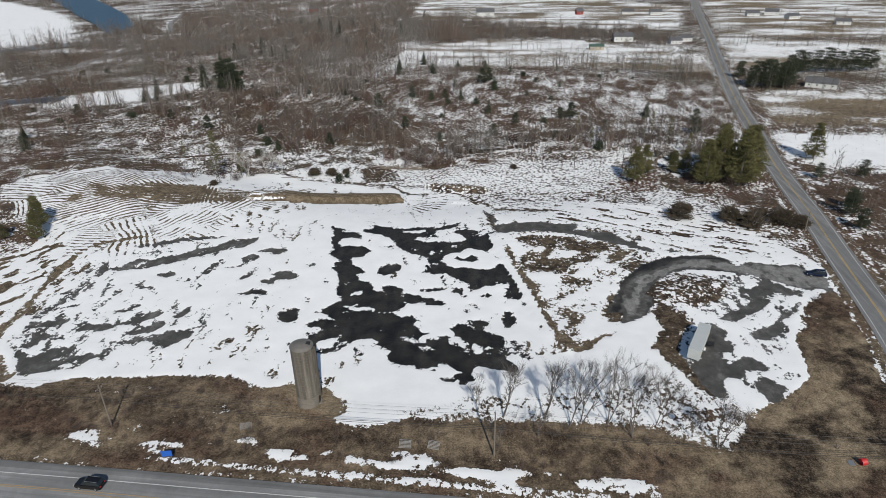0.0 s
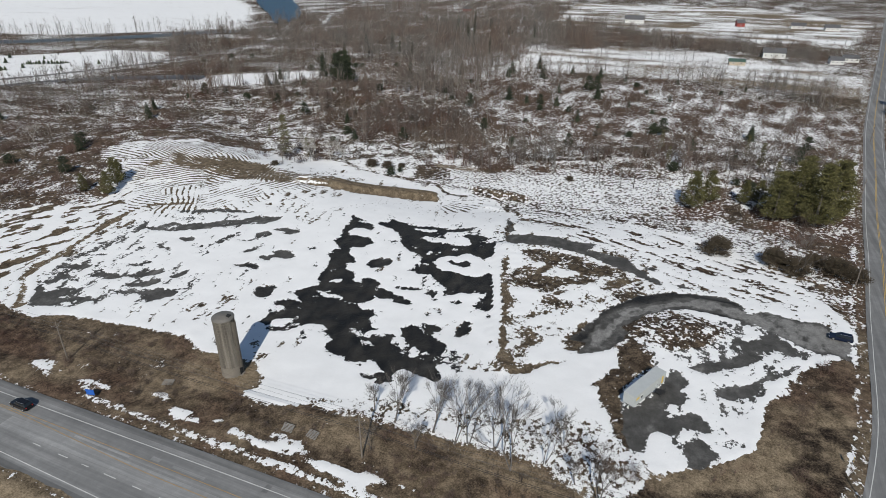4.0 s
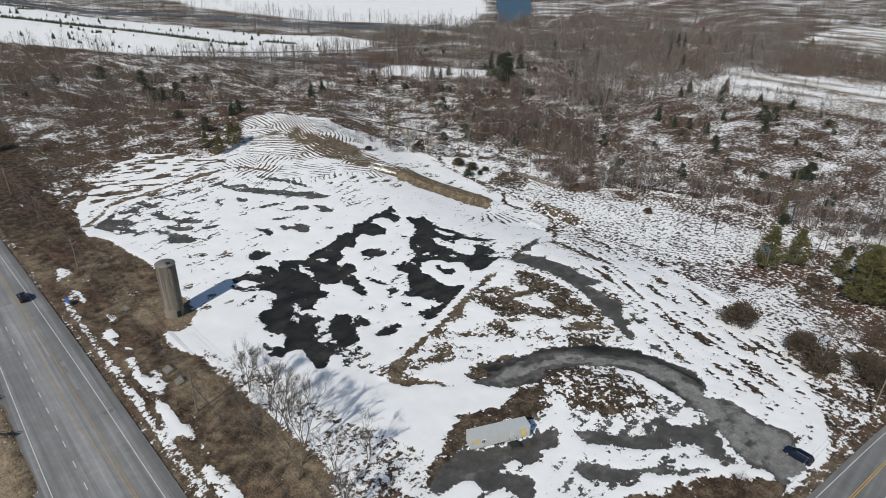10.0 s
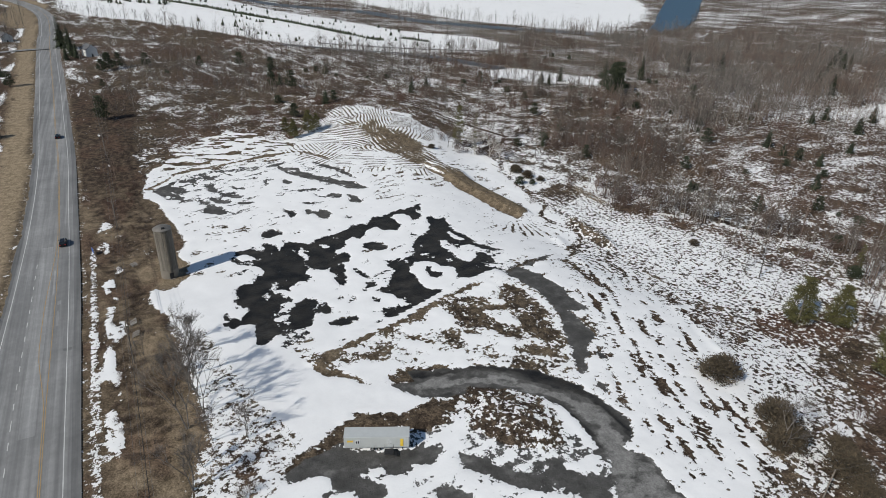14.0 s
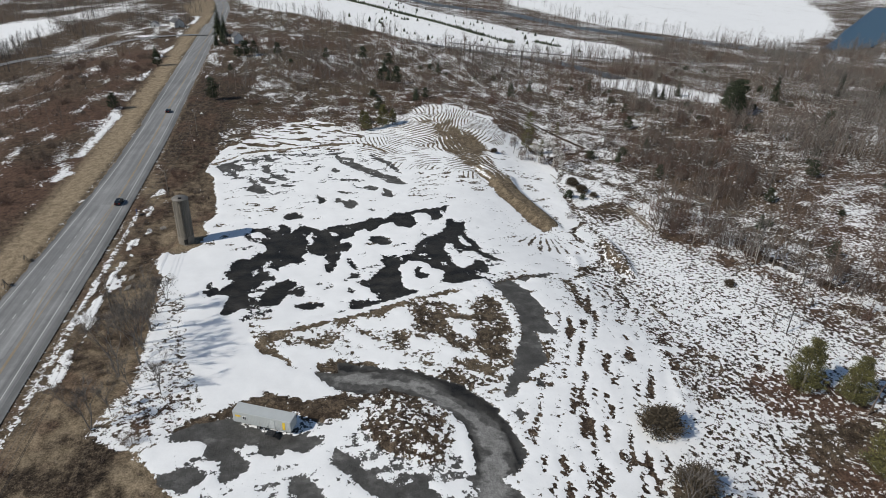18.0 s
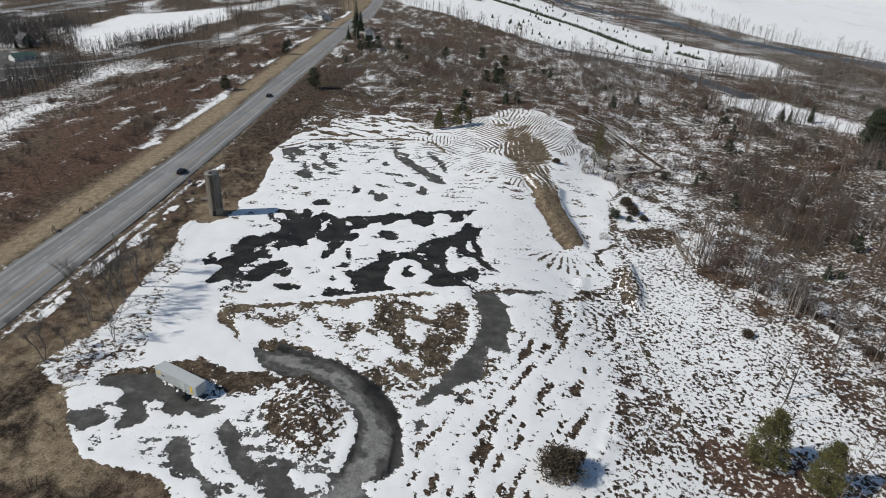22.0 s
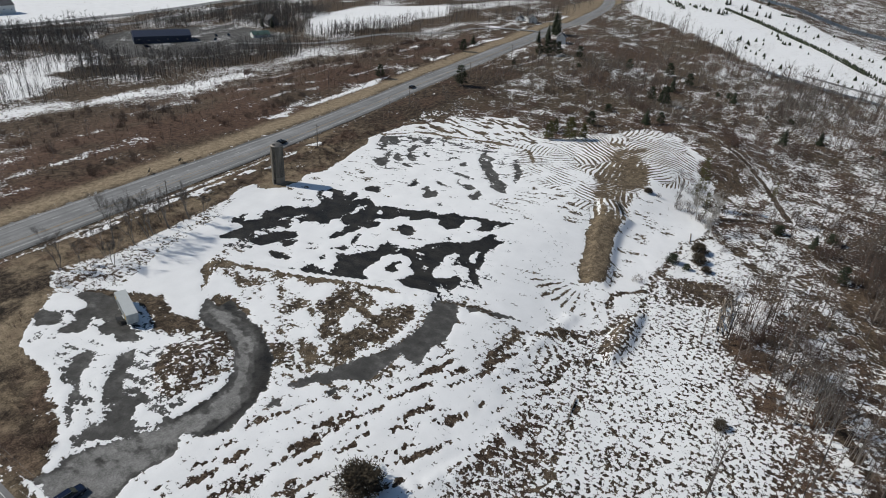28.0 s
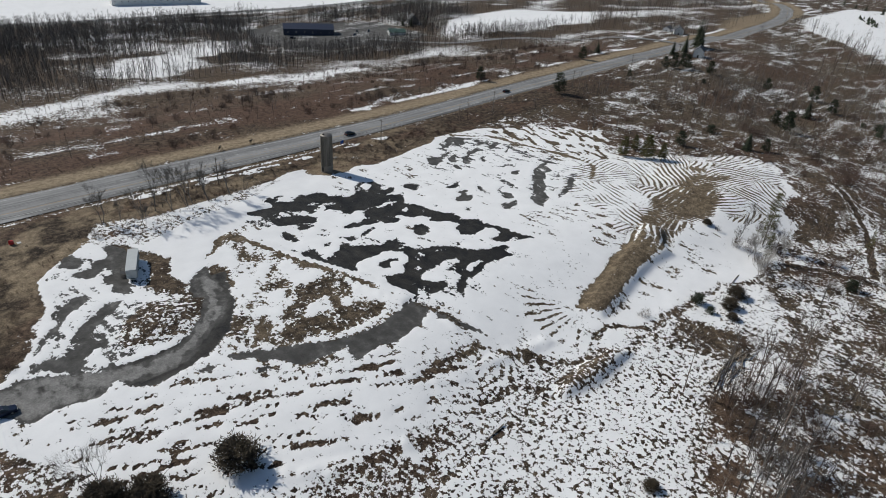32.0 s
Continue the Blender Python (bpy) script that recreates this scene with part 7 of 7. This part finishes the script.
# ---- odds and ends by the road ----
BOARD = plain("grey_board", (0.24, 0.225, 0.205), 0.85, scale=2, vary=0.25)


def pallet(x, y, turn, tilt):
    ob = tagged(empty("pallet", x, y, level(x, y) + 0.02, turn), "weathered grey slatted pallet lying in dry weeds", "pallet", "pallets by the road")
    ob.rotation_euler[0] = radians(tilt)
    for k in range(7):
        part("slat", boxed(-1.1, k * 0.24, 0.12, 1.1, k * 0.24 + 0.13, 0.15, bevel=0.004), BOARD, ob)
    for xx in (-1.05, -0.04, 0.97):
        part("bearer", boxed(xx, 0, 0, xx + 0.08, 1.57, 0.118, bevel=0.004), BOARD, ob)
    return ob


pallet(-18.8, 81.2, 3, 25)
pallet(-13.7, 81.5, -6, 22)
pallet(-49.6, 82.8, 20, 6)

BLUE = plain("blue_plastic", (0.02, 0.11, 0.46), 0.5, scale=2, vary=0.2)
sign = tagged(empty("road_sign", -60.3, 73.9, level(-60.3, 73.9), 12), "blue sign board on two short posts by the road", "sign")
part("board", boxed(-0.95, -0.03, 0.55, 0.95, 0.03, 1.85, bevel=0.02), BLUE, sign)
for xx in (-0.7, 0.7):
    part("post", boxed(xx - 0.05, 0.034, 0, xx + 0.05, 0.13, 1.8, bevel=0.01), POLE, sign)

crate = tagged(empty("plastic_tub", 59.8, 86.4, level(59.8, 86.4), 10), "red plastic tub tipped over in dry grass", "tub")
bm = tube(bmesh.new(), 0.62, 0, 0.9, 18, 0.05)
bmesh.ops.rotate(bm, verts=bm.verts[:], matrix=Matrix.Rotation(radians(80), 3, "Y"))
bmesh.ops.translate(bm, verts=bm.verts[:], vec=(0, 0, 0.6))
part("tub", bm, plain("red_plastic", (0.5, 0.03, 0.03), 0.5), crate)
sheet = tagged(part("metal_sheet", boxed(58.0, 86.0, 0, 59.0, 87.2, 0.05, bevel=0.01), STEEL), "bent grey metal sheet lying in dry grass", "sheet")
sheet.location.z = level(58.5, 86.5) + 0.03

warn = tagged(empty("warning_sign", 75.3, 112.0, level(75.3, 112.0), 82), "yellow diamond warning sign on a steel post", "sign")
part("post", boxed(-0.04, -0.03, 0, 0.04, 0.03, 2.6), STEEL, warn)
bm = boxed(-0.45, -0.045, -0.45, 0.45, -0.035, 0.45, bevel=0.003)
bmesh.ops.rotate(bm, verts=bm.verts[:], matrix=Matrix.Rotation(radians(45), 3, "Y"))
bmesh.ops.translate(bm, verts=bm.verts[:], vec=(0, 0, 2.2))
part("panel", bm, YELLOW, warn)

frame_stand = tagged(empty("sign_frame", -31.3, 52.8, level(-31.3, 52.8), 25), "dark metal sign frame standing folded on dry grass", "sign frame")
for xx in (-0.9, 0.9):
    for yy in (-0.6, 0.6):
        part("leg", rod(bmesh.new(), (xx, yy, 0), (xx, 0, 1.7), 0.05, sides=6), CHASSIS, frame_stand)
for yy, zz in ((0.0, 1.7), (-0.36, 0.7), (0.36, 0.7)):
    part("rail", rod(bmesh.new(), (-0.95, yy, zz), (0.95, yy, zz), 0.045, sides=6), CHASSIS, frame_stand)
part("panel", boxed(-0.75, -0.14, 0.85, 0.75, -0.09, 1.5, bevel=0.01), CHASSIS, frame_stand)
copy_thing(frame_stand, Matrix.Translation((-18.0, 53.0, level(-18.0, 53.0))) @ Matrix.Rotation(radians(40), 4, "Z"))

# ---- log pile and cut brush ----
LOGWOOD = plain("cut_log", (0.20, 0.165, 0.13), 0.9, scale=1.5, vary=0.4, alike=0.4)
pile = tagged(empty("log_pile", -51, 241.5, level(-51, 241.5), 0), "loose pile of grey cut logs in the snow", "logs")
for k in range(34):
    cx0, cy0 = rnd.uniform(-10, 10), rnd.uniform(-1.6, 1.6)
    g = rnd.uniform(-0.35, 0.35)
    ln = rnd.uniform(3.0, 6.5)
    zz = 0.15 + 0.75 * max(0, 1 - abs(cy0) / 1.7) * rnd.random()
    part("log", rod(bmesh.new(), (cx0 - math.cos(g) * ln / 2, cy0 - math.sin(g) * ln / 2, zz), (cx0 + math.cos(g) * ln / 2, cy0 + math.sin(g) * ln / 2, zz + rnd.uniform(-0.1, 0.3)), rnd.uniform(0.10, 0.2), rnd.uniform(0.07, 0.14), 7), LOGWOOD, pile)
for x, y, ln, g in ((-101, 232, 14, 0.5), (-92, 225, 9, 0.1), (-128, 248, 20, 1.3), (-134, 262, 12, 1.9), (9, 217.5, 8, 0.1)):
    lg = tagged(empty("fallen_trunk", x, y, level(x, y) + 0.12, math.degrees(g)), "fallen grey trunk lying in the snow", "log")
    part("trunk", rod(bmesh.new(), (-ln / 2, 0, 0), (ln / 2, 0, 0.1), 0.16, 0.08, 8), LOGWOOD, lg)
    for s in (-0.2, 0.15, 0.35):
        part("stub", rod(bmesh.new(), (ln * s, 0, 0.05), (ln * s + 0.7, 0.5 * (1 if s > 0 else -1), 0.35), 0.06, 0.02, 6), LOGWOOD, lg)


# ---- houses ----
def house(name, x, y, turn, w, d, eave, rise, wall, roof, label, sink=0.0, windows=3, over=0.4):
    """Ridge along x."""
    z = min(level(x + a * w / 2, y + b * d / 2) for a in (-1, 1) for b in (-1, 1)) - 0.15 - sink
    ob = tagged(empty(name, x, y, z, turn), label, "house")
    bm = bmesh.new()
    pts = [(-d / 2, 0), (d / 2, 0), (d / 2, eave), (0, eave + rise), (-d / 2, eave)]
    a, b = ([bm.verts.new((s * w / 2, yy, zz)) for yy, zz in pts] for s in (-1, 1))
    bm.faces.new(a[::-1]), bm.faces.new(b)
    for k in range(5):
        bm.faces.new((a[k], a[(k + 1) % 5], b[(k + 1) % 5], b[k]))
    bmesh.ops.recalc_face_normals(bm, faces=bm.faces[:])
    part("wall", bm, wall, ob)
    slope = rise / (d / 2)
    for s in (-1, 1):
        bm = bmesh.new()
        e = s * (d / 2 + over)
        low = eave - slope * over
        v = [bm.verts.new(p) for p in ((-w / 2 - over, 0, eave + rise + 0.03), (w / 2 + over, 0, eave + rise + 0.03), (w / 2 + over, e, low + 0.03), (-w / 2 - over, e, low + 0.03),
                                       (-w / 2 - over, 0, eave + rise + 0.2), (w / 2 + over, 0, eave + rise + 0.2), (w / 2 + over, e, low + 0.2), (-w / 2 - over, e, low + 0.2))]
        for f in ((0, 1, 2, 3), (7, 6, 5, 4), (0, 4, 5, 1), (1, 5, 6, 2), (2, 6, 7, 3), (3, 7, 4, 0)):
            bm.faces.new([v[i] for i in f])
        bmesh.ops.recalc_face_normals(bm, faces=bm.faces[:])
        part("roof", bm, roof, ob)
    for s in (-1, 1):
        for k in range(windows):
            xx = (k + 0.5) / windows * w - w / 2
            f = part("window", boxed(xx - 0.55, s * d / 2 - 0.05, eave * 0.5 - 0.3, xx + 0.55, s * d / 2 + 0.06, eave * 0.5 + 0.8), HOUSE_TRIM, ob)
            part("pane", boxed(xx - 0.45, s * (d / 2 + 0.075) - 0.012, eave * 0.5 - 0.2, xx + 0.45, s * (d / 2 + 0.075) + 0.012, eave * 0.5 + 0.7), GLASS, f)
    part("door", boxed(w / 2 - 0.02, -0.5, 0.1, w / 2 + 0.06, 0.5, 2.15), DARK, ob)
    return ob


HOUSE_TRIM = plain("white_trim", (0.75, 0.75, 0.73), 0.6)
SIDING = plain("white_siding", (0.64, 0.64, 0.62), 0.7, scale=0.5, vary=0.12)
TANSIDE = plain("tan_siding", (0.42, 0.36, 0.27), 0.75, scale=0.5, vary=0.15)
SHINGLE = plain("grey_shingles", (0.10, 0.10, 0.105), 0.9, scale=0.6, vary=0.3)
GREENROOF = plain("green_metal_roof", (0.09, 0.15, 0.12), 0.5, 0.3, vary=0.15)
NAVYWALL = plain("navy_metal_wall", (0.035, 0.045, 0.075), 0.5, 0.2, scale=0.4, vary=0.2)
REDWALL = plain("red_barn_boards", (0.26, 0.05, 0.04), 0.8, vary=0.25)
house("farmhouse", -385, 74, 20, 9, 7, 5.0, 3.0, SIDING, SHINGLE, "old white gabled farmhouse beside the highway")
house("workshop_building", -230, -203, 148, 42, 17, 5.6, 3.2, NAVYWALL, NAVYWALL, "long navy metal workshop with a low gable roof", windows=6)
house("house", -468, 16, 30, 12, 8, 4.6, 2.8, SIDING, SHINGLE, "white two-storey house beside the highway bend")
house("house", -499, -9, 10, 9, 7, 3.0, 2.2, SIDING, SHINGLE, "small pale house behind the highway bend")
house("house", -287, -153, 150, 14, 9, 3.0, 2.2, SIDING, GREENROOF, "small house with a green metal roof")
house("house", -333, -183, 60, 11, 9, 5.0, 4.0, SHINGLE, SHINGLE, "dark tall gabled house among evergreens")
house("house", 178, 409, -25, 17, 9, 3.2, 2.6, SIDING, SHINGLE, "white bungalow with dark shingle roof", windows=4)
house("house", 80, 576, 5, 16, 9, 4.6, 3.0, SIDING, SHINGLE, "white two-storey house on a snowy lot", windows=4)
house("shed", 54, 532, 8, 11, 6, 3.0, 1.6, TANSIDE, GREENROOF, "tan shed with a green roof in the field", windows=2)
house("house", 133, 580, 10, 10, 7, 3.2, 2.0, SIDING, SHINGLE, "small pale house beside the side road")
house("house", -52, 760, 8, 20, 10, 4.2, 3.6, SIDING, SHINGLE, "large grey house in the far field", windows=5)
house("barn", 55, 770, 20, 8, 6, 4.0, 3.0, REDWALL, SHINGLE, "small red barn in the far field", windows=1)
house("barn", -297, 879, 20, 12, 9, 4.0, 3.0, REDWALL, SHINGLE, "red barn near the river bend", windows=1)
for x, y, g in ((241, 760, 0), (274, 736, 20), (306, 692, -10), (140, 770, 5), (110, 775, 0)):
    house("house", x, y, g, 13, 8, 3.4, 2.6, SIDING, SHINGLE, "pale far house with a dark shingle roof")
stand(tall, [ (-322, -172, 0.5), (-318, -180, 0.4), (-338, -170, 0.45)])
for x, y, g in ((-256, -172, 30), (-268, -184, 60), (-276, -178, 50), (-206, -190, 150)):
    c = car("parked_car", x, y, g, rnd.choice((BLACK, NAVY)), "dark car parked by the workshop")
stand(cedar, [(136, 404, 1.5), (140, 408, 1.7), (145, 403, 1.9), (150, 407, 1.6), (154, 403, 1.8), (159, 406, 1.6), (148, 413, 1.7), (157, 413, 1.5), (137, 432, 1.2), (170, 440, 1.5), (178, 450, 1.7), (184, 452, 1.5), (192, 455, 1.6), (199, 455, 1.8), (207, 457, 1.5), (214, 456, 1.6), (222, 460, 1.7), (230, 463, 1.5)])
house("apartment_building", -184, -404, -11, 84, 15, 7.5, 3.6, SIDING, SHINGLE, "long white two-storey apartment building beyond the highway", windows=14)
house("house", 122, 566, 8, 9, 7, 3.2, 2.2, SIDING, SHINGLE, "small white house in a snowy garden")
house("house", 265, 772, -20, 14, 9, 3.6, 3.0, SIDING, SHINGLE, "pale far house with a dark shingle roof")
